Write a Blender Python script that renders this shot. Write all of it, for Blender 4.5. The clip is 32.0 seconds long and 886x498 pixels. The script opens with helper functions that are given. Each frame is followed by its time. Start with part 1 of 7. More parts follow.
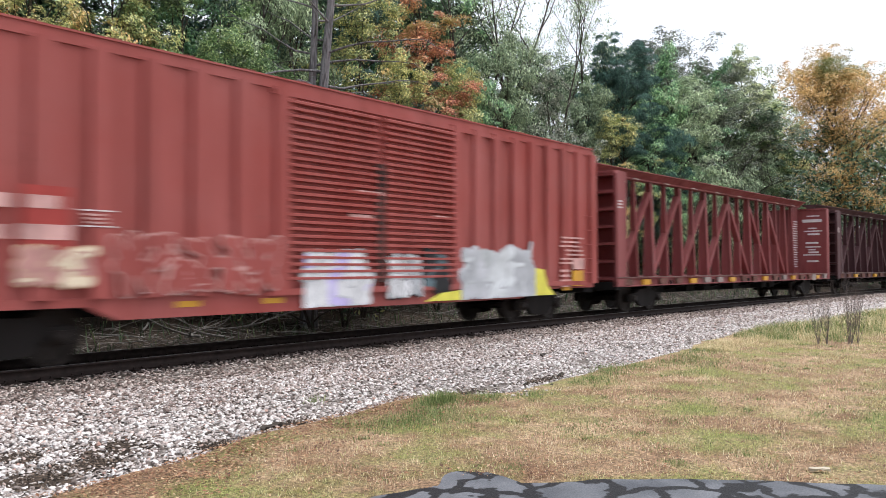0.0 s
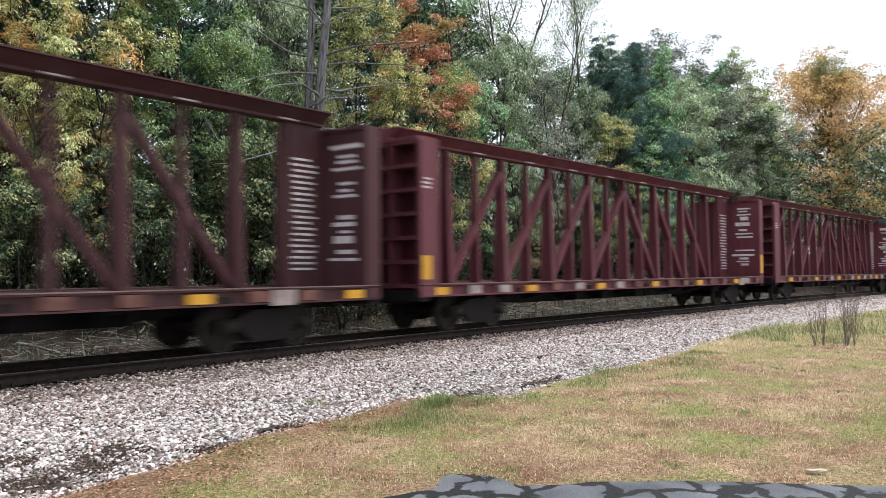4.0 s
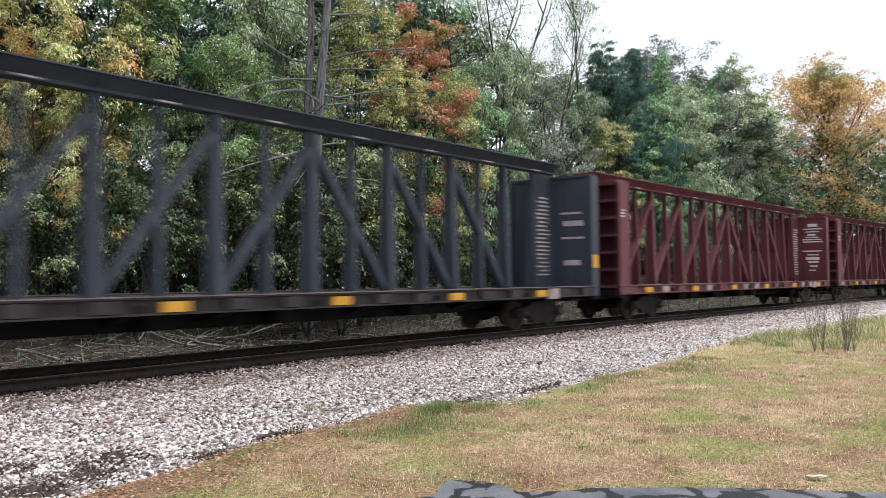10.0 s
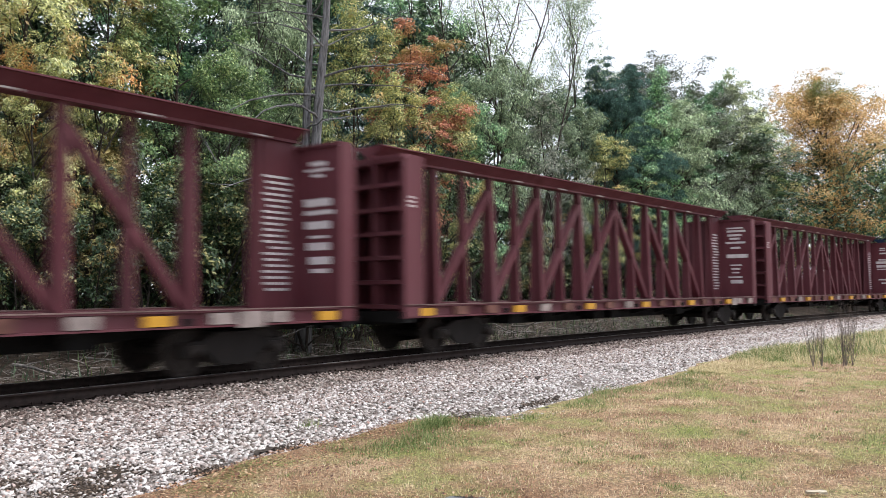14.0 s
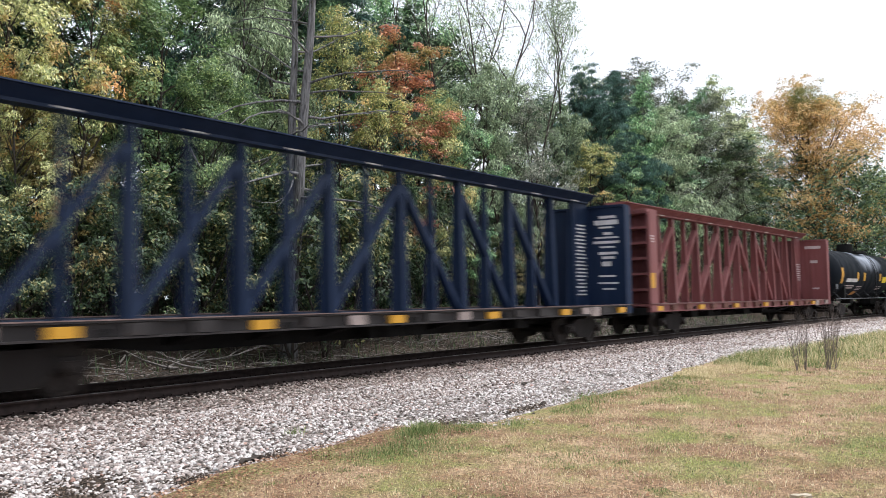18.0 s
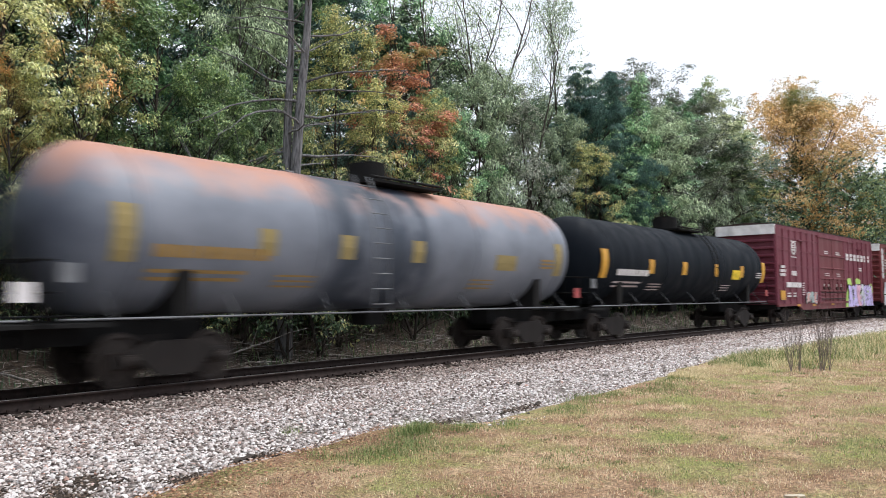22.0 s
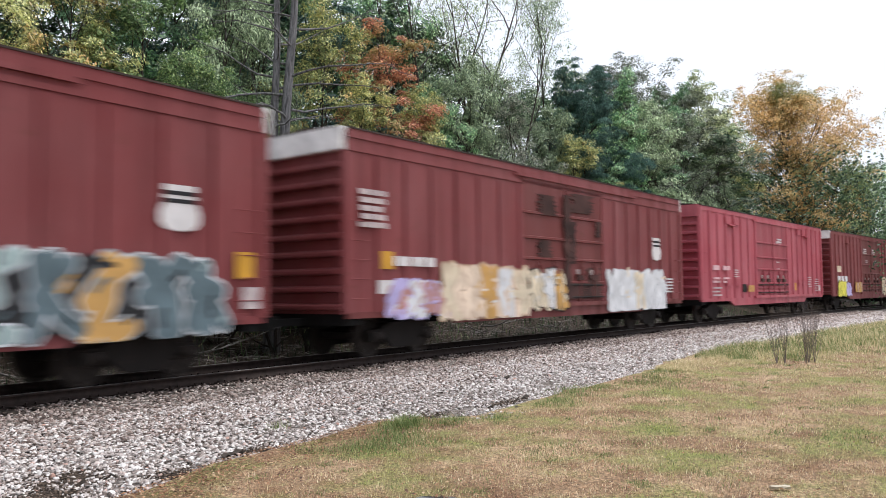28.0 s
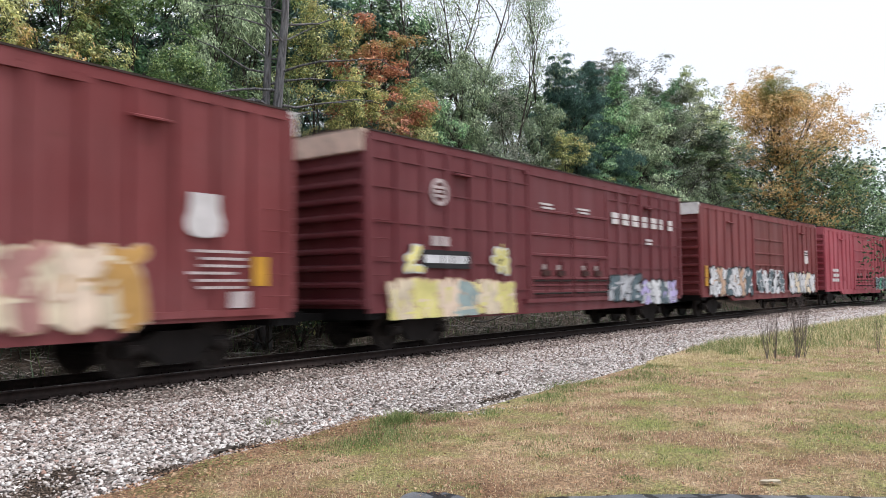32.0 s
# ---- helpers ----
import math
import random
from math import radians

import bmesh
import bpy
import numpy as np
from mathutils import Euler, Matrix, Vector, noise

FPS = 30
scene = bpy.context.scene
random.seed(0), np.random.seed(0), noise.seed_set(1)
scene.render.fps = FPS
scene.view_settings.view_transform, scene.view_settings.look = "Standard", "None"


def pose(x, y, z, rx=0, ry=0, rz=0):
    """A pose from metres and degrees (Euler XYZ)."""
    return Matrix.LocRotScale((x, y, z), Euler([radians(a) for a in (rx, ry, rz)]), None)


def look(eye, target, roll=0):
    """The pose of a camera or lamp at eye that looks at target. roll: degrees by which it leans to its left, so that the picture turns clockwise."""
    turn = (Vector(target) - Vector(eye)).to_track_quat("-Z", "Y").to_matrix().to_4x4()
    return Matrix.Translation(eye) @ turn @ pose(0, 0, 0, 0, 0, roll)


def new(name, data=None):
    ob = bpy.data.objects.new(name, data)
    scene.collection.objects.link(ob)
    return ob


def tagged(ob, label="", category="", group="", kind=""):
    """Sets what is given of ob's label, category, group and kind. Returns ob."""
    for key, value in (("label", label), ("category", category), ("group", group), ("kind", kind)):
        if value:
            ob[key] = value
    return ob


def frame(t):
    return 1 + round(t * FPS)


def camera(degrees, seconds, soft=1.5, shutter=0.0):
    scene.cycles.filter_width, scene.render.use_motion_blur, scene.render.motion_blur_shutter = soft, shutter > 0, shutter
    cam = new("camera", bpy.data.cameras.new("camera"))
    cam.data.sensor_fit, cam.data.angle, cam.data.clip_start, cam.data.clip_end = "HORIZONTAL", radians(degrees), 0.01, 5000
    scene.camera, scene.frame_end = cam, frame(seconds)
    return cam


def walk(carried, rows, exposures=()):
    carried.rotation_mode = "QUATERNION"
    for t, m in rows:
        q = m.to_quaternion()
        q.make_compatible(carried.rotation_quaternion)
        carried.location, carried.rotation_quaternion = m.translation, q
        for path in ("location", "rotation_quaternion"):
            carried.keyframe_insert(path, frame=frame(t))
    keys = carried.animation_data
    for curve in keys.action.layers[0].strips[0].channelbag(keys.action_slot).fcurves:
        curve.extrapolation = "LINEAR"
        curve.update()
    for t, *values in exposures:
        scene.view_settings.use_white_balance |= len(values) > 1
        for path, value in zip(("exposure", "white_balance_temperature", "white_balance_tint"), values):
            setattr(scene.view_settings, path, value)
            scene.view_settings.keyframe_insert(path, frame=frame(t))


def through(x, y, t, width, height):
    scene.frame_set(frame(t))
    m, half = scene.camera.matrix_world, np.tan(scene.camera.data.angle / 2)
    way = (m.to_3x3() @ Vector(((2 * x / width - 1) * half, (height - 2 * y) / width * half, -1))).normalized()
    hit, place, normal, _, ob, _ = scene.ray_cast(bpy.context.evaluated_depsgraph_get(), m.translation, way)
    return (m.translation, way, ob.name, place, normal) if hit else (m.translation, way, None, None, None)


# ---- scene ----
# ---- camera ----
EYE = (0.0, 0.0, 1.483)
cam = camera(58.85, 32.0, soft=0.55, shutter=0.6)
PATH = [
    (0.0, 91.444, 0.179, -51.026),
    (0.5, 91.52, 0.204, -50.973),
    (1.0, 91.604, 0.241, -51.003),
    (1.5, 91.678, 0.254, -51.103),
    (2.0, 91.818, 0.178, -51.148),
    (2.5, 91.875, 0.178, -51.186),
    (3.0, 91.77, 0.282, -51.202),
    (3.5, 91.696, 0.286, -51.265),
    (5.5, 91.497, 0.271, -51.109),
    (6.0, 91.607, 0.21, -51.109),
    (6.5, 91.673, 0.238, -51.142),
    (7.0, 91.611, 0.259, -51.151),
    (7.5, 91.597, 0.273, -51.111),
    (8.0, 91.573, 0.303, -51.054),
    (8.5, 91.622, 0.288, -51.041),
    (9.0, 91.731, 0.247, -51.135),
    (9.5, 91.889, 0.299, -51.21),
    (10.0, 92.06, 0.325, -51.291),
    (10.5, 92.299, 0.434, -51.297),
    (11.0, 92.321, 0.594, -51.279),
    (11.5, 92.205, 0.482, -51.284),
    (12.0, 92.463, 0.284, -51.283),
    (12.5, 92.827, 0.248, -51.141),
    (13.0, 93.02, 0.171, -51.164),
    (13.5, 93.094, 0.222, -51.303),
    (14.0, 93.11, 0.333, -51.428),
    (14.5, 93.088, 0.371, -51.496),
    (16.5, 93.604, 0.358, -51.857),
    (17.0, 93.613, 0.476, -52.012),
    (17.5, 93.542, 0.539, -52.2),
    (18.0, 93.557, 0.596, -52.433),
    (18.5, 93.667, 0.454, -52.635),
    (19.0, 93.756, 0.373, -52.713),
    (19.5, 93.807, 0.395, -52.894),
    (20.0, 93.788, 0.501, -53.0),
    (20.5, 93.615, 0.559, -52.927),
    (21.0, 93.522, 0.522, -52.732),
    (21.5, 93.558, 0.43, -52.661),
    (22.0, 93.541, 0.382, -52.776),
    (22.5, 93.471, 0.441, -52.899),
    (23.0, 93.408, 0.515, -52.991),
    (23.5, 93.313, 0.587, -53.106),
    (24.0, 93.265, 0.537, -53.072),
    (24.5, 93.337, 0.499, -53.062),
    (25.0, 93.528, 0.5, -53.126),
    (25.5, 93.649, 0.504, -53.139),
    (27.5, 93.162, 0.633, -53.516),
    (28.0, 93.101, 0.615, -53.654),
    (28.5, 92.886, 0.606, -53.832),
    (29.0, 92.695, 0.615, -53.982),
    (29.5, 92.647, 0.59, -54.018),
    (30.0, 92.724, 0.606, -54.016),
    (30.5, 92.832, 0.621, -54.062),
    (31.0, 92.826, 0.655, -54.138),
    (31.5, 92.81, 0.704, -54.209),
    (32.0, 92.795, 0.669, -54.232),
]
walk(cam, [(t, pose(*EYE, rx, ry, rz)) for t, rx, ry, rz in PATH], exposures=[(0.0, 0.32), (10.0, 0.35), (17.0, 0.35), (22.0, 0.26), (27.0, 0.17), (32.0, 0.13)])

# ---- overcast daylight ----
world = bpy.data.worlds.new("overcast_sky")
scene.world = world
world.use_nodes = True
wn, wl = world.node_tree.nodes, world.node_tree.links
sky = wn.new("ShaderNodeTexSky")
sky.sky_type = "NISHITA"
sky.sun_disc = False
sky.sun_elevation, sky.sun_rotation = radians(66), radians(135)
sky.air_density, sky.dust_density, sky.ozone_density = 1.0, 6.0, 1.0
# a closed cloud layer whitens the clear sky
cloud = wn.new("ShaderNodeMix")
cloud.data_type = "RGBA"
cloud.inputs[0].default_value = 0.86
wl.new(sky.outputs[0], cloud.inputs[6])
cloud.inputs[7].default_value = (8.35, 8.85, 9.85, 1)
back = wn["Background"]
back.inputs["Strength"].default_value = 0.12
wl.new(cloud.outputs[2], back.inputs["Color"])
sun = new("sun", bpy.data.lights.new("sun", "SUN"))
sun.data.energy, sun.data.angle, sun.data.color = 2.7, radians(30), (1.0, 0.99, 0.97)
sun.matrix_world = look((0, 0, 40), (-15, 14, -6))


# ---- materials ----
def material(name, rough=0.7, metal=0.0):
    m = bpy.data.materials.new(name)
    m.use_nodes = True
    b = m.node_tree.nodes["Principled BSDF"]
    b.inputs["Roughness"].default_value, b.inputs["Metallic"].default_value = rough, metal
    b.inputs["Specular IOR Level"].default_value = 0.22
    return m, m.node_tree.nodes, m.node_tree.links, b


def noise_node(n, l, scale, detail=4.0, stretch=None, rough=0.55, src="Object"):
    co = n.new("ShaderNodeTexCoord")
    tex = n.new("ShaderNodeTexNoise")
    tex.inputs["Scale"].default_value, tex.inputs["Detail"].default_value = scale, detail
    tex.inputs["Roughness"].default_value = rough
    if stretch:
        mp = n.new("ShaderNodeMapping")
        mp.inputs["Scale"].default_value = stretch
        l.new(co.outputs[src], mp.inputs[0])
        l.new(mp.outputs[0], tex.inputs["Vector"])
    else:
        l.new(co.outputs[src], tex.inputs["Vector"])
    return tex.outputs["Fac"]


def ramp(n, l, fac, stops):
    r = n.new("ShaderNodeValToRGB")
    while len(r.color_ramp.elements) < len(stops):
        r.color_ramp.elements.new(0.5)
    for e, (p, c) in zip(r.color_ramp.elements, stops):
        e.position, e.color = p, (*c, 1)
    l.new(fac, r.inputs[0])
    return r.outputs[0]


def mixed(n, l, fac, a, b, kind="MIX"):
    m = n.new("ShaderNodeMix")
    m.data_type, m.blend_type = "RGBA", kind
    for i, v in ((0, fac), (6, a), (7, b)):
        if isinstance(v, bpy.types.NodeSocket):
            l.new(v, m.inputs[i])
        elif i == 0:
            m.inputs[0].default_value = v
        else:
            m.inputs[i].default_value = (*v, 1)
    return m.outputs[2]


def bump(n, l, bsdf, fac, strength, dist=0.02):
    b = n.new("ShaderNodeBump")
    b.inputs["Strength"].default_value, b.inputs["Distance"].default_value = strength, dist
    l.new(fac, b.inputs["Height"])
    l.new(b.outputs[0], bsdf.inputs["Normal"])


def dim(c, k):
    return tuple(v * k for v in c)


def paint(name, c, grime=0.5, rust=0.3, rough=0.55, chalk=0.35):
    """Weathered car paint: vertical streaks of grime and chalk, faded patches and specks of rust."""
    m, n, l, b = material(name, rough)
    patch = noise_node(n, l, 0.45, 5)
    streak = noise_node(n, l, 1.0, 6, (2.6, 2.6, 0.16))
    speck = noise_node(n, l, 3.5, 8, None, 0.7)
    g = 0.3 * sum(c)
    fade = tuple(v * 0.95 + g * 0.25 + 0.003 for v in c)
    col = mixed(n, l, ramp(n, l, patch, [(0.35, (0, 0, 0)), (0.7, (1, 1, 1))]), c, fade)
    if chalk:
        pale = noise_node(n, l, 1.0, 7, (1.7, 1.7, 0.22), 0.62)
        col = mixed(n, l, ramp(n, l, pale, [(0.48, (0, 0, 0)), (0.74, (chalk,) * 3)]), col, tuple(v * 1.5 + g * 0.4 + 0.006 for v in c))
    if chalk > 0.9:
        runs = noise_node(n, l, 1.0, 6, (3.6, 3.6, 0.2), 0.6)
        col = mixed(n, l, ramp(n, l, runs, [(0.52, (0, 0, 0)), (0.7, (0.75, 0.75, 0.75))]), col, (0.085, 0.06, 0.052))
    col = mixed(n, l, ramp(n, l, streak, [(0.5, (0, 0, 0)), (0.78, (grime,) * 3)]), col, tuple(v * 0.45 + 0.003 for v in c))
    col = mixed(n, l, ramp(n, l, speck, [(0.6, (0, 0, 0)), (0.72, (rust,) * 3)]), col, (0.09, 0.035, 0.018))
    l.new(col, b.inputs["Base Color"])
    l.new(ramp(n, l, streak, [(0.3, (rough - 0.1,) * 3), (0.7, (rough + 0.2,) * 3)]), b.inputs["Roughness"])
    bump(n, l, b, patch, 0.25, 0.03)
    return m


def plain(name, c, rough=0.7, metal=0.0, var=0.35, scale=6.0):
    m, n, l, b = material(name, rough, metal)
    f = noise_node(n, l, scale, 6)
    col = ramp(n, l, f, [(0.3, dim(c, 1 - var)), (0.7, dim(c, 1 + var))])
    l.new(col, b.inputs["Base Color"])
    bump(n, l, b, f, 0.2, 0.01)
    return m


def by_island(name, stops, rough=0.9, through=0.0, patch=None, spot=0.0, obj_shift=0.0):
    """Colour that differs from piece to piece of a joined mesh; patch: a second colour in broad patches."""
    m, n, l, b = material(name, rough)
    geo = n.new("ShaderNodeNewGeometry")
    fac = geo.outputs["Random Per Island"]
    if obj_shift:
        info = n.new("ShaderNodeObjectInfo")
        k = n.new("ShaderNodeMath")
        k.operation = "MULTIPLY_ADD"
        l.new(info.outputs["Random"], k.inputs[0])
        k.inputs[1].default_value = obj_shift
        l.new(fac, k.inputs[2])
        k2 = n.new("ShaderNodeMath")
        k2.operation = "SUBTRACT"
        l.new(k.outputs[0], k2.inputs[0])
        k2.inputs[1].default_value = obj_shift / 2
        fac = k2.outputs[0]
    col = ramp(n, l, fac, stops)
    if patch:
        c2, scale, lo, hi = patch
        f = noise_node(n, l, scale, 6, None, 0.7) if scale == 0.9 else noise_node(n, l, scale, 3)
        col = mixed(n, l, ramp(n, l, f, [(lo, (0, 0, 0)), (hi, (1, 1, 1))]), col, c2)
    l.new(col, b.inputs["Base Color"])
    if spot:
        f2 = noise_node(n, l, spot, 5)
        l.new(mixed(n, l, 0.55, col, ramp(n, l, f2, [(0.35, (0.25, 0.25, 0.25)), (0.65, (1, 1, 1))]), "MULTIPLY"), b.inputs["Base Color"])
    if through:
        out = n["Material Output"]
        tr = n.new("ShaderNodeBsdfTranslucent")
        l.new(col, tr.inputs[0])
        mx = n.new("ShaderNodeMixShader")
        mx.inputs[0].default_value = through
        l.new(b.outputs[0], mx.inputs[1])
        l.new(tr.outputs[0], mx.inputs[2])
        l.new(mx.outputs[0], out.inputs[0])
        b.inputs["Specular IOR Level"].default_value = 0.5
    return m


M_BLACK = paint("black_running_gear", (0.006, 0.0055, 0.0055), 0.3, 0.08, 0.85, 0.0)
M_WHEEL = plain("worn_steel_wheel", (0.035, 0.028, 0.025), 0.6, 0.3, 0.4)
M_RAIL = plain("rusty_rail", (0.03, 0.02, 0.017), 0.7, 0.2, 0.4, 9)
M_SHINE = plain("polished_rail_head", (0.30, 0.29, 0.28), 0.32, 0.9, 0.2, 3)
M_TIE = plain("creosoted_tie", (0.05, 0.04, 0.033), 0.9, 0, 0.5, 8)
M_WHITE = plain("white_stencil_paint", (0.62, 0.59, 0.59), 0.6, 0, 0.15, 3)
M_FADED = plain("faded_white_stencil", (0.50, 0.42, 0.42), 0.7, 0, 0.25, 3)
M_YELLOW = plain("yellow_reflective_sheet", (0.54, 0.28, 0.035), 0.45, 0, 0.15, 2)
M_RUSTTAG = plain("rusty_bracket", (0.13, 0.06, 0.048), 0.8, 0, 0.5, 5)
M_PALETAG = plain("chalky_bracket", (0.27, 0.22, 0.205), 0.8, 0, 0.35, 5)
M_DARK = plain("dark_recess", (0.02, 0.017, 0.016), 0.85, 0, 0.3)
M_ROOFRUST = plain("rusted_galvanised_roof", (0.05, 0.033, 0.029), 0.75, 0.1, 0.5, 2)
M_DULLRAIL = plain("dull_grey_pipe", (0.13, 0.135, 0.145), 0.6, 0.3, 0.4, 2)


# ---- mesh helpers ----
def box(bm, x0, x1, y0, y1, z0, z1):
    v = [bm.verts.new(p) for p in ((x0, y0, z0), (x1, y0, z0), (x1, y1, z0), (x0, y1, z0), (x0, y0, z1), (x1, y0, z1), (x1, y1, z1), (x0, y1, z1))]
    for f in ((0, 3, 2, 1), (4, 5, 6, 7), (0, 1, 5, 4), (1, 2, 6, 5), (2, 3, 7, 6), (3, 0, 4, 7)):
        bm.faces.new([v[i] for i in f])


def soften(bm, r, seg=1):
    bmesh.ops.bevel(bm, geom=[e for e in bm.edges if len(e.link_faces) == 2 and e.calc_face_angle(0) > 0.6], offset=r, segments=seg, affect="EDGES", profile=0.6)


def prism(bm, pts, y0, y1):
    """A polygon in the x-z plane, drawn out from y0 to y1."""
    a = [bm.verts.new((x, y0, z)) for x, z in pts]
    b = [bm.verts.new((x, y1, z)) for x, z in pts]
    n = len(pts)
    bm.faces.new(a)
    bm.faces.new(b[::-1])
    for i in range(n):
        bm.faces.new((a[i], b[i], b[(i + 1) % n], a[(i + 1) % n]))


def prism_x(bm, pts, x0, x1):
    """A polygon in the y-z plane, drawn out from x0 to x1."""
    a = [bm.verts.new((x0, y, z)) for y, z in pts]
    b = [bm.verts.new((x1, y, z)) for y, z in pts]
    n = len(pts)
    bm.faces.new(a[::-1])
    bm.faces.new(b)
    for i in range(n):
        bm.faces.new((a[i], a[(i + 1) % n], b[(i + 1) % n], b[i]))


def rod(bm, p, q, r0, r1=None, sides=6, caps=True):
    r1 = r0 if r1 is None else r1
    p, q = Vector(p), Vector(q)
    d = (q - p).normalized()
    u = d.orthogonal().normalized()
    w = d.cross(u)
    ring = []
    for c, r in ((p, r0), (q, r1)):
        ring.append([bm.verts.new(c + (u * math.cos(k * math.tau / sides) + w * math.sin(k * math.tau / sides)) * r) for k in range(sides)])
    for k in range(sides):
        j = (k + 1) % sides
        bm.faces.new((ring[0][k], ring[0][j], ring[1][j], ring[1][k]))
    if caps:
        bm.faces.new(ring[0][::-1])
        bm.faces.new(ring[1])


def mesh_of(name, bm, mat):
    bmesh.ops.recalc_face_normals(bm, faces=bm.faces)
    me = bpy.data.meshes.new(name)
    bm.to_mesh(me)
    bm.free()
    me.materials.append(mat)
    return me


def part(name, bm, mat, parent, label=""):
    ob = new(name, bm if isinstance(bm, bpy.types.Mesh) else mesh_of(name, bm, mat))
    ob.parent = parent
    if label:
        ob["label"] = label
    return ob


def boxes(*rows):
    bm = bmesh.new()
    for r in rows:
        box(bm, *r)
    return bm


def arrays_mesh(name, verts, faces, mat, smooth=False):
    """A mesh from numpy arrays; faces all have the same number of corners."""
    me = bpy.data.meshes.new(name)
    nv, nf, k = len(verts), len(faces), faces.shape[1]
    me.vertices.add(nv)
    me.vertices.foreach_set("co", np.ascontiguousarray(verts, dtype=np.float32).ravel())
    me.loops.add(nf * k)
    me.loops.foreach_set("vertex_index", np.ascontiguousarray(faces, dtype=np.int32).ravel())
    me.polygons.add(nf)
    me.polygons.foreach_set("loop_start", np.arange(nf, dtype=np.int32) * k)
    me.update(calc_edges=True)
    me.validate()
    me.materials.append(mat)
    if smooth:
        me.polygons.foreach_set("use_smooth", np.ones(nf, dtype=bool))
    return me


# ---- the curve of the track ----
BEND, FOOT = 677.33, 11.563     # radius of the cars' near side, and its distance from the eye


def track(s, o=1.55, z=0.0):
    """A point s metres along the curve, o metres beyond the cars' near side, and the heading there."""
    e = max(-140.0, min(140.0, s))
    a = e / BEND
    r = BEND + o
    x, y = r * math.sin(a), FOOT - BEND + r * math.cos(a)
    return x + (s - e) * math.cos(a), y - (s - e) * math.sin(a), z, -a


def sweep(name, profile, s0, s1, step, mat, close=True, jitter=0.0):
    """A profile of (offset, height) drawn along the track."""
    n = int((s1 - s0) / step) + 1
    k = len(profile)
    verts = []
    for i in range(n):
        s = s0 + (s1 - s0) * i / (n - 1)
        for o, z in profile:
            x, y, _, _ = track(s, o)
            verts.append((x, y, z + (noise.noise((x * 0.6, y * 0.6, 3.1)) * jitter if jitter else 0)))
    faces = []
    for i in range(n - 1):
        for j in range(k if close else k - 1):
            a, b = i * k + j, i * k + (j + 1) % k
            faces.append((a, a + k, b + k, b))
    return arrays_mesh(name, np.array(verts), np.array(faces), mat)


# ---- ground, track bed, lawn and drive ----
EDGE = [(-60, 6.0), (0, 5.6), (3.5, 5.72), (5.2, 6.18), (6.8, 6.35), (7.7, 6.6), (8.5, 6.1), (9.2, 5.7), (12, 5.85), (14, 5.8), (17.4, 6.35), (21.6, 6.5), (24.5, 6.1), (34, 5.6), (60, 3.4), (140, -10)]


def edge_y(x):
    for (a, ya), (b, yb) in zip(EDGE, EDGE[1:]):
        if x <= b:
            return ya + (yb - ya) * (x - a) / (b - a)
    return EDGE[-1][1]


edge_x = np.array([e[0] for e in EDGE])
edge_v = np.array([e[1] for e in EDGE])


def lay(x, y):
    """Height of the lawn."""
    return -0.21 + 0.035 * noise.noise((x * 0.35, y * 0.35, 0.3)) + 0.012 * noise.noise((x * 1.7, y * 1.7, 5.3))


m, n, l, b = material("leaf_littered_soil", 0.95)
f1, f2 = noise_node(n, l, 0.5, 5), noise_node(n, l, 14, 8, None, 0.7)
col = mixed(n, l, ramp(n, l, f1, [(0.4, (0, 0, 0)), (0.65, (1, 1, 1))]), (0.04, 0.031, 0.025), (0.105, 0.082, 0.066))
l.new(mixed(n, l, 0.8, col, ramp(n, l, f2, [(0.35, (0.25, 0.22, 0.2)), (0.5, (0.8, 0.75, 0.7)), (0.72, (1.6, 1.4, 1.2))]), "MULTIPLY"), b.inputs["Base Color"])
bump(n, l, b, f2, 0.9, 0.06)
M_SOIL = m

m, n, l, b = material("limestone_ballast_bed", 0.95)
f1, f2 = noise_node(n, l, 11, 6, None, 0.6), noise_node(n, l, 0.7, 3)
# dirt tones, darkened further to paint in the shade of gaps between stones
col = ramp(n, l, f1, [(0.36, (0.03, 0.024, 0.021)), (0.5, (0.14, 0.118, 0.106)), (0.66, (0.50, 0.455, 0.425))])
l.new(mixed(n, l, ramp(n, l, f2, [(0.45, (0, 0, 0)), (0.75, (0.5, 0.5, 0.5))]), col, (0.20, 0.17, 0.15)), b.inputs["Base Color"])
bump(n, l, b, f1, 1.0, 0.06)
M_BED = m
M_STONE = by_island("limestone_ballast", [(0.0, (0.12, 0.09, 0.08)), (0.14, (0.32, 0.265, 0.24)), (0.4, (0.50, 0.44, 0.415)), (0.7, (0.70, 0.645, 0.62)), (0.94, (0.82, 0.785, 0.77)), (1.0, (0.46, 0.26, 0.20))], 0.92, spot=26)
M_GREYSTONE = by_island("brake_dusted_ballast", [(0.0, (0.07, 0.05, 0.043)), (0.3, (0.23, 0.17, 0.15)), (0.7, (0.43, 0.345, 0.31)), (1.0, (0.66, 0.58, 0.54))], 0.92, spot=26)

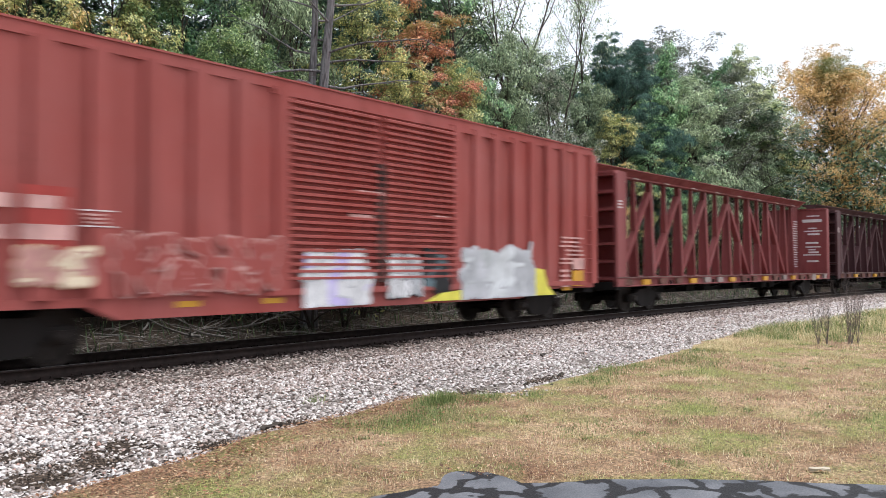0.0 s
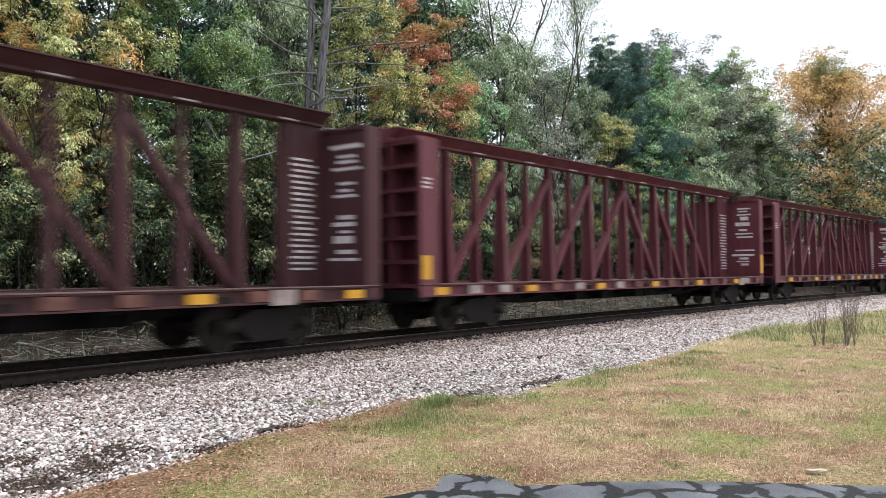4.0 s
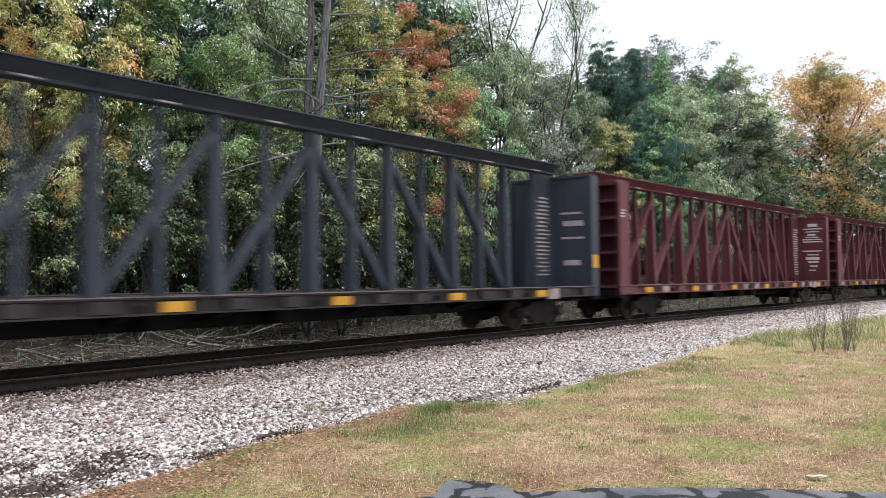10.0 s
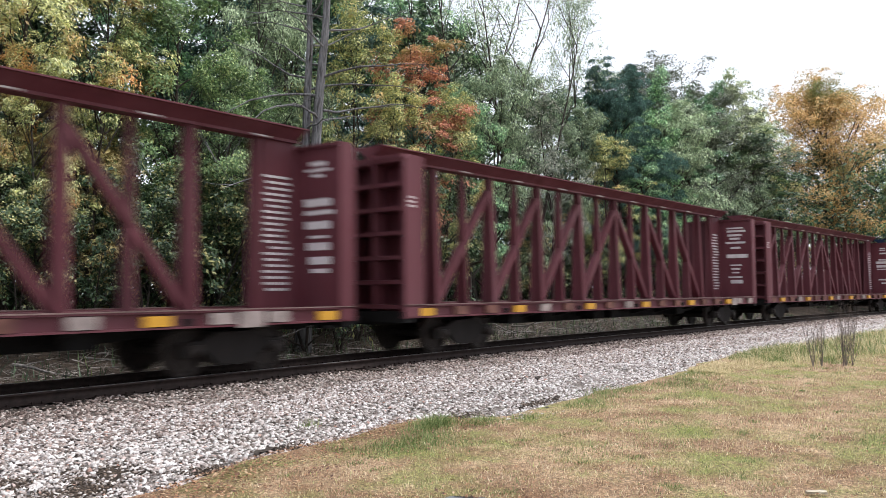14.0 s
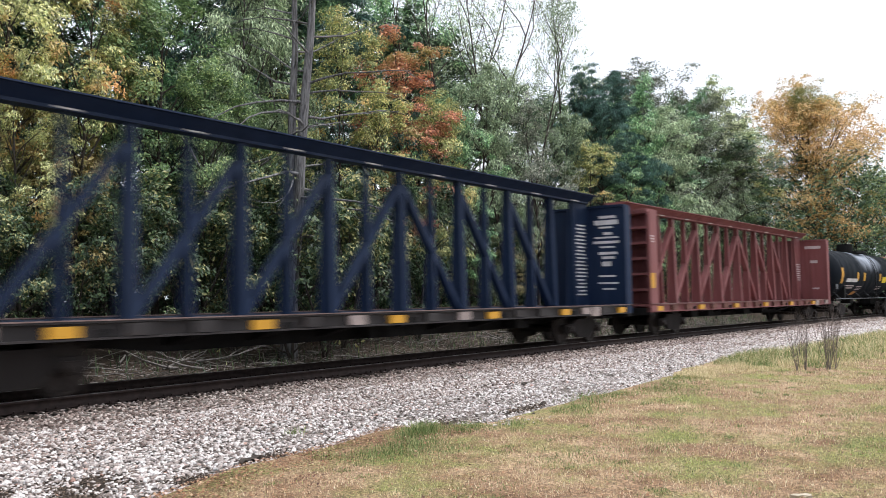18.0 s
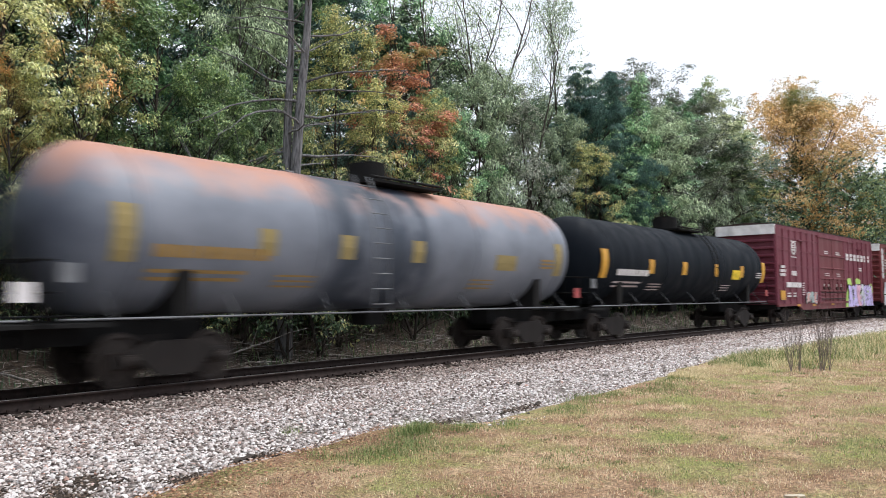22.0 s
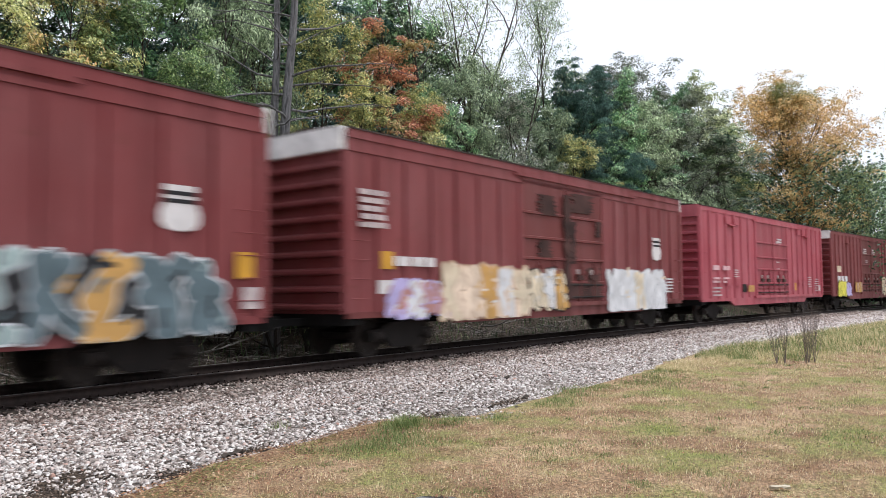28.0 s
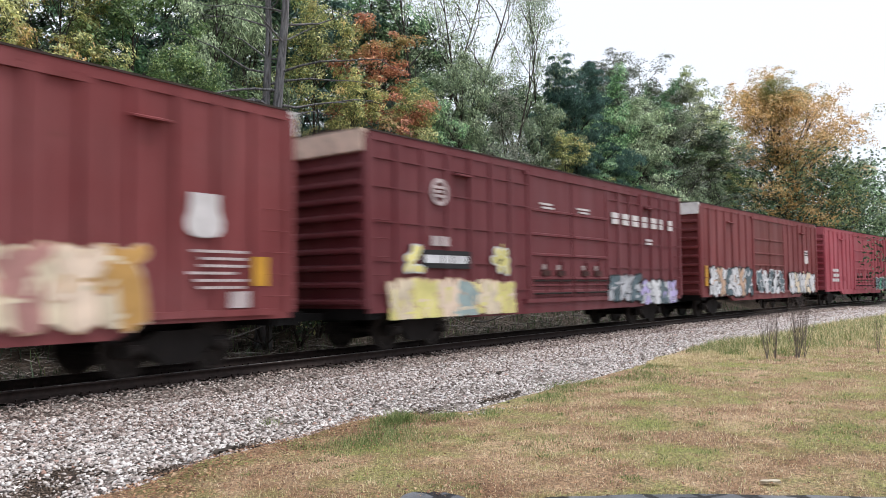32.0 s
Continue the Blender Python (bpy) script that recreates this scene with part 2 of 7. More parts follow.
m, n, l, b = material("dry_lawn_soil", 0.95)
f1, f2, f3, f4 = noise_node(n, l, 0.9, 6, None, 0.7), noise_node(n, l, 30, 8, None, 0.7), noise_node(n, l, 2.2, 5), noise_node(n, l, 0.4, 6, None, 0.7)
dry = ramp(n, l, f3, [(0.35, (0.25, 0.155, 0.095)), (0.65, (0.48, 0.355, 0.235))])
dry = mixed(n, l, ramp(n, l, f4, [(0.5, (0, 0, 0)), (0.68, (0.75, 0.75, 0.75))]), dry, (0.20, 0.115, 0.07))
col = mixed(n, l, ramp(n, l, f1, [(0.46, (0, 0, 0)), (0.64, (0.9, 0.9, 0.9))]), dry, (0.22, 0.245, 0.085))
l.new(mixed(n, l, 0.75, col, ramp(n, l, f2, [(0.38, (0.16, 0.14, 0.12)), (0.5, (0.7, 0.66, 0.62)), (0.64, (1.6, 1.5, 1.4))]), "MULTIPLY"), b.inputs["Base Color"])
bump(n, l, b, f2, 0.9, 0.03)
M_LAWN = m
M_BLADE = by_island("dry_grass_blade", [(0.0, (0.16, 0.09, 0.055)), (0.3, (0.46, 0.31, 0.18)), (0.65, (0.74, 0.57, 0.37)), (0.9, (0.90, 0.79, 0.58)), (1.0, (0.40, 0.46, 0.15))], 0.8, 0.25, ((0.42, 0.46, 0.15), 0.9, 0.46, 0.66))
M_TALL = by_island("long_meadow_grass", [(0.0, (0.30, 0.28, 0.12)), (0.3, (0.54, 0.45, 0.25)), (0.7, (0.72, 0.60, 0.37)), (1.0, (0.86, 0.75, 0.52))], 0.8, 0.3)
M_GREENGRASS = by_island("fresh_green_grass", [(0.0, (0.07, 0.115, 0.035)), (0.6, (0.18, 0.25, 0.08)), (1.0, (0.38, 0.38, 0.18))], 0.8, 0.3)
M_LITTER = by_island("fallen_leaf", [(0.0, (0.07, 0.035, 0.025)), (0.4, (0.22, 0.10, 0.055)), (0.8, (0.36, 0.19, 0.10)), (1.0, (0.52, 0.38, 0.24))], 0.8, 0.15)

m, n, l, b = material("sealed_asphalt", 0.62)
f1, f2 = noise_node(n, l, 2.0, 5), noise_node(n, l, 60, 4)
vor = n.new("ShaderNodeTexVoronoi")
vor.feature, vor.inputs["Scale"].default_value = "DISTANCE_TO_EDGE", 2.1
co = n.new("ShaderNodeTexCoord")
wob = n.new("ShaderNodeMixRGB")
wob.blend_type, wob.inputs[0].default_value = "ADD", 0.6
nz = n.new("ShaderNodeTexNoise")
nz.inputs["Scale"].default_value, nz.inputs["Detail"].default_value = 2.2, 6
l.new(co.outputs["Object"], nz.inputs["Vector"])
l.new(co.outputs["Object"], wob.inputs[1])
l.new(nz.outputs["Color"], wob.inputs[2])
l.new(wob.outputs[0], vor.inputs["Vector"])
grey = ramp(n, l, f1, [(0.35, (0.075, 0.08, 0.092)), (0.65, (0.15, 0.155, 0.17))])
col = mixed(n, l, ramp(n, l, vor.outputs["Distance"], [(0.08, (1, 1, 1)), (0.1, (0, 0, 0))]), grey, (0.012, 0.012, 0.014))
l.new(mixed(n, l, 0.5, col, ramp(n, l, f2, [(0.3, (0.5, 0.5, 0.5)), (0.7, (1.3, 1.3, 1.3))]), "MULTIPLY"), b.inputs["Base Color"])
bump(n, l, b, f2, 0.5, 0.01)
M_ASPHALT = m


def grid_sheet(name, xs, ys, zf, mat, yf=None):
    verts = [(x, (yf(x, y) if yf else y), 0) for x in xs for y in ys]
    verts = np.array([(x, y, zf(x, y)) for x, y, _ in verts])
    k = len(ys)
    faces = np.array([(i * k + j, (i + 1) * k + j, (i + 1) * k + j + 1, i * k + j + 1) for i in range(len(xs) - 1) for j in range(k - 1)])
    return arrays_mesh(name, verts, faces, mat, True)


def spread(lo, hi, fine_lo, fine_hi, step, grow_by=1.35):
    mid = list(np.arange(fine_lo, fine_hi + 1e-6, step))
    up, d = [], step
    while (up[-1] if up else fine_hi) < hi:
        d *= grow_by
        up.append(min(hi, (up[-1] if up else fine_hi) + d))
    dn, d = [], step
    while (dn[-1] if dn else fine_lo) > lo:
        d *= grow_by
        dn.append(max(lo, (dn[-1] if dn else fine_lo) - d))
    return dn[::-1] + mid + up


def soil_z(x, y):
    far = min(1.0, math.hypot(x - 20, y - 20) / 200)
    d = y - (13.11 - min(140.0, abs(x)) ** 2 / 1357.8)
    u = max(0.0, min(1.0, (d - 2.6) / 5.5))
    rise = 0.95 * u * u * (3 - 2 * u) if y > 0 else 0.0
    return -0.42 + rise + (0.09 * noise.noise((x * 0.3, y * 0.3, 1.7)) + 0.05 * noise.noise((x * 1.1, y * 1.1, 8.7))) * (1 - far)


ground = new("ground", grid_sheet("ground", spread(-2200, 2200, -10, 70, 1.0), spread(-2200, 2200, 8, 40, 0.8), soil_z, M_SOIL))
tagged(ground, "dark forest soil with brown leaf litter and twigs", "ground", kind="structure")

lawn = new("lawn", grid_sheet("lawn", spread(-60, 140, 0, 40, 0.5), list(np.linspace(0, 1, 70)), lay, M_LAWN, lambda x, v: edge_y(x) + 0.35 - 0.25 * noise.noise((x * 1.3, 0, 0)) - v * v * 60))
tagged(lawn, "dry mown lawn, straw-brown with green patches", "lawn", kind="structure")


def bed_top(s, o):
    """Height of the ballast across the bed."""
    if o < 0.2:
        return -0.205 - 0.055 * min(1.0, (0.2 - o) / 1.5)
    if o > 2.9:
        return -0.205 - 0.30 * min(1.0, (o - 2.9) / 1.4)
    return -0.205


bed = new("ballast_bed", sweep("ballast_bed", [(o, bed_top(0, o) - 0.015) for o in (-6.6, -5.2, -4, -3, -2.2, -1.4, -0.8, -0.3, 0.2, 0.8, 1.55, 2.3, 2.9, 3.4, 3.9, 4.6)], -70, 150, 0.8, M_BED, False, 0.035))
tagged(bed, "bed of pale crushed limestone along the railway", "ballast", kind="structure")

drive = bmesh.new()
dv = [drive.verts.new((x, y, lay(x, y) + 0.028)) for x, y in [(-6, 4.2), (2.6, 4.35), (3.9, 4.02), (4.42, 3.93), (4.66, 3.84), (4.94, 3.97), (5.1, 3.95), (5.22, 3.78), (5.19, 3.59), (5.12, 3.36), (5.28, 3.18), (5.56, 2.97), (5.98, 2.48), (6.33, 1.94), (6.78, 1.17), (7.6, -0.3), (10.5, -8), (-6, -8)]]
drive.faces.new(dv)
bmesh.ops.subdivide_edges(drive, edges=list(drive.edges), cuts=7)
for v_ in drive.verts:
    v_.co.y += 0.05 * noise.noise((v_.co.x * 2.3, v_.co.y * 2.3, 4.0)) + 0.02 * noise.noise((v_.co.x * 9, v_.co.y * 9, 1.0))
for v_ in drive.verts:
    v_.co.z = -0.17
ret = bmesh.ops.extrude_face_region(drive, geom=list(drive.faces))
for v_ in ret["geom"]:
    if isinstance(v_, bmesh.types.BMVert):
        v_.co.z -= 0.14
driveway = new("driveway", mesh_of("driveway", drive, M_ASPHALT))
tagged(driveway, "grey asphalt driveway with black sealed cracks", "driveway", kind="structure")

# rails, ties and tie plates
railway = tagged(new("railway_track"), "single railway track of rusty rails on dark wooden ties", "railway track", kind="structure")
RAILP = [(-0.07, -0.18), (0.07, -0.18), (0.07, -0.165), (0.012, -0.14), (0.012, -0.045), (0.037, -0.035), (0.037, -0.004), (-0.037, -0.004), (-0.037, -0.035), (-0.012, -0.045), (-0.012, -0.14), (-0.07, -0.165)]
for o in (1.55 - 0.7525, 1.55 + 0.7525):
    rail = part("rail", sweep("rail", [(o + a, z) for a, z in RAILP], -70, 150, 2.0, M_RAIL), None, railway)
    part("rail_head", sweep("rail_head", [(o - 0.03, -0.0045), (o + 0.03, -0.0045), (o + 0.027, 0.0), (o - 0.027, 0.0)], -70, 150, 2.0, M_SHINE), None, rail, "polished top of the rail")
bm = boxes((-0.115, 0.115, -1.3, 1.3, -0.36, -0.192))
soften(bm, 0.012)
tie_mesh = mesh_of("tie", bm, M_TIE)
bm = boxes((-0.1, 0.1, -0.19, 0.19, -0.192, -0.172))
box(bm, -0.09, -0.06, -0.13, -0.09, -0.172, -0.135)
box(bm, 0.06, 0.09, -0.13, -0.09, -0.172, -0.135)
plate_mesh = mesh_of("tie_plate", bm, M_RAIL)
for i in range(150):
    x, y, z, a = track(-4 + 0.5 * i)
    t_ = part("tie", tie_mesh, None, railway)
    t_.matrix_local = Matrix.Translation((x, y, 0)) @ Matrix.Rotation(a + random.uniform(-0.02, 0.02), 4, "Z")
    if i < 110:
        for o in (-0.7525, 0.7525):
            p_ = part("tie_plate", plate_mesh, None, t_)
            p_.location = (0, o, 0)


# loose stones of the bed
def stones(count, pts, size, seed):
    rng = np.random.default_rng(seed)
    g = (1 + 5 ** 0.5) / 2
    base = np.array([(-1, g, 0), (1, g, 0), (-1, -g, 0), (1, -g, 0), (0, -1, g), (0, 1, g), (0, -1, -g), (0, 1, -g), (g, 0, -1), (g, 0, 1), (-g, 0, -1), (-g, 0, 1)]) / 1.9
    tri = np.array([(0, 11, 5), (0, 5, 1), (0, 1, 7), (0, 7, 10), (0, 10, 11), (1, 5, 9), (5, 11, 4), (11, 10, 2), (10, 7, 6), (7, 1, 8), (3, 9, 4), (3, 4, 2), (3, 2, 6), (3, 6, 8), (3, 8, 9), (4, 9, 5), (2, 4, 11), (6, 2, 10), (8, 6, 7), (9, 8, 1)])
    tri = np.array([q for q in tri if base[q, 2].mean() > -0.25])
    v = base[None] * (1 + rng.uniform(-0.5, 0.45, (count, 12, 1)))
    v = v * np.stack([rng.uniform(0.8, 1.35, count), rng.uniform(0.7, 1.0, count), rng.uniform(0.38, 0.75, count)], 1)[:, None]
    ax = rng.uniform(-0.45, 0.45, (count, 2))
    az = rng.uniform(0, math.tau, count)
    c, s_ = np.cos(az), np.sin(az)
    v = np.stack([v[..., 0] * c[:, None] - v[..., 1] * s_[:, None], v[..., 0] * s_[:, None] + v[..., 1] * c[:, None], v[..., 2]], -1)
    v[..., 2] += v[..., 0] * ax[:, :1] + v[..., 1] * ax[:, 1:]
    v = v * size[:, None, None] + pts[:, None]
    return v.reshape(-1, 3), (tri[None] + (np.arange(count) * 12)[:, None, None]).reshape(-1, 3)


# dirt showing through the ballast: place, half length, half width
DIRT = [(3.95, 7.35, 0.34, 0.3), (3.5, 6.85, 0.26, 0.22), (8.75, 6.62, 0.34, 0.2), (5.75, 6.86, 0.3, 0.13), (3.0, 6.75, 0.3, 0.25), (4.6, 6.6, 0.2, 0.14), (10.4, 6.5, 0.4, 0.12), (3.2, 7.6, 0.2, 0.2)]
for cx, cy, a_, b_ in DIRT:
    bm = bmesh.new()
    rim = []
    for j in range(28):
        t_ = j * math.tau / 28
        q = 1.25 + 0.3 * noise.noise((cx + math.cos(t_) * 1.7, cy + math.sin(t_) * 1.7, 2.0))
        rim.append(bm.verts.new((cx + a_ * q * math.cos(t_), cy + b_ * q * math.sin(t_), -0.262)))
    hub = bm.verts.new((cx, cy, -0.228))
    for j in range(28):
        bm.faces.new((rim[j], rim[(j + 1) % 28], hub))
    tagged(new("dirt_patch", mesh_of("dirt_patch", bm, M_SOIL)), "dark patch of dirt showing through the ballast", "dirt", kind="stuff")


def stone_field(name, count, s0, s1, o0, o1, r0, r1, mat, seed, clip=True, label=""):
    rng = np.random.default_rng(seed)
    u = rng.uniform(0, 1, count)
    s = s0 + (s1 - s0) * u ** 1.75
    o = rng.uniform(o0, o1, count)
    a = s / BEND
    x, y = (BEND + o) * np.sin(a), FOOT - BEND + (BEND + o) * np.cos(a)
    if clip:
        wob = np.array([0.22 * noise.noise((q * 1.1, 3.0, 0)) + 0.12 * noise.noise((q * 4.1, 7.0, 0)) for q in x])
        ok = y > np.interp(x, edge_x, edge_v) - 0.1 + wob + np.abs(rng.normal(0, 0.14, count)) - 0.1
        # bare patches of dirt near the edge of the lawn
        hole = np.array([noise.noise((p * 0.9, q * 1.6, 11.0)) for p, q in zip(x, y)])
        fine = np.array([noise.noise((p * 5.0, q * 5.0, 17.0)) for p, q in zip(x, y)])
        ok &= ~((hole + 0.3 * fine > 0.52) & (y < np.interp(x, edge_x, edge_v) + 1.8))
        for cx, cy, a_, b_ in DIRT:
            ok &= (((x - cx) / a_) ** 2 + ((y - cy) / b_) ** 2 + 0.7 * fine > 0.85) | (rng.uniform(0, 1, count) < 0.42)
        s, o, x, y = s[ok], o[ok], x[ok], y[ok]
    k = len(x)
    z = np.array([bed_top(0, q) for q in o]) + rng.uniform(-0.01, 0.022, k) + np.array([noise.noise((p * 0.6, q * 0.6, 3.1)) * 0.035 for p, q in zip(x, y)])
    size = rng.uniform(r0, r1, k) * (1 + 1.3 * np.clip((s - 10) / 40, 0, 1))
    v, f = stones(k, np.stack([x, y, z], 1), size, seed + 1)
    return tagged(new(name, arrays_mesh(name, v, f, mat)), label, "gravel", kind="stuff")


stone_field("ballast_stones", 82000, 1.5, 62, -6.2, -0.9, 0.014, 0.032, M_STONE, 3, True, "pale grey and white crushed limestone ballast stones")
stone_field("shoulder_stones", 34000, 1.5, 62, -2.9, 0.75, 0.015, 0.033, M_GREYSTONE, 5, False, "brown-grey dusted ballast stones beside the rail")
stone_field("far_side_stones", 3000, 1.5, 50, 2.3, 4.2, 0.026, 0.05, M_GREYSTONE, 7, False, "brown-grey dusted ballast stones behind the rail")


# crumbs of dirt and cinder lying in the bare patches
rc = np.random.default_rng(61)
cr = np.concatenate([np.column_stack([rc.normal(cx, a_ * 0.75, 420), rc.normal(cy, b_ * 0.75, 420)]) for cx, cy, a_, b_ in DIRT])
cv, cf = stones(len(cr), np.column_stack([cr, rc.uniform(-0.25, -0.222, len(cr))]), rc.uniform(0.005, 0.016, len(cr)), 62)
M_CRUMB = by_island("dirt_crumb", [(0.0, (0.02, 0.016, 0.013)), (0.6, (0.075, 0.055, 0.042)), (0.85, (0.18, 0.13, 0.10)), (1.0, (0.42, 0.36, 0.32))], 0.95)
tagged(new("dirt_crumbs", arrays_mesh("dirt_crumbs", cv, cf, M_CRUMB)), "crumbs of dark dirt and cinder among the ballast", "dirt", kind="stuff")


def blades(name, x, y, z, height, width, mat, seed, lean=0.5):
    """One slender bent leaf a root."""
    rng = np.random.default_rng(seed)
    k = len(x)
    az = rng.uniform(0, math.tau, k)
    d = np.stack([np.cos(az), np.sin(az), np.zeros(k)], 1)
    side = np.stack([-np.sin(az), np.cos(az), np.zeros(k)], 1) * width[:, None]
    root = np.stack([x, y, z], 1)
    up = np.array([0, 0, 1.0])
    ln = rng.uniform(0.1, 1, k)[:, None] * lean * height[:, None]
    mid = root + up * (height * 0.6)[:, None] + d * ln * 0.4
    tip = root + up * height[:, None] + d * ln
    v = np.stack([root - side, root + side, mid + side * 0.7, mid - side * 0.7, tip], 1).reshape(-1, 3)
    i = np.arange(k)[:, None] * 5
    f = np.concatenate([i + [0, 1, 2], i + [0, 2, 3], i + [3, 2, 4]], 0) if height.max() > 0.09 else i + [0, 1, 4]
    return arrays_mesh(name, v, f, mat)


def lawn_points(count, seed, near=2.2, far=42, power=1.7, lo=-2.0):
    """Points of the lawn ahead of the drive, thinning out with distance."""
    rng = np.random.default_rng(seed)
    r = near + (far - near) * rng.uniform(0, 1, count) ** power
    th = rng.uniform(radians(4), radians(72), count)
    x, y = r * np.cos(th), r * np.sin(th)
    e = np.interp(x, edge_x, edge_v)
    ok = (y < e + 0.15 - np.abs(rng.normal(0, 0.18, count)))
    return x[ok], y[ok], r[ok], rng


def off_drive(x, y):
    return (y > 4.1) | (x > 4.9 + (4.0 - y) * 0.68)


def lay_v(x, y):
    return np.array([lay(a, c) for a, c in zip(x, y)])


x, y, r, rng = lawn_points(250000, 21)
worn = np.array([noise.noise((a * 1.3, c * 1.9, 21.0)) + 0.6 * noise.noise((a * 4.0, c * 4.0, 9.0)) for a, c in zip(x, y)])
strip = np.clip((y - np.interp(x, edge_x, edge_v) + 0.95) / 0.7, 0, 1) * np.clip((9.5 - x) / 2.5, 0, 1)
ok = off_drive(x, y) & ((worn < 0.38) | (rng.uniform(0, 1, len(x)) < 0.25)) & (rng.uniform(0, 1, len(x)) > 0.6 * strip)
x, y, r = x[ok], y[ok], r[ok]
lawn_grass = new("lawn_grass", blades("lawn_grass", x, y, lay_v(x, y) - 0.005, rng.uniform(0.012, 0.036, len(x)) * (1 + r / 30), 0.0016 + 0.00028 * r, M_BLADE, 22, 1.1))
tagged(lawn_grass, "short dry grass blades, straw-coloured and green", "grass", kind="stuff")


def near_edge(count, seed, x0, x1, back, spread_, gaps=True):
    rng = np.random.default_rng(seed)
    x = rng.uniform(x0, x1, count)
    y = np.interp(x, edge_x, edge_v) + back - np.abs(rng.normal(0, spread_, count))
    if not gaps:
        return x, y, rng
    keep = np.array([noise.noise((a * 0.8, 1.0, 2.0)) + 0.5 * noise.noise((a * 3.1, 6.0, 2.0)) for a in x]) > 0.08
    return x[keep], y[keep], rng


TUFTS = [(7.8, 6.34, 900, 0.15, 0.2), (7.5, 6.3, 460, 0.2, 0.14), (8.3, 6.05, 420, 0.2, 0.12), (6.5, 5.85, 950, 0.28, 0.11), (6.9, 5.6, 620, 0.32, 0.08), (7.2, 6.0, 620, 0.25, 0.11), (9.0, 5.75, 300, 0.2, 0.09),
         (11.8, 6.0, 420, 0.3, 0.14), (12.4, 5.85, 260, 0.25, 0.10), (13.75, 5.45, 420, 0.3, 0.10), (13.4, 5.0, 300, 0.35, 0.07), (14.5, 5.7, 320, 0.3, 0.12), (9.8, 4.4, 420, 0.45, 0.05), (7.5, 4.05, 420, 0.35, 0.045),
         (10.0, 1.6, 900, 0.5, 0.05), (9.3, 3.6, 360, 0.45, 0.045), (10.7, 5.75, 180, 0.2, 0.10), (6.75, 7.55, 60, 0.08, 0.13)]
tr = random.Random(35)
for _ in range(150):
    cx, cy = tr.uniform(4.5, 19), tr.uniform(2.0, 5.8)
    if cy > 4.3 or cx > 4.9 + (4.0 - cy) * 0.68 + 0.3:
        TUFTS.append((cx, cy, tr.randrange(30, 110), tr.uniform(0.05, 0.2), tr.uniform(0.025, 0.05)))
x, y, rng = near_edge(4200, 31, 5.8, 17, 0.12, 0.3)
# thicker tufts stand here and there, and small ones all over the lawn
for cx, cy, k, sp, grown in TUFTS:
    x = np.concatenate([x, rng.normal(cx, sp, k)])
    y = np.concatenate([y, rng.normal(cy, sp * 0.6, k)])
hi = np.concatenate([rng.uniform(0.03, 0.09, len(x) - sum(q[2] for q in TUFTS))] + [rng.uniform(0.2, 0.85, q[2]) * q[4] for q in TUFTS])
green = new("edge_grass", blades("edge_grass", x, y, lay_v(x, y), hi, np.full(len(x), 0.0027), M_GREENGRASS, 32, 1.5))
tagged(green, "fresh green grass tufts along the edge of the ballast", "grass", kind="stuff")
rng = np.random.default_rng(41)


def fringe(count, x0, reach, lift_, seed, scale, bias, deep):
    """Roots of unmown growth that thins out into the lawn, and how tall it may get there."""
    r_ = np.random.default_rng(seed)
    x = x0 + reach * r_.uniform(0, 1, count) ** 1.5
    v = r_.uniform(0, 1, count) ** 1.25
    y = np.interp(x, edge_x, edge_v) + lift_ - v * np.clip((x - 14) * 0.42, 0.5, deep)
    keep = np.array([noise.noise((a * scale, c * scale * 1.6, 2.0)) + 0.6 * noise.noise((a * 3.3, c * 3.3, 5.0)) for a, c in zip(x, y)]) > r_.uniform(-0.7, bias, count) + 0.75 * v ** 3
    return x[keep], y[keep], (1.0 - 0.75 * v[keep] ** 2) * r_.uniform(0.1, 1.0, keep.sum()) ** 1.3


x, y, grown = fringe(80000, 16.2, 45, 0.2, 41, 1.2, 0.35, 4.8)
tall = new("long_grass", blades("long_grass", x, y, lay_v(x, y), 0.02 + 0.25 * grown * (0.25 + 0.75 * np.clip((x - 17.5) / 6, 0, 1)), 0.0012 + 0.00013 * x, M_TALL, 42, 1.5))
x, y, grown = fringe(42000, 19.2, 42, 0.1, 43, 0.8, 0.3, 4.6)
weeds = new("green_weeds", blades("green_weeds", x, y, lay_v(x, y), 0.02 + 0.28 * grown * (0.25 + 0.75 * np.clip((x - 18) / 4, 0, 1)), 0.0014 + 0.00016 * x, M_GREENGRASS, 44, 1.3))
tagged(weeds, "green weeds and grass growing beside the ballast", "weeds", kind="stuff")
tagged(tall, "unmown tan and green grass beside the ballast", "grass", kind="stuff")


def litter(count, seed, pts):
    rng = np.random.default_rng(seed)
    k = len(pts)
    az, sz = rng.uniform(0, math.tau, k), 0.005 + 0.019 * rng.uniform(0, 1, k) ** 2.8
    d = np.stack([np.cos(az), np.sin(az), rng.uniform(-0.3, 0.5, k)], 1) * sz[:, None]
    w = np.stack([-np.sin(az), np.cos(az), rng.uniform(-0.2, 0.6, k)], 1) * (sz * 0.6)[:, None]
    w2 = np.stack([np.sin(az), -np.cos(az), rng.uniform(-0.2, 0.6, k)], 1) * (sz * 0.6)[:, None]
    v = np.stack([pts - d, pts + w, pts + d, pts + w2], 1).reshape(-1, 3)
    i = np.arange(k)[:, None] * 4
    return v, np.concatenate([i + [0, 1, 2], i + [0, 2, 3]], 0)


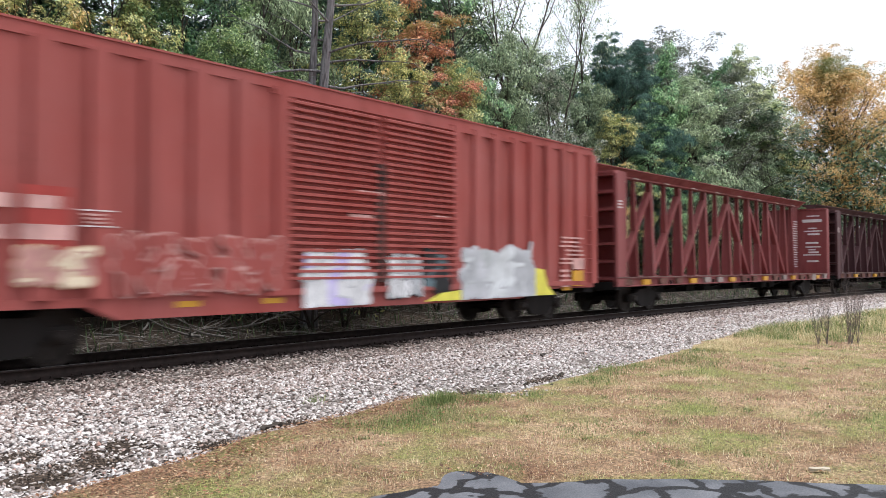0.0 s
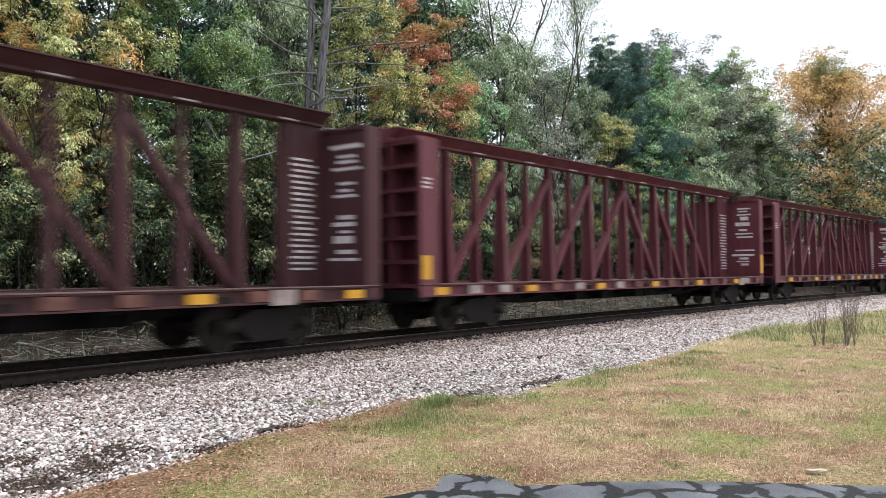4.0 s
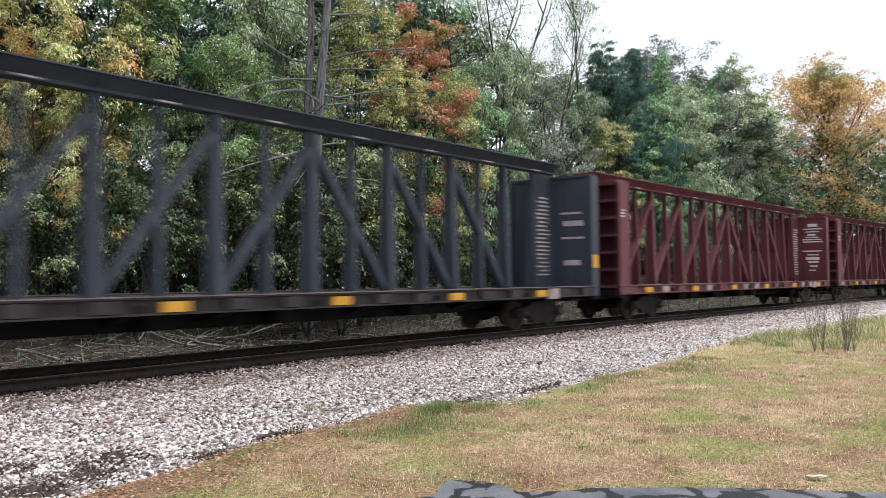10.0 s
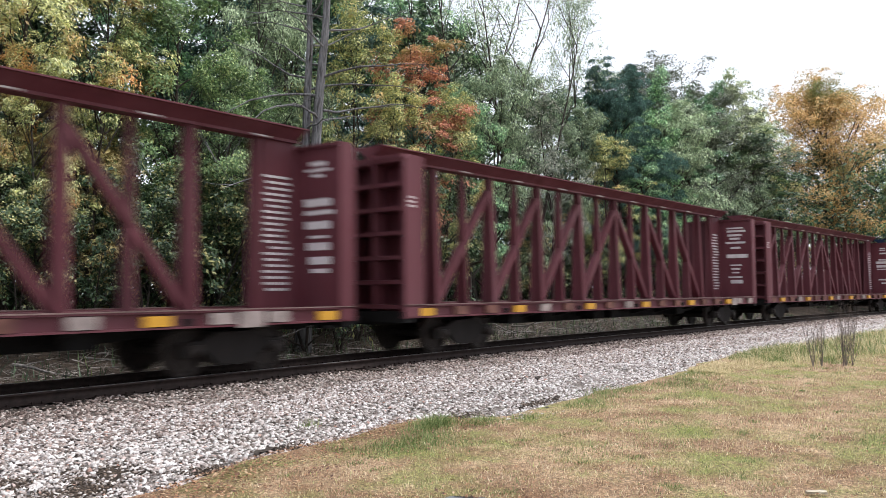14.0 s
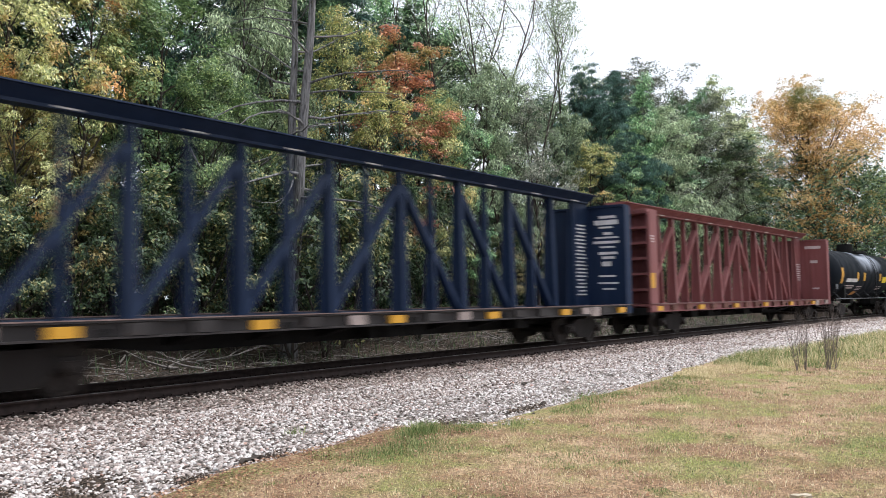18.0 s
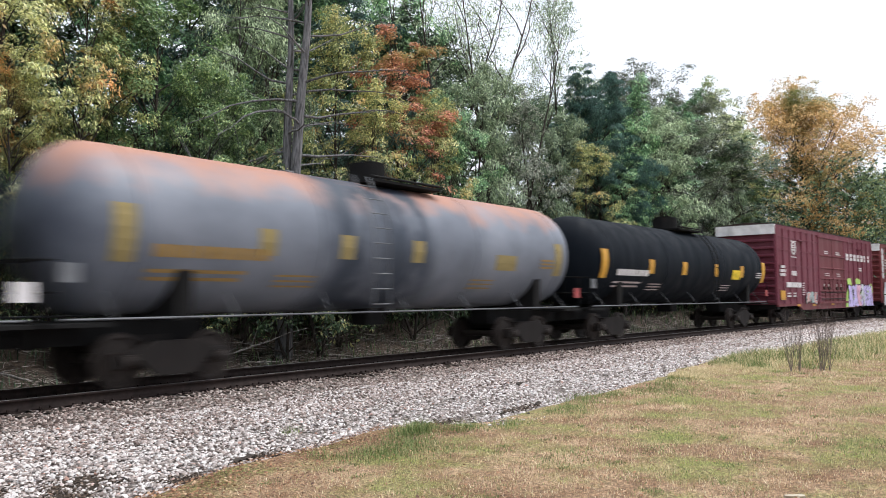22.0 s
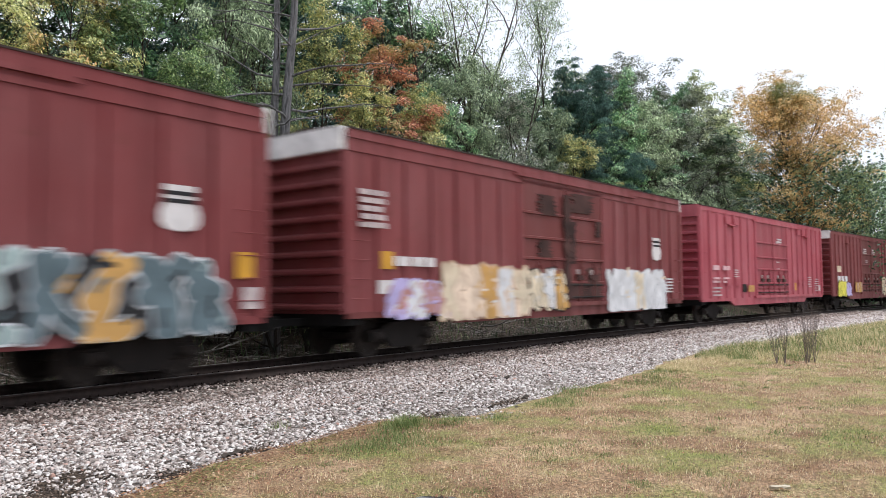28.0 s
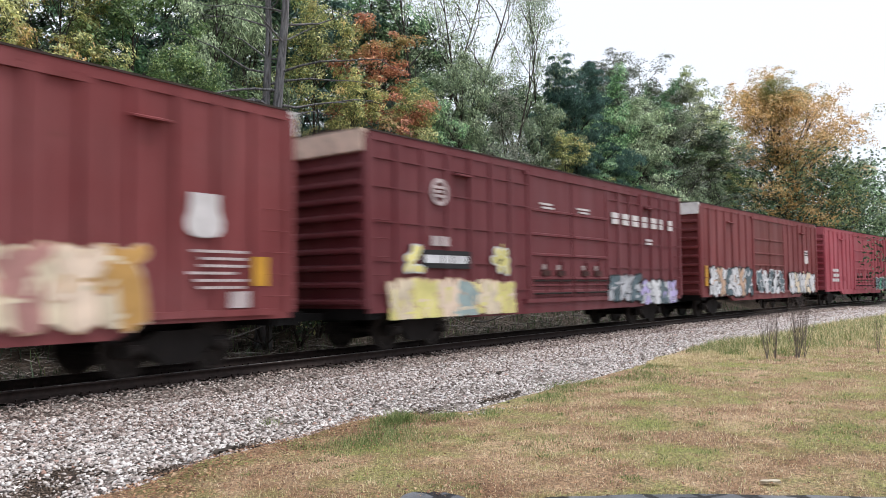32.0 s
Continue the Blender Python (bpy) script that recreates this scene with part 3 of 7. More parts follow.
x, y, r, rng = lawn_points(26000, 51, 2.5, 26, 1.4)
x2, y2, _ = near_edge(12000, 52, 2.0, 8.4, 0.35, 0.55, False)
x3 = rng.uniform(4.6, 7.5, 350)
y3 = 3.9 - (x3 - 5.0) * 1.45 + np.abs(rng.normal(0, 0.16, 350)) + 0.05
x, y = np.concatenate([x, x2, x3]), np.concatenate([y, y2, y3])
ok = off_drive(x, y)
x, y = x[ok], y[ok]
v, f = litter(len(x), 53, np.stack([x, y, lay_v(x, y) + 0.03], 1))
tagged(new("fallen_leaves", arrays_mesh("fallen_leaves", v, f, M_LITTER)), "brown and russet fallen leaves lying on the lawn", "leaves", kind="stuff")


# ---- freight cars: shared running gear ----
WHEELSETS = []
CARS = []


def lathe_y(bm, prof, y_sign=1, n=28, cx=0.0, cz=0.0):
    """A ring profile of (radius, y) turned round the y axis."""
    rings = [[bm.verts.new((cx + r * math.cos(k * math.tau / n), y * y_sign, cz + r * math.sin(k * math.tau / n))) for k in range(n)] for r, y in prof]
    for a, c in zip(rings, rings[1:]):
        for k in range(n):
            bm.faces.new((a[k], a[(k + 1) % n], c[(k + 1) % n], c[k]))
    bm.faces.new(rings[0])
    bm.faces.new(rings[-1][::-1])


WR = 0.457
bm = bmesh.new()
for sg in (1, -1):
    lathe_y(bm, [(0.12, 0.66), (0.14, 0.70), (0.36, 0.72), (0.40, 0.685), (WR + 0.022, 0.69), (WR + 0.02, 0.712), (WR, 0.73), (WR - 0.004, 0.815), (0.40, 0.82), (0.36, 0.775), (0.16, 0.79), (0.14, 0.84), (0.09, 0.85)], sg)
    lathe_y(bm, [(0.085, 0.84), (0.085, 1.06), (0.06, 1.07)], sg, 12)
rod(bm, (0, -0.7, 0), (0, 0.7, 0), 0.085, sides=12)
WHEEL_MESH = mesh_of("wheelset", bm, M_WHEEL)
bm = bmesh.new()
side_pts = [(-1.14, 0.36), (-1.14, 0.60), (-1.0, 0.64), (-0.78, 0.62), (-0.42, 0.78), (0.42, 0.78), (0.78, 0.62), (1.0, 0.64), (1.14, 0.60), (1.14, 0.36), (0.98, 0.34), (0.98, 0.5), (0.74, 0.5), (0.42, 0.22), (0.2, 0.19), (-0.2, 0.19), (-0.42, 0.22), (-0.74, 0.5), (-0.98, 0.5), (-0.98, 0.34)]
prism(bm, side_pts, -0.075, 0.075)
soften(bm, 0.015)
M_TRUCK = paint("rusty_cast_steel", (0.016, 0.013, 0.012), 0.4, 0.5, 0.85, 0.5)
SIDE_MESH = mesh_of("side_frame", bm, M_TRUCK)
bm = bmesh.new()
for i in (-0.13, 0.0, 0.13):
    for k in range(5):
        rod(bm, (i, 0, 0.29 + k * 0.058), (i, 0, 0.32 + k * 0.058), 0.062, sides=10)
    rod(bm, (i, 0, 0.27), (i, 0, 0.58), 0.045, sides=8)
SPRING_MESH = mesh_of("spring_pack", bm, plain("greasy_spring", (0.11, 0.09, 0.08), 0.55, 0.2))
bm = boxes((-0.2, 0.2, -1.02, 1.02, 0.56, 0.76), (-0.3, 0.3, -0.35, 0.35, 0.74, 0.86))
soften(bm, 0.03)
BOLSTER_MESH = mesh_of("truck", bm, M_TRUCK)
bm = bmesh.new()
lathe_y(bm, [(0.10, -0.09), (0.10, 0.05), (0.075, 0.09), (0.03, 0.1)], 1, 12)
box(bm, -0.12, 0.12, -0.08, 0.06, 0.02, 0.11)
BEARING_MESH = mesh_of("bearing_cap", bm, M_WHEEL)


def truck(car, x):
    t = part("truck", BOLSTER_MESH, None, car, "black cast-steel truck with two wheelsets")
    t.location = (x, 0, 0)
    for sy in (-1.02, 1.02):
        f = part("side_frame", SIDE_MESH, None, t)
        f.location = (0, sy, 0)
        p = part("spring_pack", SPRING_MESH, None, t)
        p.location = (0, sy * 0.99, 0)
    for dx in (-0.89, 0.89):
        w = part("wheelset", WHEEL_MESH, None, t)
        w.matrix_parent_inverse = Matrix.Translation((dx, 0, WR))
        WHEELSETS.append(w)
        for sy in (-1, 1):
            c = part("bearing_cap", BEARING_MESH, None, t)
            c.location, c.rotation_euler = (dx, sy * 1.09, WR), (0, 0, 0 if sy > 0 else math.pi)


def coupler(car, x, way, reach):
    bm = boxes(*[(min(x, x + way * reach * 0.75), max(x, x + way * reach * 0.75), -0.09, 0.09, 0.76, 0.92)])
    x1 = x + way * reach
    box(bm, min(x1, x1 - way * 0.32), max(x1, x1 - way * 0.32), -0.17, 0.17, 0.69, 0.99)
    soften(bm, 0.03)
    part("coupler", bm, M_BLACK, car, "dark steel knuckle coupler")


def start_car(name, front, length, label):
    car = tagged(new(name), label, "freight car", "cars of the freight train")
    CARS.append((car, front + length / 2))
    return car


def bars(car, x, z, w, rows, h, gap, y, mat=None, seed=0, name="lettering", ragged=0.35):
    """Illegible lines of stencilled writing as plain bars."""
    rng = random.Random(seed + int(x * 100) + int(z * 10))
    for i in range(rows):
        ww = w * (1 - ragged * rng.random())
        x0 = x + (w - ww) * rng.random()
        z0 = z - i * (h + gap)
        cut = x0
        while cut < x0 + ww - 0.02:
            e = min(x0 + ww, cut + max(0.3, h * rng.uniform(1.2, 4.0)))
            part(name, boxes((cut, e, y - 0.004, y + 0.02, z0 - h, z0)), mat or M_WHITE, car)
            cut = e + max(0.04, h * 0.35)


def blob_shape(rng, w, h):
    k = 18
    ph = rng.uniform(0, 6)
    lobes = rng.choice((2, 3, 4))
    return [(w * 0.5 * (1 + 0.16 * math.sin(lobes * a + ph)) * math.copysign(abs(math.cos(a)) ** 0.55, math.cos(a)), h * 0.5 * (1 + 0.12 * math.cos(lobes * a + 2 * ph)) * math.copysign(abs(math.sin(a)) ** 0.55, math.sin(a))) for a in (j * math.tau / k for j in range(k))]


def stroke(bm, p, q, w, y, proud, floor=0.745):
    """One flat sprayed stroke with rounded ends and a slight bow."""
    p, q = Vector(p), Vector(q)
    d = (q - p).normalized()
    n_ = Vector((-d.y, d.x))
    bow = n_ * (0.10 * (q - p).length * math.copysign(1, math.sin(p.x * 37 + q.y * 11)))
    mid = (p + q) / 2 + bow
    pts = [p + (d * -math.cos(a) + n_ * math.sin(a)) * w * 0.5 for a in (-1.57, -0.8, 0.0, 0.8, 1.57)]
    pts += [mid + n_ * w * 0.5]
    pts += [q + (d * math.cos(a) + n_ * math.sin(a)) * w * 0.5 for a in (1.57, 0.8, 0.0, -0.8, -1.57)]
    pts += [mid - n_ * w * 0.5]
    prism(bm, [(v.x, max(floor + 0.001 * i, v.y)) for i, v in enumerate(pts)], y - proud, y + 0.02)


def graffiti(car, x0, x1, z0, z1, y, fills, edge, letters, seed, name="graffiti", line=None, backing=True, hollow=1.0):
    """Spray-painted piece of no readable word: a cloud of backing colour, angular letter shapes with outlines, highlights."""
    rng = random.Random(seed)
    y = min(y, -1.603)
    w = (x1 - x0) / letters
    h = z1 - z0
    if backing:
        k = letters * 8
        top = [math.sin(math.pi * min(1.0, 6 * i / k, 6 * (k - i) / k) / 2) ** 0.5 for i in range(k + 1)]
        up = [(x0 + (x1 - x0) * i / k, z0 + h * (0.35 + 0.65 * top[i] + 0.09 * abs(math.sin(i * math.pi / 8 + seed)) - 0.08 + 0.03 * math.sin(i * 2.3 + seed))) for i in range(k + 1)]
        dn = [(x0 + (x1 - x0) * i / k + 0.004, max(0.74 + 0.0005 * i, z0 + h * 0.06 * math.sin(i * 0.9 + seed))) for i in range(k, -1, -1)]
        bm = bmesh.new()
        prism(bm, up + dn, y - 0.003, y + 0.02)
        part(name, bm, edge, car, "sprayed backing of a graffiti piece")
    for i in range(letters):
        cx = x0 + i * w + 0.06 * w
        fill = fills[i % len(fills)]
        out = bmesh.new()
        core = bmesh.new()
        grid = [(cx + w * 0.9 * (gx + rng.uniform(-0.12, 0.12)), z0 + h * (0.06 + 0.86 * gz + rng.uniform(-0.06, 0.06))) for gz in (0, 0.5, 1) for gx in (0.1, 0.5, 0.9)]
        pairs = rng.choice((((0, 7), (7, 4), (3, 8), (1, 2)), ((1, 6), (7, 2), (3, 8)), ((0, 4), (6, 5), (7, 1), (3, 2)), ((8, 4), (6, 1), (3, 5), (7, 2)), ((3, 7), (6, 2), (1, 5)), ((6, 4), (4, 2), (0, 8), (3, 7))))
        th = min(w, h) * rng.uniform(0.24, 0.34)
        for j, (p, q) in enumerate(pairs):
            stroke(out, grid[p], grid[q], th * 1.4, y, 0.0045 + 0.0004 * j + 0.0002 * (i % 2))
            stroke(core, grid[p], grid[q], th * hollow, y, 0.0085 + 0.0004 * j + 0.0002 * (i % 2))
        lt = part("graffiti_letter", out, line or (G_BLACK if edge is not G_BLACK else G_WHITE), car)
        part("graffiti_fill", core, fill, lt)
        for j in range(4):
            p = (cx + w * rng.uniform(0.0, 0.85), z0 + h * rng.uniform(0.05, 0.9))
            a_ = rng.choice((0.1, 1.45, 0.7))
            ln = w * rng.uniform(0.12, 0.35)
            spot = bmesh.new()
            stroke(spot, p, (p[0] + ln * math.cos(a_), p[1] + ln * math.sin(a_)), th * rng.uniform(0.15, 0.4), y, 0.0115 + 0.0004 * j)
            part("graffiti_highlight", spot, fills[(i + 1) % len(fills)] if rng.random() < 0.6 else edge, lt)


def stain(car, x, z0, z1, w, y, mat, seed=0):
    """A ragged upright smear of grime."""
    rng = random.Random(seed + int(x * 50))
    k = 14
    lf = [(x - w * rng.uniform(0.25, 0.6), z0 + (z1 - z0) * i / k) for i in range(k + 1)]
    rt = [(x + w * rng.uniform(0.25, 0.6), z0 + (z1 - z0) * i / k + 0.01) for i in range(k, -1, -1)]
    bm = bmesh.new()
    prism(bm, lf + rt, y - 0.002, y + 0.02)
    part("grime_stain", bm, mat, car)


def sheet(name, car, x0, x1, z0, z1, y, mat, label="", thick=0.02):
    return part(name, boxes((x0, x1, y - 0.005, y + thick, z0, z1)), mat, car, label)


# ---- centre-beam flat cars ----
M_PALEBLUE = plain("pale_blue_stencil", (0.42, 0.52, 0.58), 0.6, 0, 0.25, 3)
M_BLUEFIELD = paint("repainted_blue_grey", (0.11, 0.155, 0.195), 0.6, 0.2)
M_LIP = plain("worn_steel_edge", (0.17, 0.115, 0.105), 0.6, 0.1, 0.5, 1.5)
P_SOOT = paint("sooty_dark_sill_paint", (0.028, 0.024, 0.024), 0.6, 0.5)
P_BLUEBULK = paint("dark_blue_bulkhead_paint", (0.022, 0.045, 0.068), 0.7, 0.3)
M_CHORDTAG = plain("white_cable_tag", (0.6, 0.58, 0.56), 0.6, 0, 0.2)


def centerbeam(front, rear, mat, label, look_="lattice", post_y=None, front_patch=None, rear_patch=None, seed=0, writing=2, pale=0.28, sill_mat=None, bulk_mat=None):
    L = rear - front
    X = L / 2
    rng = random.Random(seed)
    car = start_car("centerbeam_flatcar", front, L, label)
    W = 1.5
    # deck, sills and cross bearers
    part("deck", boxes((-X + 0.3, X - 0.3, -W + 0.1, W - 0.1, 1.06, 1.165)), mat, car)
    for sy in (-1, 1):
        bm = bmesh.new()
        prism_x(bm, [(sy * W, 0.89), (sy * (W - 0.14), 0.89), (sy * (W - 0.14), 1.18), (sy * W, 1.18), (sy * W, 1.15), (sy * (W - 0.09), 1.145), (sy * (W - 0.09), 0.925), (sy * W, 0.92)], -X, X)
        part("side_sill", bm, sill_mat or mat, car)
        part("sill_lip", boxes((-X + 0.02, X - 0.02, min(sy * (W + 0.012), sy * (W - 0.1)), max(sy * (W + 0.012), sy * (W - 0.1)), 1.181, 1.2)), M_LIP, car, "worn pale edge of the deck")
    bm = bmesh.new()
    prism(bm, [(-X + 0.2, 1.05), (-X + 0.2, 0.72), (-X + 4.0, 0.72), (-X + 5.6, 0.56), (X - 5.6, 0.56), (X - 4.0, 0.72), (X - 0.2, 0.72), (X - 0.2, 1.05)], -0.33, 0.33)
    part("centre_sill", bm, M_BLACK, car)
    for i in range(9):
        x = -X + 3.9 + i * (2 * X - 7.8) / 8
        bm = bmesh.new()
        prism_x(bm, [(-W + 0.05, 0.93), (-0.33, 0.66), (0.33, 0.66), (W - 0.05, 0.93), (W - 0.05, 1.05), (-W + 0.05, 1.05)], x - 0.09, x + 0.09)
        part("cross_bearer", bm, M_BLACK, car)
    for i in range(5):
        x = rng.uniform(-X + 5, X - 5)
        part("underframe_gear", boxes((x - 0.3, x + 0.3, -0.9, -0.45, 0.6, 0.86)), M_BLACK, car)
    # stake pockets and reflective strips on both side sills
    k = int(L / 1.22)
    for i in range(k):
        x = -X + 0.75 + i * (L - 1.5) / (k - 1)
        tag = M_YELLOW if i % 3 == (seed % 3) else (M_PALETAG if rng.random() < pale else (sill_mat or M_RUSTTAG))
        nm = "reflector" if tag is M_YELLOW else "stake_pocket"
        for sy in (-1, 1):
            y = sy * (W + 0.008)
            part(nm, boxes((x - 0.24, x + 0.24, min(y, y - sy * 0.1), max(y, y - sy * 0.1), 0.935, 1.11 + (0.025 if nm == "stake_pocket" else 0))), tag, car)
    # bulkheads: plate, corner posts, outside ribs
    zt = 4.6
    for way in (-1, 1):
        x = way * X
        deep = 0.55 if way < 0 else 0.34
        a, c = x - way * deep, x - way * (deep - 0.07)
        bk = part("bulkhead", boxes((min(a, c), max(a, c), -W + 0.06, W - 0.06, 1.0, zt - 0.05)), bulk_mat or mat, car)
        for sy in (-1, 1):
            bm = bmesh.new()
            prism(bm, [(x - way * (deep + 0.08), 0.9), (x, 0.9), (x, zt - 0.1), (x - way * 0.12, zt), (x - way * (deep + 0.08), zt - 0.02)], sy * W, sy * (W - 0.11))
            soften(bm, 0.012)
            part("corner_post", bm, mat, bk)
        for i in range(7):
            z = 1.08 + i * 0.56
            bm = bmesh.new()
            a, c = x - way * (deep - 0.07), x - way * 0.03
            prism(bm, [(a, z + 0.0), (c, z + 0.02), (c, z + 0.11), (a, z + 0.13)], -W + 0.1, W - 0.1)
            part("bulkhead_rib", bm, mat, bk)
        for y in (-0.45, 0.45):
            part("bulkhead_stiffener", boxes((min(a, x - way * 0.04), max(a, x - way * 0.04), y - 0.05, y + 0.05, 1.05, zt - 0.06)), mat, bk)
        part("bulkhead_cap", boxes((min(x, x - way * (deep + 0.08)), max(x, x - way * (deep + 0.08)), -W + 0.1, W - 0.1, zt - 0.06, zt + 0.01)), mat, bk)
        # end ladder rungs and an end sill
        part("end_sill", boxes((min(x, x - way * 0.3), max(x, x - way * 0.3), -W + 0.02, W - 0.02, 0.8, 1.04)), M_BLACK, car)
    # centre beam: top chord, posts, braces, end plates
    bm = bmesh.new()
    prism_x(bm, [(-0.47, 4.975), (-0.47, 4.945), (-0.40, 4.935), (-0.15, 4.76), (-0.15, 4.70), (0.15, 4.70), (0.15, 4.76), (0.40, 4.935), (0.47, 4.945), (0.47, 4.975), (0.43, 4.985), (-0.43, 4.985)], -X + 0.34, X - 0.34)
    part("top_chord", bm, mat, car)
    for i in range(9):
        x = -X + 1.4 + i * (L - 2.8) / 8
        part("cable_tag", boxes((x - 0.2, x + 0.2, -0.175, -0.14, 4.72, 4.75)), M_CHORDTAG, car)

    def post(x, wide=0.095, deep=0.1, top=4.72):
        bm = bmesh.new()
        lo = [bm.verts.new((x + p * wide, q * (deep + 0.12), 1.16)) for p, q in ((-1, -1), (1, -1), (0.35, -0.75), (0.35, 0.75), (1, 1), (-1, 1), (-0.35, 0.75), (-0.35, -0.75))]
        hi = [bm.verts.new((x + p * wide, q * deep, top)) for p, q in ((-1, -1), (1, -1), (0.35, -0.75), (0.35, 0.75), (1, 1), (-1, 1), (-0.35, 0.75), (-0.35, -0.75))]
        for j in range(8):
            bm.faces.new((lo[j], lo[(j + 1) % 8], hi[(j + 1) % 8], hi[j]))
        bm.faces.new(lo[::-1])
        bm.faces.new(hi)
        part("post", bm, mat, car)

    def brace(x0, z0, x1, z1, wd=0.15):
        bm = bmesh.new()
        d = Vector((x1 - x0, 0, z1 - z0)).normalized()
        n_ = Vector((-d.z, 0, d.x)) * wd * 0.5
        pts = [(x0 - n_.x, z0 - n_.z), (x1 - n_.x, z1 - n_.z), (x1 + n_.x, z1 + n_.z), (x0 + n_.x, z0 + n_.z)]
        prism(bm, pts, -0.12, 0.12)
        part("brace", bm, mat, car)

    if look_ == "lattice":
        main = [-X + 2.62 + 2.44 * i for i in range(8)]
        for i, x in enumerate(main):
            post(x)
            if i < 7:
                post(x + 1.22, 0.055, 0.06)
                if i < 4:
                    brace(x + 0.1, 1.2, x + 2.34, 4.3)
                else:
                    brace(x + 0.1, 4.3, x + 2.34, 1.2)
        post(-X + 1.4, 0.06, 0.06)
        post(X - 1.45, 0.06, 0.06)
        for way in (-1, 1):
            a, c = way * (X - (0.36 if way > 0 else 0.56)), way * (X - 1.3)
            part("end_plate", boxes((min(a, c), max(a, c), -0.06, 0.06, 1.16, 4.7)), mat, car)
    else:
        # solid end panels with a long oval opening, slim posts between
        for way in (-1, 1):
            a, c = way * (X - (0.36 if way > 0 else 0.56)), way * (X - 3.45)
            pl = part("end_plate", boxes((min(a, c), max(a, c), -0.1, 0.1, 1.16, 4.7)), mat, car)
            for z in (2.42, 3.6):
                part("seam", boxes((min(a, c), max(a, c), -0.135, -0.1, z - 0.03, z + 0.03)), mat, pl)
            for i in range(6):
                x = c + (a - c) * (i + 0.5) / 6
                part("stiffener", boxes((x - 0.05, x + 0.05, -0.128, -0.1, 1.2, 4.68)), mat, pl)
            # panel round the opening
            x0, x1 = way * (X - 3.45), way * (X - 4.75)
            lo, hi = min(x0, x1), max(x0, x1)
            cx, hw = (lo + hi) / 2, 0.27
            bm = bmesh.new()
            box(bm, lo, cx - hw, -0.08, 0.08, 1.16, 4.7)
            box(bm, cx + hw, hi, -0.08, 0.08, 1.16, 4.7)
            arc = [(cx + hw * math.cos(j * math.pi / 10), 3.78 + 0.27 * math.sin(j * math.pi / 10)) for j in range(11)]
            prism(bm, [(cx + hw, 4.7)] + arc[:1] + arc[1:] + [(cx - hw, 4.7)], -0.08, 0.08)
            arc2 = [(cx - hw * math.cos(j * math.pi / 10), 2.05 - 0.27 * math.sin(j * math.pi / 10)) for j in range(11)]
            prism(bm, [(cx - hw, 1.16)] + arc2 + [(cx + hw, 1.16)], -0.08, 0.08)
            part("window_panel", bm, mat, car, "grey panel with a long oval opening")
        n_ = 9
        for i in range(n_):
            post(-X + 5.6 + i * (L - 11.2) / (n_ - 1), 0.065, 0.07)
        for i in (1, 6):
            x = -X + 5.6 + i * (L - 11.2) / (n_ - 1)
            brace(x + 0.1, 1.2 if i < 4 else 4.3, x + 1.3, 4.3 if i < 4 else 1.2)
    # writing on the inside of the rear bulkhead and beside it, and on the corner posts
    if writing:
        xi = X - 0.348
        rr = random.Random(seed + 5)
        z = 4.25
        while z > 1.7:
            h = rr.choice((0.06, 0.06, 0.09, 0.16))
            w = rr.uniform(0.3, 1.0)
            c = -0.78 + rr.uniform(-0.06, 0.06)
            if rr.random() < (0.82 if writing == 2 and look_ == "lattice" else 0.3):
                part("lettering", boxes((xi, xi + 0.02, c - w / 2, c + w / 2, z - h, z)), M_WHITE if writing == 2 else M_FADED, car)
            z -= h + rr.choice((0.06, 0.09, 0.14))
        if look_ == "lattice":
            bars(car, X - 1.25, 3.95 if writing > 1 else 3.2, 0.72, 20 if writing > 1 else 8, 0.05, 0.075, -0.075, M_FADED if writing == 3 else M_WHITE, seed)
        else:
            for z, h_, k_ in ((4.35, 0.05, 2), (3.0, 0.06, 4), (2.3, 0.055, 5)):
                bars(car, X - 2.2, z, 0.85, k_, h_, 0.07, -0.155, M_PALEBLUE, seed, ragged=0.1)
            for z0, z1 in ((1.55, 2.4), (2.47, 3.54), (3.66, 4.55)):
                sheet("stencil_field", car, X - 2.28, X - 1.3, z0, z1, -0.142, M_BLUEFIELD, "pale blue repainted field")
            sheet("lettering", car, X - 2.0, X - 1.6, 3.12, 3.48, -0.148, M_PALEBLUE)
            for z, k_ in ((4.3, 3), (3.1, 4), (2.25, 4)):
                bars(car, -X + 1.35, z, 0.8, k_, 0.055, 0.07, -0.155, M_PALEBLUE, seed, ragged=0.15)
            for z0, z1 in ((1.55, 2.4), (2.47, 3.54), (3.66, 4.55)):
                sheet("stencil_field", car, -X + 1.28, -X + 2.26, z0, z1, -0.142, M_BLUEFIELD, "pale blue repainted field")
    if front_patch:
        sheet("reflector", car, -X + 0.04, -X + 0.36, front_patch, front_patch + 0.55, -W, M_YELLOW, "yellow reflective patch", 0.02)
    if rear_patch:
        sheet("reflector", car, X - 0.36, X - 0.04, rear_patch, 2.15, -W, M_YELLOW, "yellow reflective patch", 0.02)
    bars(car, -X + 0.06, 3.65, 0.3, 3, 0.05, 0.05, -W, M_FADED, seed)
    sheet("brake_badge", car, X - 2.9, X - 2.35, 0.86, 1.15, -W - 0.01, M_PALETAG)
    for x in (-X + 2.65, X - 2.65):
        truck(car, x)
    coupler(car, -X + 0.1, -1, 0.8)
    coupler(car, X - 0.1, 1, 0.8)
    return car


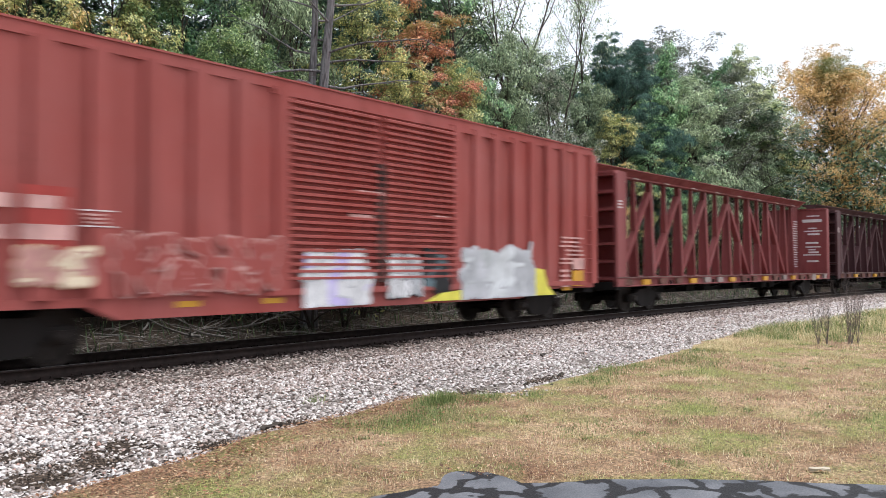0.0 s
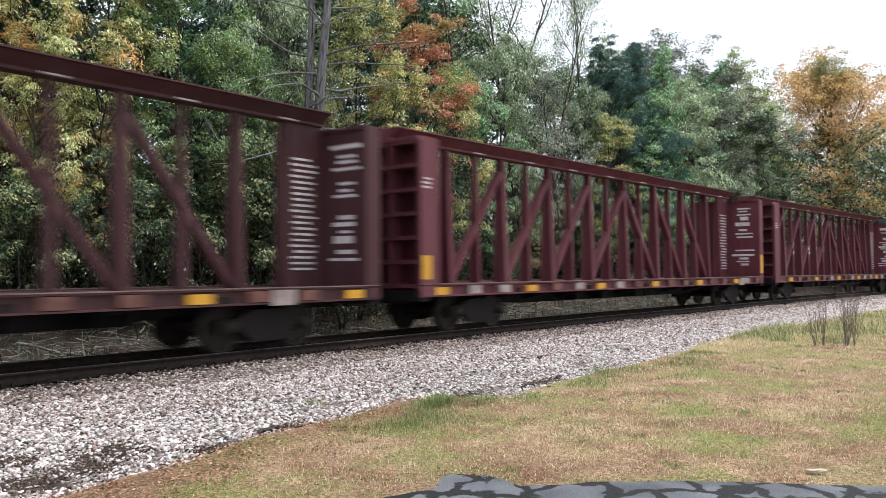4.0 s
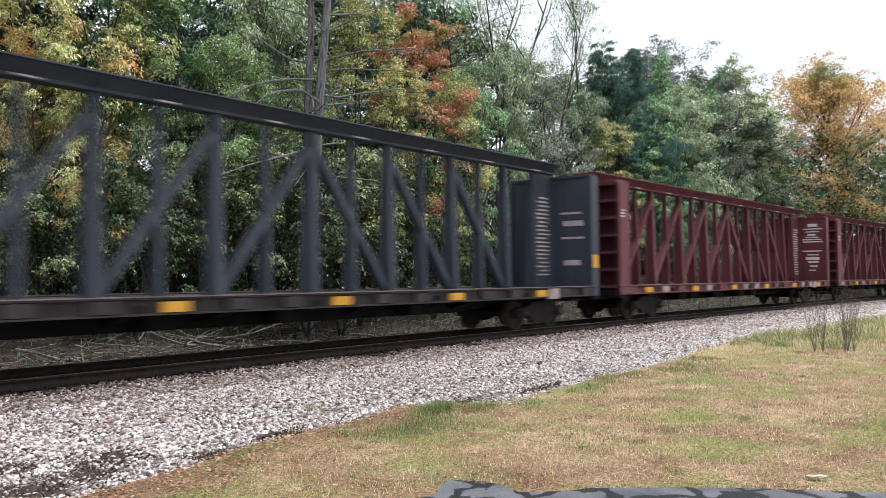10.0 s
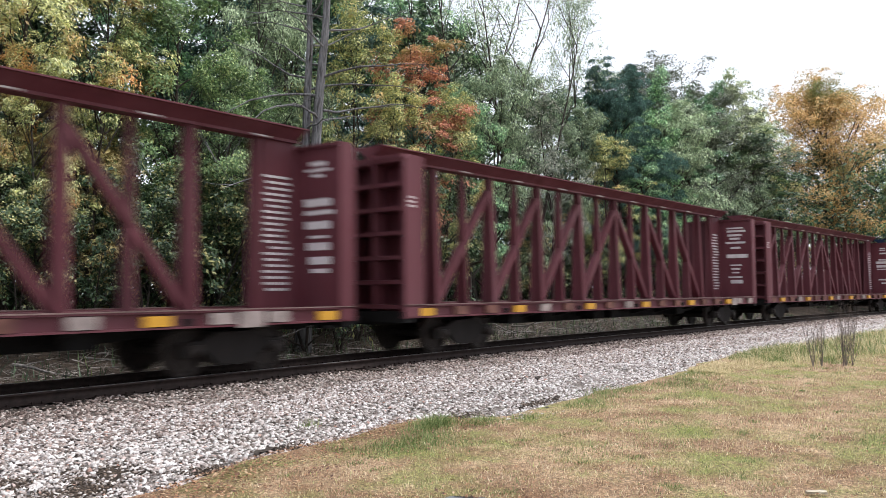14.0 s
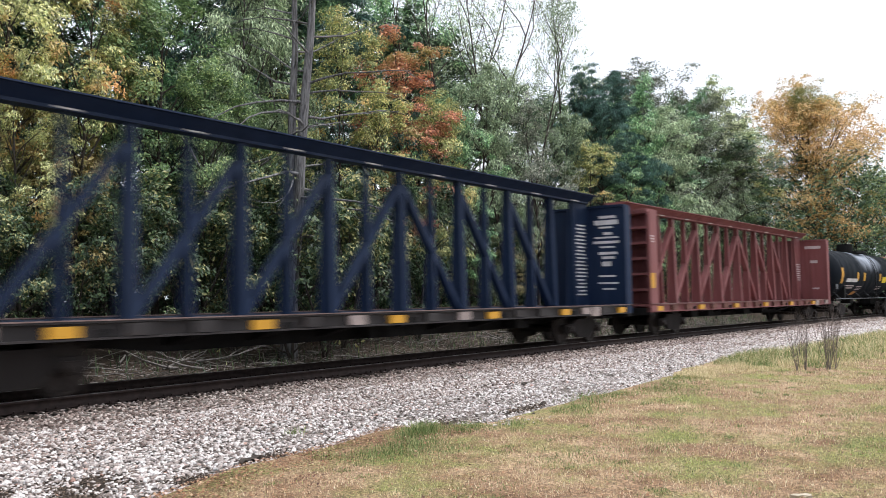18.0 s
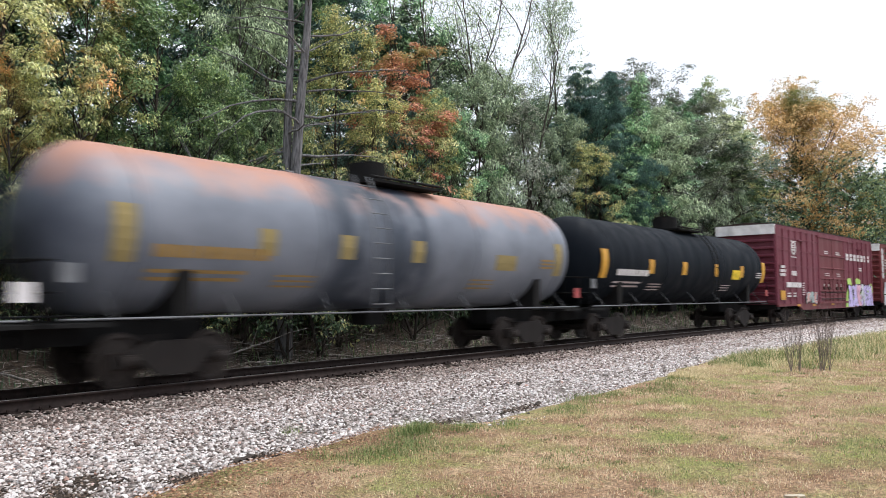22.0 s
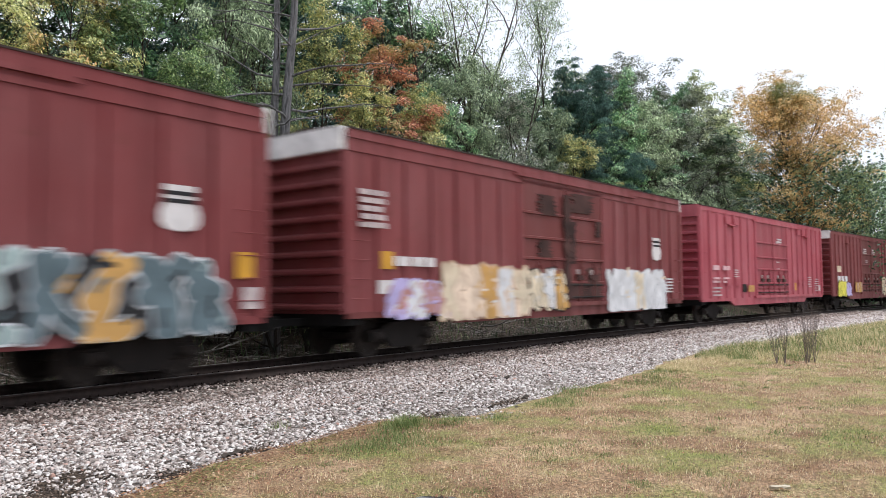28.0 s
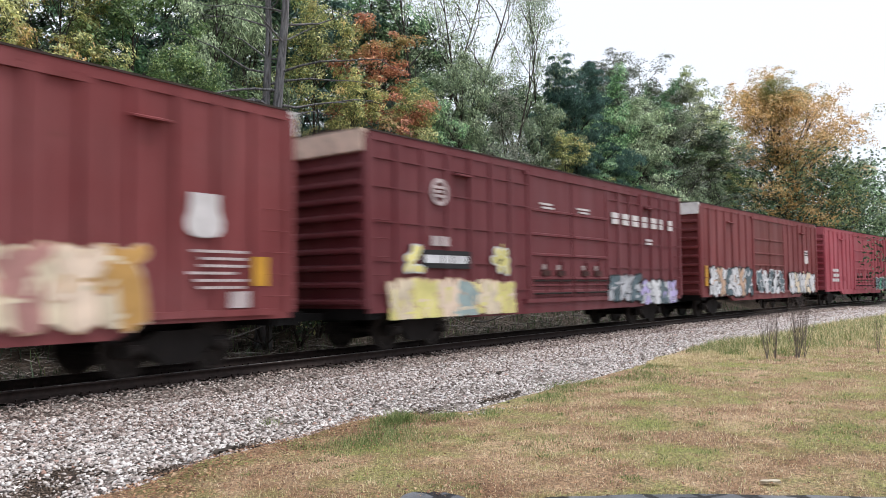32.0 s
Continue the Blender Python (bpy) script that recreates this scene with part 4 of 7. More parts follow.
P_RED = paint("oxide_red_flatcar_paint", (0.20, 0.045, 0.045), 0.5, 0.3)
P_DARKRED = paint("dark_brown_red_paint", (0.065, 0.024, 0.027), 0.5, 0.3)
P_MAROON = paint("maroon_flatcar_paint", (0.112, 0.029, 0.038), 0.75, 0.45)
P_GREY = paint("blue_grey_paint", (0.055, 0.07, 0.086), 0.85, 0.35, chalk=1.0)
P_SLATE = paint("slate_black_paint", (0.042, 0.05, 0.066), 0.5, 0.25, chalk=0.4)
P_NAVY = paint("navy_blue_paint", (0.006, 0.017, 0.048), 0.4, 0.15)
P_TERRA = paint("terracotta_red_paint", (0.185, 0.060, 0.060), 0.7, 0.3)

centerbeam(22.75, 45.05, P_RED, "oxide-red empty centre-beam flat car with white stencils", seed=1)
centerbeam(46.45, 68.8, P_DARKRED, "dark brown-red empty centre-beam flat car", seed=2)
centerbeam(70.12, 92.63, P_MAROON, "maroon empty centre-beam flat car with yellow patch", seed=3, rear_patch=1.35, front_patch=1.3)
centerbeam(94.16, 116.57, P_MAROON, "maroon empty centre-beam flat car with white stencils", seed=4)
centerbeam(118.05, 140.65, P_GREY, "blue-grey centre-beam flat car with oval openings", "panel", seed=5, sill_mat=P_SOOT, bulk_mat=P_BLUEBULK, front_patch=1.6)
centerbeam(141.88, 164.53, P_SLATE, "slate-black centre-beam flat car with yellow reflectors", seed=6, sill_mat=P_SOOT, front_patch=1.5, rear_patch=1.75, writing=3, pale=0.08)
centerbeam(165.9, 188.5, P_MAROON, "maroon empty centre-beam flat car with white stencils", seed=7)
centerbeam(190.06, 212.75, P_MAROON, "weathered maroon empty centre-beam flat car", seed=8)
centerbeam(214.29, 236.7, P_MAROON, "brown-maroon empty centre-beam flat car", seed=9)
centerbeam(238.1, 261.35, P_MAROON, "maroon empty centre-beam flat car with bold stencils", seed=10)
centerbeam(262.95, 285.5, P_NAVY, "navy blue empty centre-beam flat car", seed=11, sill_mat=P_SOOT)
centerbeam(286.98, 309.71, P_TERRA, "terracotta-red empty centre-beam flat car", seed=12, front_patch=1.75, writing=1, pale=0.08)


# ---- box cars ----
M_GRIME = plain("oily_grime", (0.055, 0.025, 0.022), 0.8, 0, 0.6, 1.5)
M_DULLBOARD = plain("grimy_placard_board", (0.36, 0.29, 0.28), 0.75, 0, 0.5, 8)


def boxcar(front, rear, mat, label, seed, end_mat=None, door=(7.0, 11.95), louvred=False, seams=(), post_step=1.02, belly=None, top_rail=0.0, roof=None, hatch=False, posts=0.06, door_mat=None, post_w=0.13):
    """A sixty-foot exterior-post box car with a pair of plug doors on each side."""
    L = rear - front
    X = L / 2
    W = 1.5
    Z0, Z1 = 1.02, 4.98
    car = start_car("boxcar", front, L, label)
    part("body", boxes((-X + 0.12, X - 0.12, -W, W, Z0, Z1)), mat, car)
    # side sill with its deeper tabs over the trucks
    for sy in (-1, 1):
        bm = bmesh.new()
        y0, y1 = sy * (W + 0.03), sy * (W - 0.08)
        lo = 0.70
        prism(bm, [(-X + 0.1, 1.06), (-X + 0.1, 0.92), (-X + 3.4, 0.92), (-X + 3.9, lo), (X - 3.9, lo), (X - 3.4, 0.92), (X - 0.1, 0.92), (X - 0.1, 1.06)], min(y0, y1), max(y0, y1))
        part("side_sill", bm, belly or mat, car)
        bm = boxes((-X + 0.1, X - 0.1, min(y0, y1), max(y0, y1), Z1 - 0.14, Z1 + 0.05))
        part("top_rail", bm, mat, car)
        if top_rail:
            part("belt_rail", boxes((-X + 0.1, X - 0.1, min(y0, y1), max(y0, y1), top_rail - 0.05, top_rail + 0.05)), mat, car)
    part("centre_sill", boxes((-X + 0.3, X - 0.3, -0.33, 0.33, 0.70, 1.02)), M_BLACK, car)
    for i in range(8):
        x = -X + 3.9 + i * (L - 7.8) / 7
        part("cross_bearer", boxes((x - 0.08, x + 0.08, -W + 0.1, W - 0.1, 0.82, 1.02)), M_BLACK, car)
    part("brake_gear", boxes((0.4, 1.6, -0.95, -0.5, 0.68, 0.95)), M_BLACK, car)
    # roof: low ridge, cross ribs and edge strip
    bm = bmesh.new()
    prism_x(bm, [(-W - 0.05, Z1 + 0.05), (W + 0.05, Z1 + 0.05), (W + 0.05, Z1 + 0.085), (0, Z1 + 0.2), (-W - 0.05, Z1 + 0.085)], -X + 0.08, X - 0.08)
    rf = part("roof", bm, roof or M_ROOFRUST, car, "weathered ribbed metal roof")
    nr = int(L / 1.25)
    for i in range(nr + 1):
        x = -X + 0.16 + i * (L - 0.32) / nr
        bm = bmesh.new()
        prism_x(bm, [(-W - 0.04, Z1 + 0.08), (W + 0.04, Z1 + 0.08), (W + 0.04, Z1 + 0.11), (0, Z1 + 0.235), (-W - 0.04, Z1 + 0.11)], x - 0.04, x + 0.04)
        part("roof_rib", bm, roof or M_ROOFRUST, rf)
    # side posts
    d0, d1 = -X + door[0], -X + door[1]
    dm = (d0 + d1) / 2
    for sy in (-1, 1):
        for a, c in ((-X + 0.12, d0 - 0.05), (d1 + 0.05, X - 0.12)):
            k = max(2, round((c - a) / post_step))
            for i in range(k + 1):
                x = a + (c - a) * i / k
                bm = bmesh.new()
                yb, yf = sy * W, sy * (W + posts)
                pts = [(x - post_w, yb), (x - post_w + 0.035, yf), (x + post_w - 0.035, yf), (x + post_w, yb)]
                lo = [bm.verts.new((p, q, Z0 + 0.02)) for p, q in pts]
                hi = [bm.verts.new((p, q, (top_rail or Z1) - 0.1)) for p, q in pts]
                for j in range(3):
                    bm.faces.new((lo[j], lo[j + 1], hi[j + 1], hi[j]))
                bm.faces.new(lo)
                bm.faces.new(hi)
                part("side_post", bm, mat, car)
            for z in seams:
                part("seam", boxes((a, c, min(sy * W, sy * (W + posts * 0.6)), max(sy * W, sy * (W + posts * 0.6)), z - 0.018, z + 0.018)), mat, car)
        # doors
        for a, c in ((d0, dm - 0.03), (dm + 0.03, d1)):
            y0, y1 = sy * (W - 0.02), sy * (W + 0.03)
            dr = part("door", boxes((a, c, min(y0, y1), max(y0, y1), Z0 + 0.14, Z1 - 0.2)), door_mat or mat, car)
            yo = sy * (W + 0.03)
            if louvred:
                nl = 26
                for i in range(nl):
                    z = Z0 + 0.3 + i * (Z1 - Z0 - 0.62) / (nl - 1)
                    bm = bmesh.new()
                    prism_x(bm, [(yo, z - 0.05), (yo + sy * 0.02, z - 0.05), (yo + sy * 0.09, z - 0.035), (yo + sy * 0.09, z + 0.01), (yo, z + 0.05)], a + 0.06, c - 0.06)
                    part("door_rib", bm, door_mat or mat, dr)
            else:
                for z in (1.32, 1.52, 1.72, 2.42, 3.02, 3.74):
                    bm = bmesh.new()
                    prism_x(bm, [(yo, z - 0.05), (yo + sy * 0.045, z - 0.03), (yo + sy * 0.045, z + 0.03), (yo, z + 0.05)], a + 0.03, c - 0.03)
                    part("door_rib", bm, door_mat or mat, dr)
            for fx in (0.32, 0.68):
                x = a + (c - a) * fx
                y2 = sy * (W + 0.085)
                if not louvred:
                    bm = bmesh.new()
                    rod(bm, (x, y2, Z0 + 0.1), (x, y2, 2.4), 0.022)
                    part("lock_rod", bm, door_mat or mat, dr)
                    part("lock_plate", boxes((x - 0.22, x + 0.22, min(yo, y2 + sy * 0.02), max(yo, y2 + sy * 0.02), 1.80, 1.95)), M_GRIME, dr)
                    for zz in (1.24, 1.62):
                        bm = bmesh.new()
                        rod(bm, (a + 0.08, y2, zz + 0.05 * fx), (c - 0.08, y2, zz + 0.05 * fx), 0.016)
                        part("door_bar", bm, M_DARK, dr)
                    part("crank_box", boxes((x + 0.08, x + 0.3, min(yo, y2 + sy * 0.03), max(yo, y2 + sy * 0.03), 1.98, 2.22)), door_mat or mat, dr)
                    sheet("placard_board", dr, x - 0.22, x + 0.02, 1.98, 2.13, -W - 0.075 if sy < 0 else W + 0.06, M_DULLBOARD)
        part("door_track", boxes((d0 - 0.4, X - 0.6, min(sy * W, sy * (W + 0.1)), max(sy * W, sy * (W + 0.1)), Z0 - 0.02, Z0 + 0.1)), belly or mat, car)
        part("upper_track", boxes((d0 - 0.3, d1 + 2.6, min(sy * W, sy * (W + 0.07)), max(sy * W, sy * (W + 0.07)), Z1 - 0.24, Z1 - 0.15)), mat, car)
    # ribbed ends
    for way in (-1, 1):
        x = way * (X - 0.12)
        en = part("end_wall", boxes((min(x, x + way * 0.04), max(x, x + way * 0.04), -W + 0.01, W - 0.01, Z0, Z1)), mat, car)
        for i in range(9):
            z = Z0 + 0.16 + i * 0.385
            bm = bmesh.new()
            a, c = x + way * 0.04, x + way * 0.2
            prism(bm, [(a, z - 0.09), (c - way * 0.02, z - 0.07), (c, z - 0.04), (c, z + 0.015), (c - way * 0.04, z + 0.05), (a, z + 0.08)], -W + 0.09, W - 0.09)
            part("end_rib", bm, mat, en)
        for sy in (-1, 1):
            part("corner_post", boxes((min(x, x + way * 0.15), max(x, x + way * 0.15), min(sy * W, sy * (W - 0.1)), max(sy * W, sy * (W - 0.1)), Z0, Z1)), mat, en)
        if end_mat:
            part("end_cap", boxes((min(x + way * 0.04, x + way * 0.21), max(x + way * 0.04, x + way * 0.21), -W + 0.0, W, Z1 - 0.42, Z1 + 0.08)), end_mat, en, "pale painted top of the car end")
        part("end_sill", boxes((min(x, x - way * 0.4), max(x, x - way * 0.4), -W + 0.03, W - 0.03, 0.78, Z0)), M_BLACK, car)
        # ladder on the near corner: grab irons
        for sy in (-1, 1):
            for i in range(5):
                z = 1.35 + i * 0.42
                xa, xb = way * (X - 0.2), way * (X - 0.68)
                bm = bmesh.new()
                y2 = sy * (W + 0.075)
                rod(bm, (xa, y2, z), (xb, y2, z), 0.011, sides=5)
                for xx in (xa, xb):
                    rod(bm, (xx, sy * W, z), (xx, y2, z), 0.011, sides=5)
                part("grab_iron", bm, mat, car)
    # small hooded boards under the eaves
    if not louvred and not top_rail:
        for x in (-X + 3.6, X - 3.3):
            for sy in (-1, 1):
                bm = bmesh.new()
                yb, yf = sy * W, sy * (W + posts + 0.12)
                prism_x(bm, [(yb, 4.42), (yf, 4.36), (yf, 4.33), (yb, 4.33)], x - 0.36, x + 0.36)
                part("tack_board", bm, mat, car)
    # small plates where the jacking pads and vents sit
    if hatch:
        for x in (-X + 3.2, -X + 4.3, d1 + 2.1, d1 + 3.0):
            for z in (4.55, 1.75):
                part("vent_plate", boxes((x - 0.3, x + 0.3, -W - posts - 0.03, -W, z - 0.14, z + 0.16)), mat, car)
    for x in (-X + 2.35, X - 2.35):
        truck(car, x)
    coupler(car, -X + 0.2, -1, 1.2)
    coupler(car, X - 0.2, 1, 1.2)
    return car, X, -W - posts - 0.004


P_BOX = paint("faded_box_red_paint", (0.28, 0.056, 0.048), 0.6, 0.35)
P_BOXB = paint("maroon_box_paint", (0.152, 0.031, 0.049), 0.6, 0.35)
P_BOXC = paint("deep_maroon_box_paint", (0.135, 0.028, 0.034), 0.35, 0.25)
P_BROWN = paint("brown_red_box_paint", (0.195, 0.042, 0.044), 0.7, 0.5)
P_PINK = paint("sun_bleached_crimson_paint", (0.375, 0.067, 0.09), 0.45, 0.2)
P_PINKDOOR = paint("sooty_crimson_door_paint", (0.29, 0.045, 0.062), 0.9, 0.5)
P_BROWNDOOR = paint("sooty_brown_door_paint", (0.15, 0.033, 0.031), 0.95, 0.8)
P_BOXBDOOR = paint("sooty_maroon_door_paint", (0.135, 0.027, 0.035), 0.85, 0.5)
G_WHITE = plain("chalk_white_spray", (0.62, 0.62, 0.64), 0.7, 0, 0.2, 2)
G_SILVER = plain("silver_spray", (0.42, 0.43, 0.46), 0.55, 0.1, 0.25, 2)
G_BLACK = plain("black_spray", (0.02, 0.02, 0.022), 0.7, 0, 0.3, 3)
G_LILAC = plain("lilac_spray", (0.46, 0.40, 0.66), 0.7, 0, 0.2, 2)
G_PINK = plain("pink_spray", (0.62, 0.36, 0.46), 0.7, 0, 0.2, 2)
G_LIME = plain("lime_spray", (0.40, 0.60, 0.16), 0.7, 0, 0.2, 2)
G_CREAM = plain("cream_spray", (0.66, 0.56, 0.42), 0.7, 0, 0.2, 2)
G_TAN = plain("tan_spray", (0.50, 0.34, 0.24), 0.7, 0, 0.2, 2)
G_YELLOW = plain("yellow_spray", (0.66, 0.60, 0.10), 0.7, 0, 0.2, 2)
G_TEAL = plain("teal_grey_spray", (0.10, 0.14, 0.16), 0.7, 0, 0.3, 2)
G_ROSE = plain("dusty_rose_spray", (0.42, 0.22, 0.20), 0.7, 0, 0.25, 2)
G_OCHRE = plain("ochre_orange_spray", (0.52, 0.30, 0.10), 0.7, 0, 0.2, 2)
G_PALECREAM = plain("pale_peach_spray", (0.72, 0.58, 0.46), 0.7, 0, 0.2, 1.5)
G_YELLOWPALE = plain("pale_yellow_spray", (0.66, 0.60, 0.24), 0.7, 0, 0.25, 1.5)
G_TEALPALE = plain("faded_turquoise_spray", (0.30, 0.38, 0.38), 0.7, 0, 0.3, 2)
G_GHOST = plain("ghosted_rose_grey_spray", (0.48, 0.27, 0.25), 0.7, 0, 0.3, 2)
G_PALEGREY = plain("pale_grey_spray", (0.50, 0.52, 0.54), 0.6, 0.0, 0.35, 1.5)
M_ENDWHITE = plain("dirty_white_end_paint", (0.76, 0.74, 0.73), 0.65, 0, 0.25, 2)
M_ENDCREAM = plain("dirty_cream_end_paint", (0.62, 0.46, 0.38), 0.65, 0, 0.3, 2)

M_ROSEFADE = plain("rosy_faded_stencil", (0.50, 0.29, 0.27), 0.7, 0, 0.3, 3)

# red car with louvred doors and chalky graffiti
car, X, Y = boxcar(2.4, 21.25, P_BOX, "faded red box car with louvred doors and graffiti", 1, door=(7.15, 12.2), louvred=True, post_step=0.86, roof=P_BOX, posts=0.09, post_w=0.2)
sheet("stencil_field", car, -X + 2.45, -X + 3.15, 1.6, 2.7, Y + 0.003, plain("fresh_red_paint", (0.31, 0.046, 0.04), 0.55, 0, 0.2, 2))
bars(car, -X + 1.75, 2.56, 0.56, 1, 0.2, 0.2, Y, M_ROSEFADE, 4, ragged=0)
bars(car, -X + 2.5, 2.56, 0.55, 1, 0.19, 0.2, Y - 0.002, M_ROSEFADE, 4, ragged=0)
bars(car, -X + 2.42, 2.14, 0.76, 1, 0.22, 0.2, Y - 0.002, M_ROSEFADE, 4, ragged=0)
bars(car, -X + 1.75, 2.12, 0.5, 1, 0.2, 0.2, Y, M_ROSEFADE, 4, ragged=0)
graffiti(car, -X + 2.35, -X + 3.5, 1.28, 1.8, Y - 0.004, [G_ROSE, G_CREAM], G_ROSE, 2, 6, line=G_TAN)
bars(car, -X + 3.26, 2.39, 0.55, 1, 0.02, 0.02, Y, M_WHITE, 4, ragged=0)
bars(car, -X + 3.26, 2.15, 0.55, 1, 0.02, 0.02, Y, M_WHITE, 4, ragged=0)
bars(car, -X + 3.32, 2.33, 0.44, 3, 0.03, 0.03, Y, M_ROSEFADE, 4)
graffiti(car, -X + 3.75, -X + 6.95, 1.15, 2.0, Y, [P_BOX, P_BOX], G_GHOST, 5, 2, line=G_GHOST, backing=False, hollow=1.12)
graffiti(car, -X + 7.55, -X + 9.3, 0.74, 1.85, -1.6, [G_WHITE, G_LILAC], G_WHITE, 3, 3, line=G_SILVER)
graffiti(car, -X + 9.85, -X + 10.95, 0.9, 1.8, -1.6, [G_WHITE, G_SILVER], G_WHITE, 2, 4)
graffiti(car, -X + 11.0, -X + 11.9, 1.05, 1.85, -1.6, [G_BLACK, G_TEAL], G_TEAL, 1, 7)
graffiti(car, -X + 12.35, -X + 15.5, 0.74, 1.95, Y - 0.003, [G_SILVER, G_PALEGREY], G_PALEGREY, 3, 5, line=G_SILVER)
for p in (((-X + 15.5, 0.76), (-X + 16.45, 0.76), (-X + 16.1, 1.0), (-X + 15.9, 1.45), (-X + 15.5, 1.5)), ((-X + 11.1, 0.75), (-X + 12.3, 0.75), (-X + 12.3, 0.98), (-X + 11.6, 0.93))):
    bm = bmesh.new()
    prism(bm, p, Y - 0.02, Y + 0.02)
    part("graffiti_fill", bm, G_YELLOW, car, "yellow spray at the edge of a graffiti piece")
sheet("reflector", car, -X + 17.45, -X + 18.05, 0.98, 1.42, Y, M_YELLOW)
sheet("data_plate", car, -X + 17.45, -X + 18.1, 1.46, 1.78, Y, M_ROSEFADE)
bars(car, -X + 16.75, 2.38, 1.35, 7, 0.05, 0.07, Y, M_ROSEFADE, 3)
bars(car, -X + 16.8, 1.45, 0.55, 4, 0.07, 0.07, Y, M_ROSEFADE, 3)
for x in (4.9, 6.65, 17.0):
    sheet("reflector", car, -X + x, -X + x + 0.45, 0.86, 0.96, -1.53, M_YELLOW)
for x, z in ((8.9, 3.1), (8.6, 2.6), (11.3, 2.7)):
    bars(car, -X + x, z, 0.8, 1, 0.07, 0.05, -1.6, M_ROSEFADE, 3)
stain(car, -X + 9.65, 1.2, 3.7, 0.3, -1.6, M_GRIME)

# maroon car with a ring badge and block letters
car, X, Y = boxcar(361.43, 380.11, P_BOXB, "maroon box car with white ring badge and graffiti", 2, M_ENDWHITE, seams=(1.4, 2.1, 3.0, 3.8, 4.45), hatch=False, belly=P_BOXC, door_mat=P_BOXBDOOR)


def ring(car, x, z, r, y, mat):
    bm = bmesh.new()
    k = 24
    loops = [[bm.verts.new((x + q * math.cos(j * math.tau / k), yy, z + q * math.sin(j * math.tau / k))) for j in range(k)] for q, yy in ((r, y + 0.02), (r, y - 0.004), (r * 0.74, y - 0.004), (r * 0.74, y + 0.02))]
    for a, c in zip(loops, loops[1:] + loops[:1]):
        for j in range(k):
            bm.faces.new((a[j], a[(j + 1) % k], c[(j + 1) % k], c[j]))
    part("badge", bm, mat, car, "white ring badge")
    bars(car, x - r * 0.55, z + r * 0.45, r * 1.1, 3, r * 0.2, r * 0.12, y, mat, 1, "badge_bar", 0.1)


def block_letters(car, x0, z0, w, h, count, y, mat):
    """A row of plain blocks in place of a name."""
    for i in range(count):
        x = x0 + i * w / count
        ww = w / count * 0.62
        ww *= (1, 1, 1, 0.94, 1, 0.5, 0.8)[i % 7]
        bm = bmesh.new()
        for z, zh in ((z0, 0.44), (z0 + h * 0.54, 0.46)):
            box(bm, x, x + ww, y - 0.004, y + 0.02, z, z + h * zh)
        part("lettering", bm, mat, car)


ring(car, -X + 2.55, 3.95, 0.36, Y, M_WHITE)
bars(car, -X + 2.2, 2.75, 0.7, 1, 0.24, 0.1, Y, M_WHITE, 2, ragged=0)
bars(car, -X + 1.35, 2.15, 2.3, 1, 0.26, 0.1, Y, M_WHITE, 2, ragged=0)
bars(car, -X + 0.4, 3.0, 0.85, 3, 0.14, 0.06, Y, M_WHITE, 7)
for x in (1.4, 2.3):
    bars(car, -X + x, 1.62, 0.55, 2, 0.08, 0.06, Y, M_WHITE, 2)
bars(car, -X + 3.8, 2.15, 0.4, 6, 0.06, 0.06, Y, M_FADED, 2)
sheet("reflector", car, -X + 0.45, -X + 1.1, 1.25, 1.72, Y, M_YELLOW)
block_letters(car, -X + 12.35, 3.62, 5.9, 0.4, 7, Y, M_WHITE)
bars(car, -X + 15.2, 3.2, 0.7, 2, 0.08, 0.05, Y, M_WHITE, 3)
for x in (7.9, 10.2):
    bars(car, -X + x, 4.02, 0.9, 2, 0.06, 0.05, -1.56, M_WHITE, 3)
    bars(car, -X + x, 2.75, 0.9, 2, 0.06, 0.05, -1.56, M_FADED, 3)
bm = bmesh.new()
prism(bm, [(-X + 12.02, 0.74), (-X + 13.6, 0.74), (-X + 13.4, 2.1), (-X + 12.9, 2.25), (-X + 12.3, 1.6), (-X + 12.05, 1.1)], Y - 0.004, Y + 0.02)
part("graffiti_fill", bm, G_LIME, car, "lime edge of a lilac graffiti piece")
for x, z, w, h in ((14.9, 2.25, 1.0, 0.5), (18.0, 1.75, 0.8, 0.9), (12.9, 2.3, 0.9, 0.4)):
    bm = bmesh.new()
    prism(bm, [(-X + x + a, z + c) for a, c in blob_shape(random.Random(int(x * 10)), w, h)], Y - 0.003, Y + 0.02)
    part("graffiti_fill", bm, G_LIME, car)
graffiti(car, -X + 12.5, -X + 18.3, 0.76, 2.05, Y - 0.006, [G_LILAC, G_LILAC, G_PINK, G_PALEGREY], G_LILAC, 6, 9, line=G_BLACK, hollow=1.14)
for x in (13.3, 15.0, 16.6):
    graffiti(car, -X + x, -X + x + 0.6, 1.2, 1.8, Y - 0.016, [G_BLACK, G_LIME], G_BLACK, 1, int(x * 7), backing=False)
graffiti(car, -X + 4.3, -X + 6.2, 1.1, 1.6, Y, [G_GHOST, G_TEALPALE], G_ROSE, 3, 10, line=G_TEALPALE, backing=False)
bars(car, -X + 2.1, 4.32, 0.9, 1, 0.05, 0.05, Y, M_WHITE, 7, ragged=0)
bars(car, -X + 2.1, 3.5, 0.9, 1, 0.05, 0.05, Y, M_WHITE, 7, ragged=0)
for x in (3.0, 5.6, 9.1, 12.9, 15.6):
    sheet("reflector", car, -X + x, -X + x + 0.55, 0.9, 1.0, -1.53, M_YELLOW)

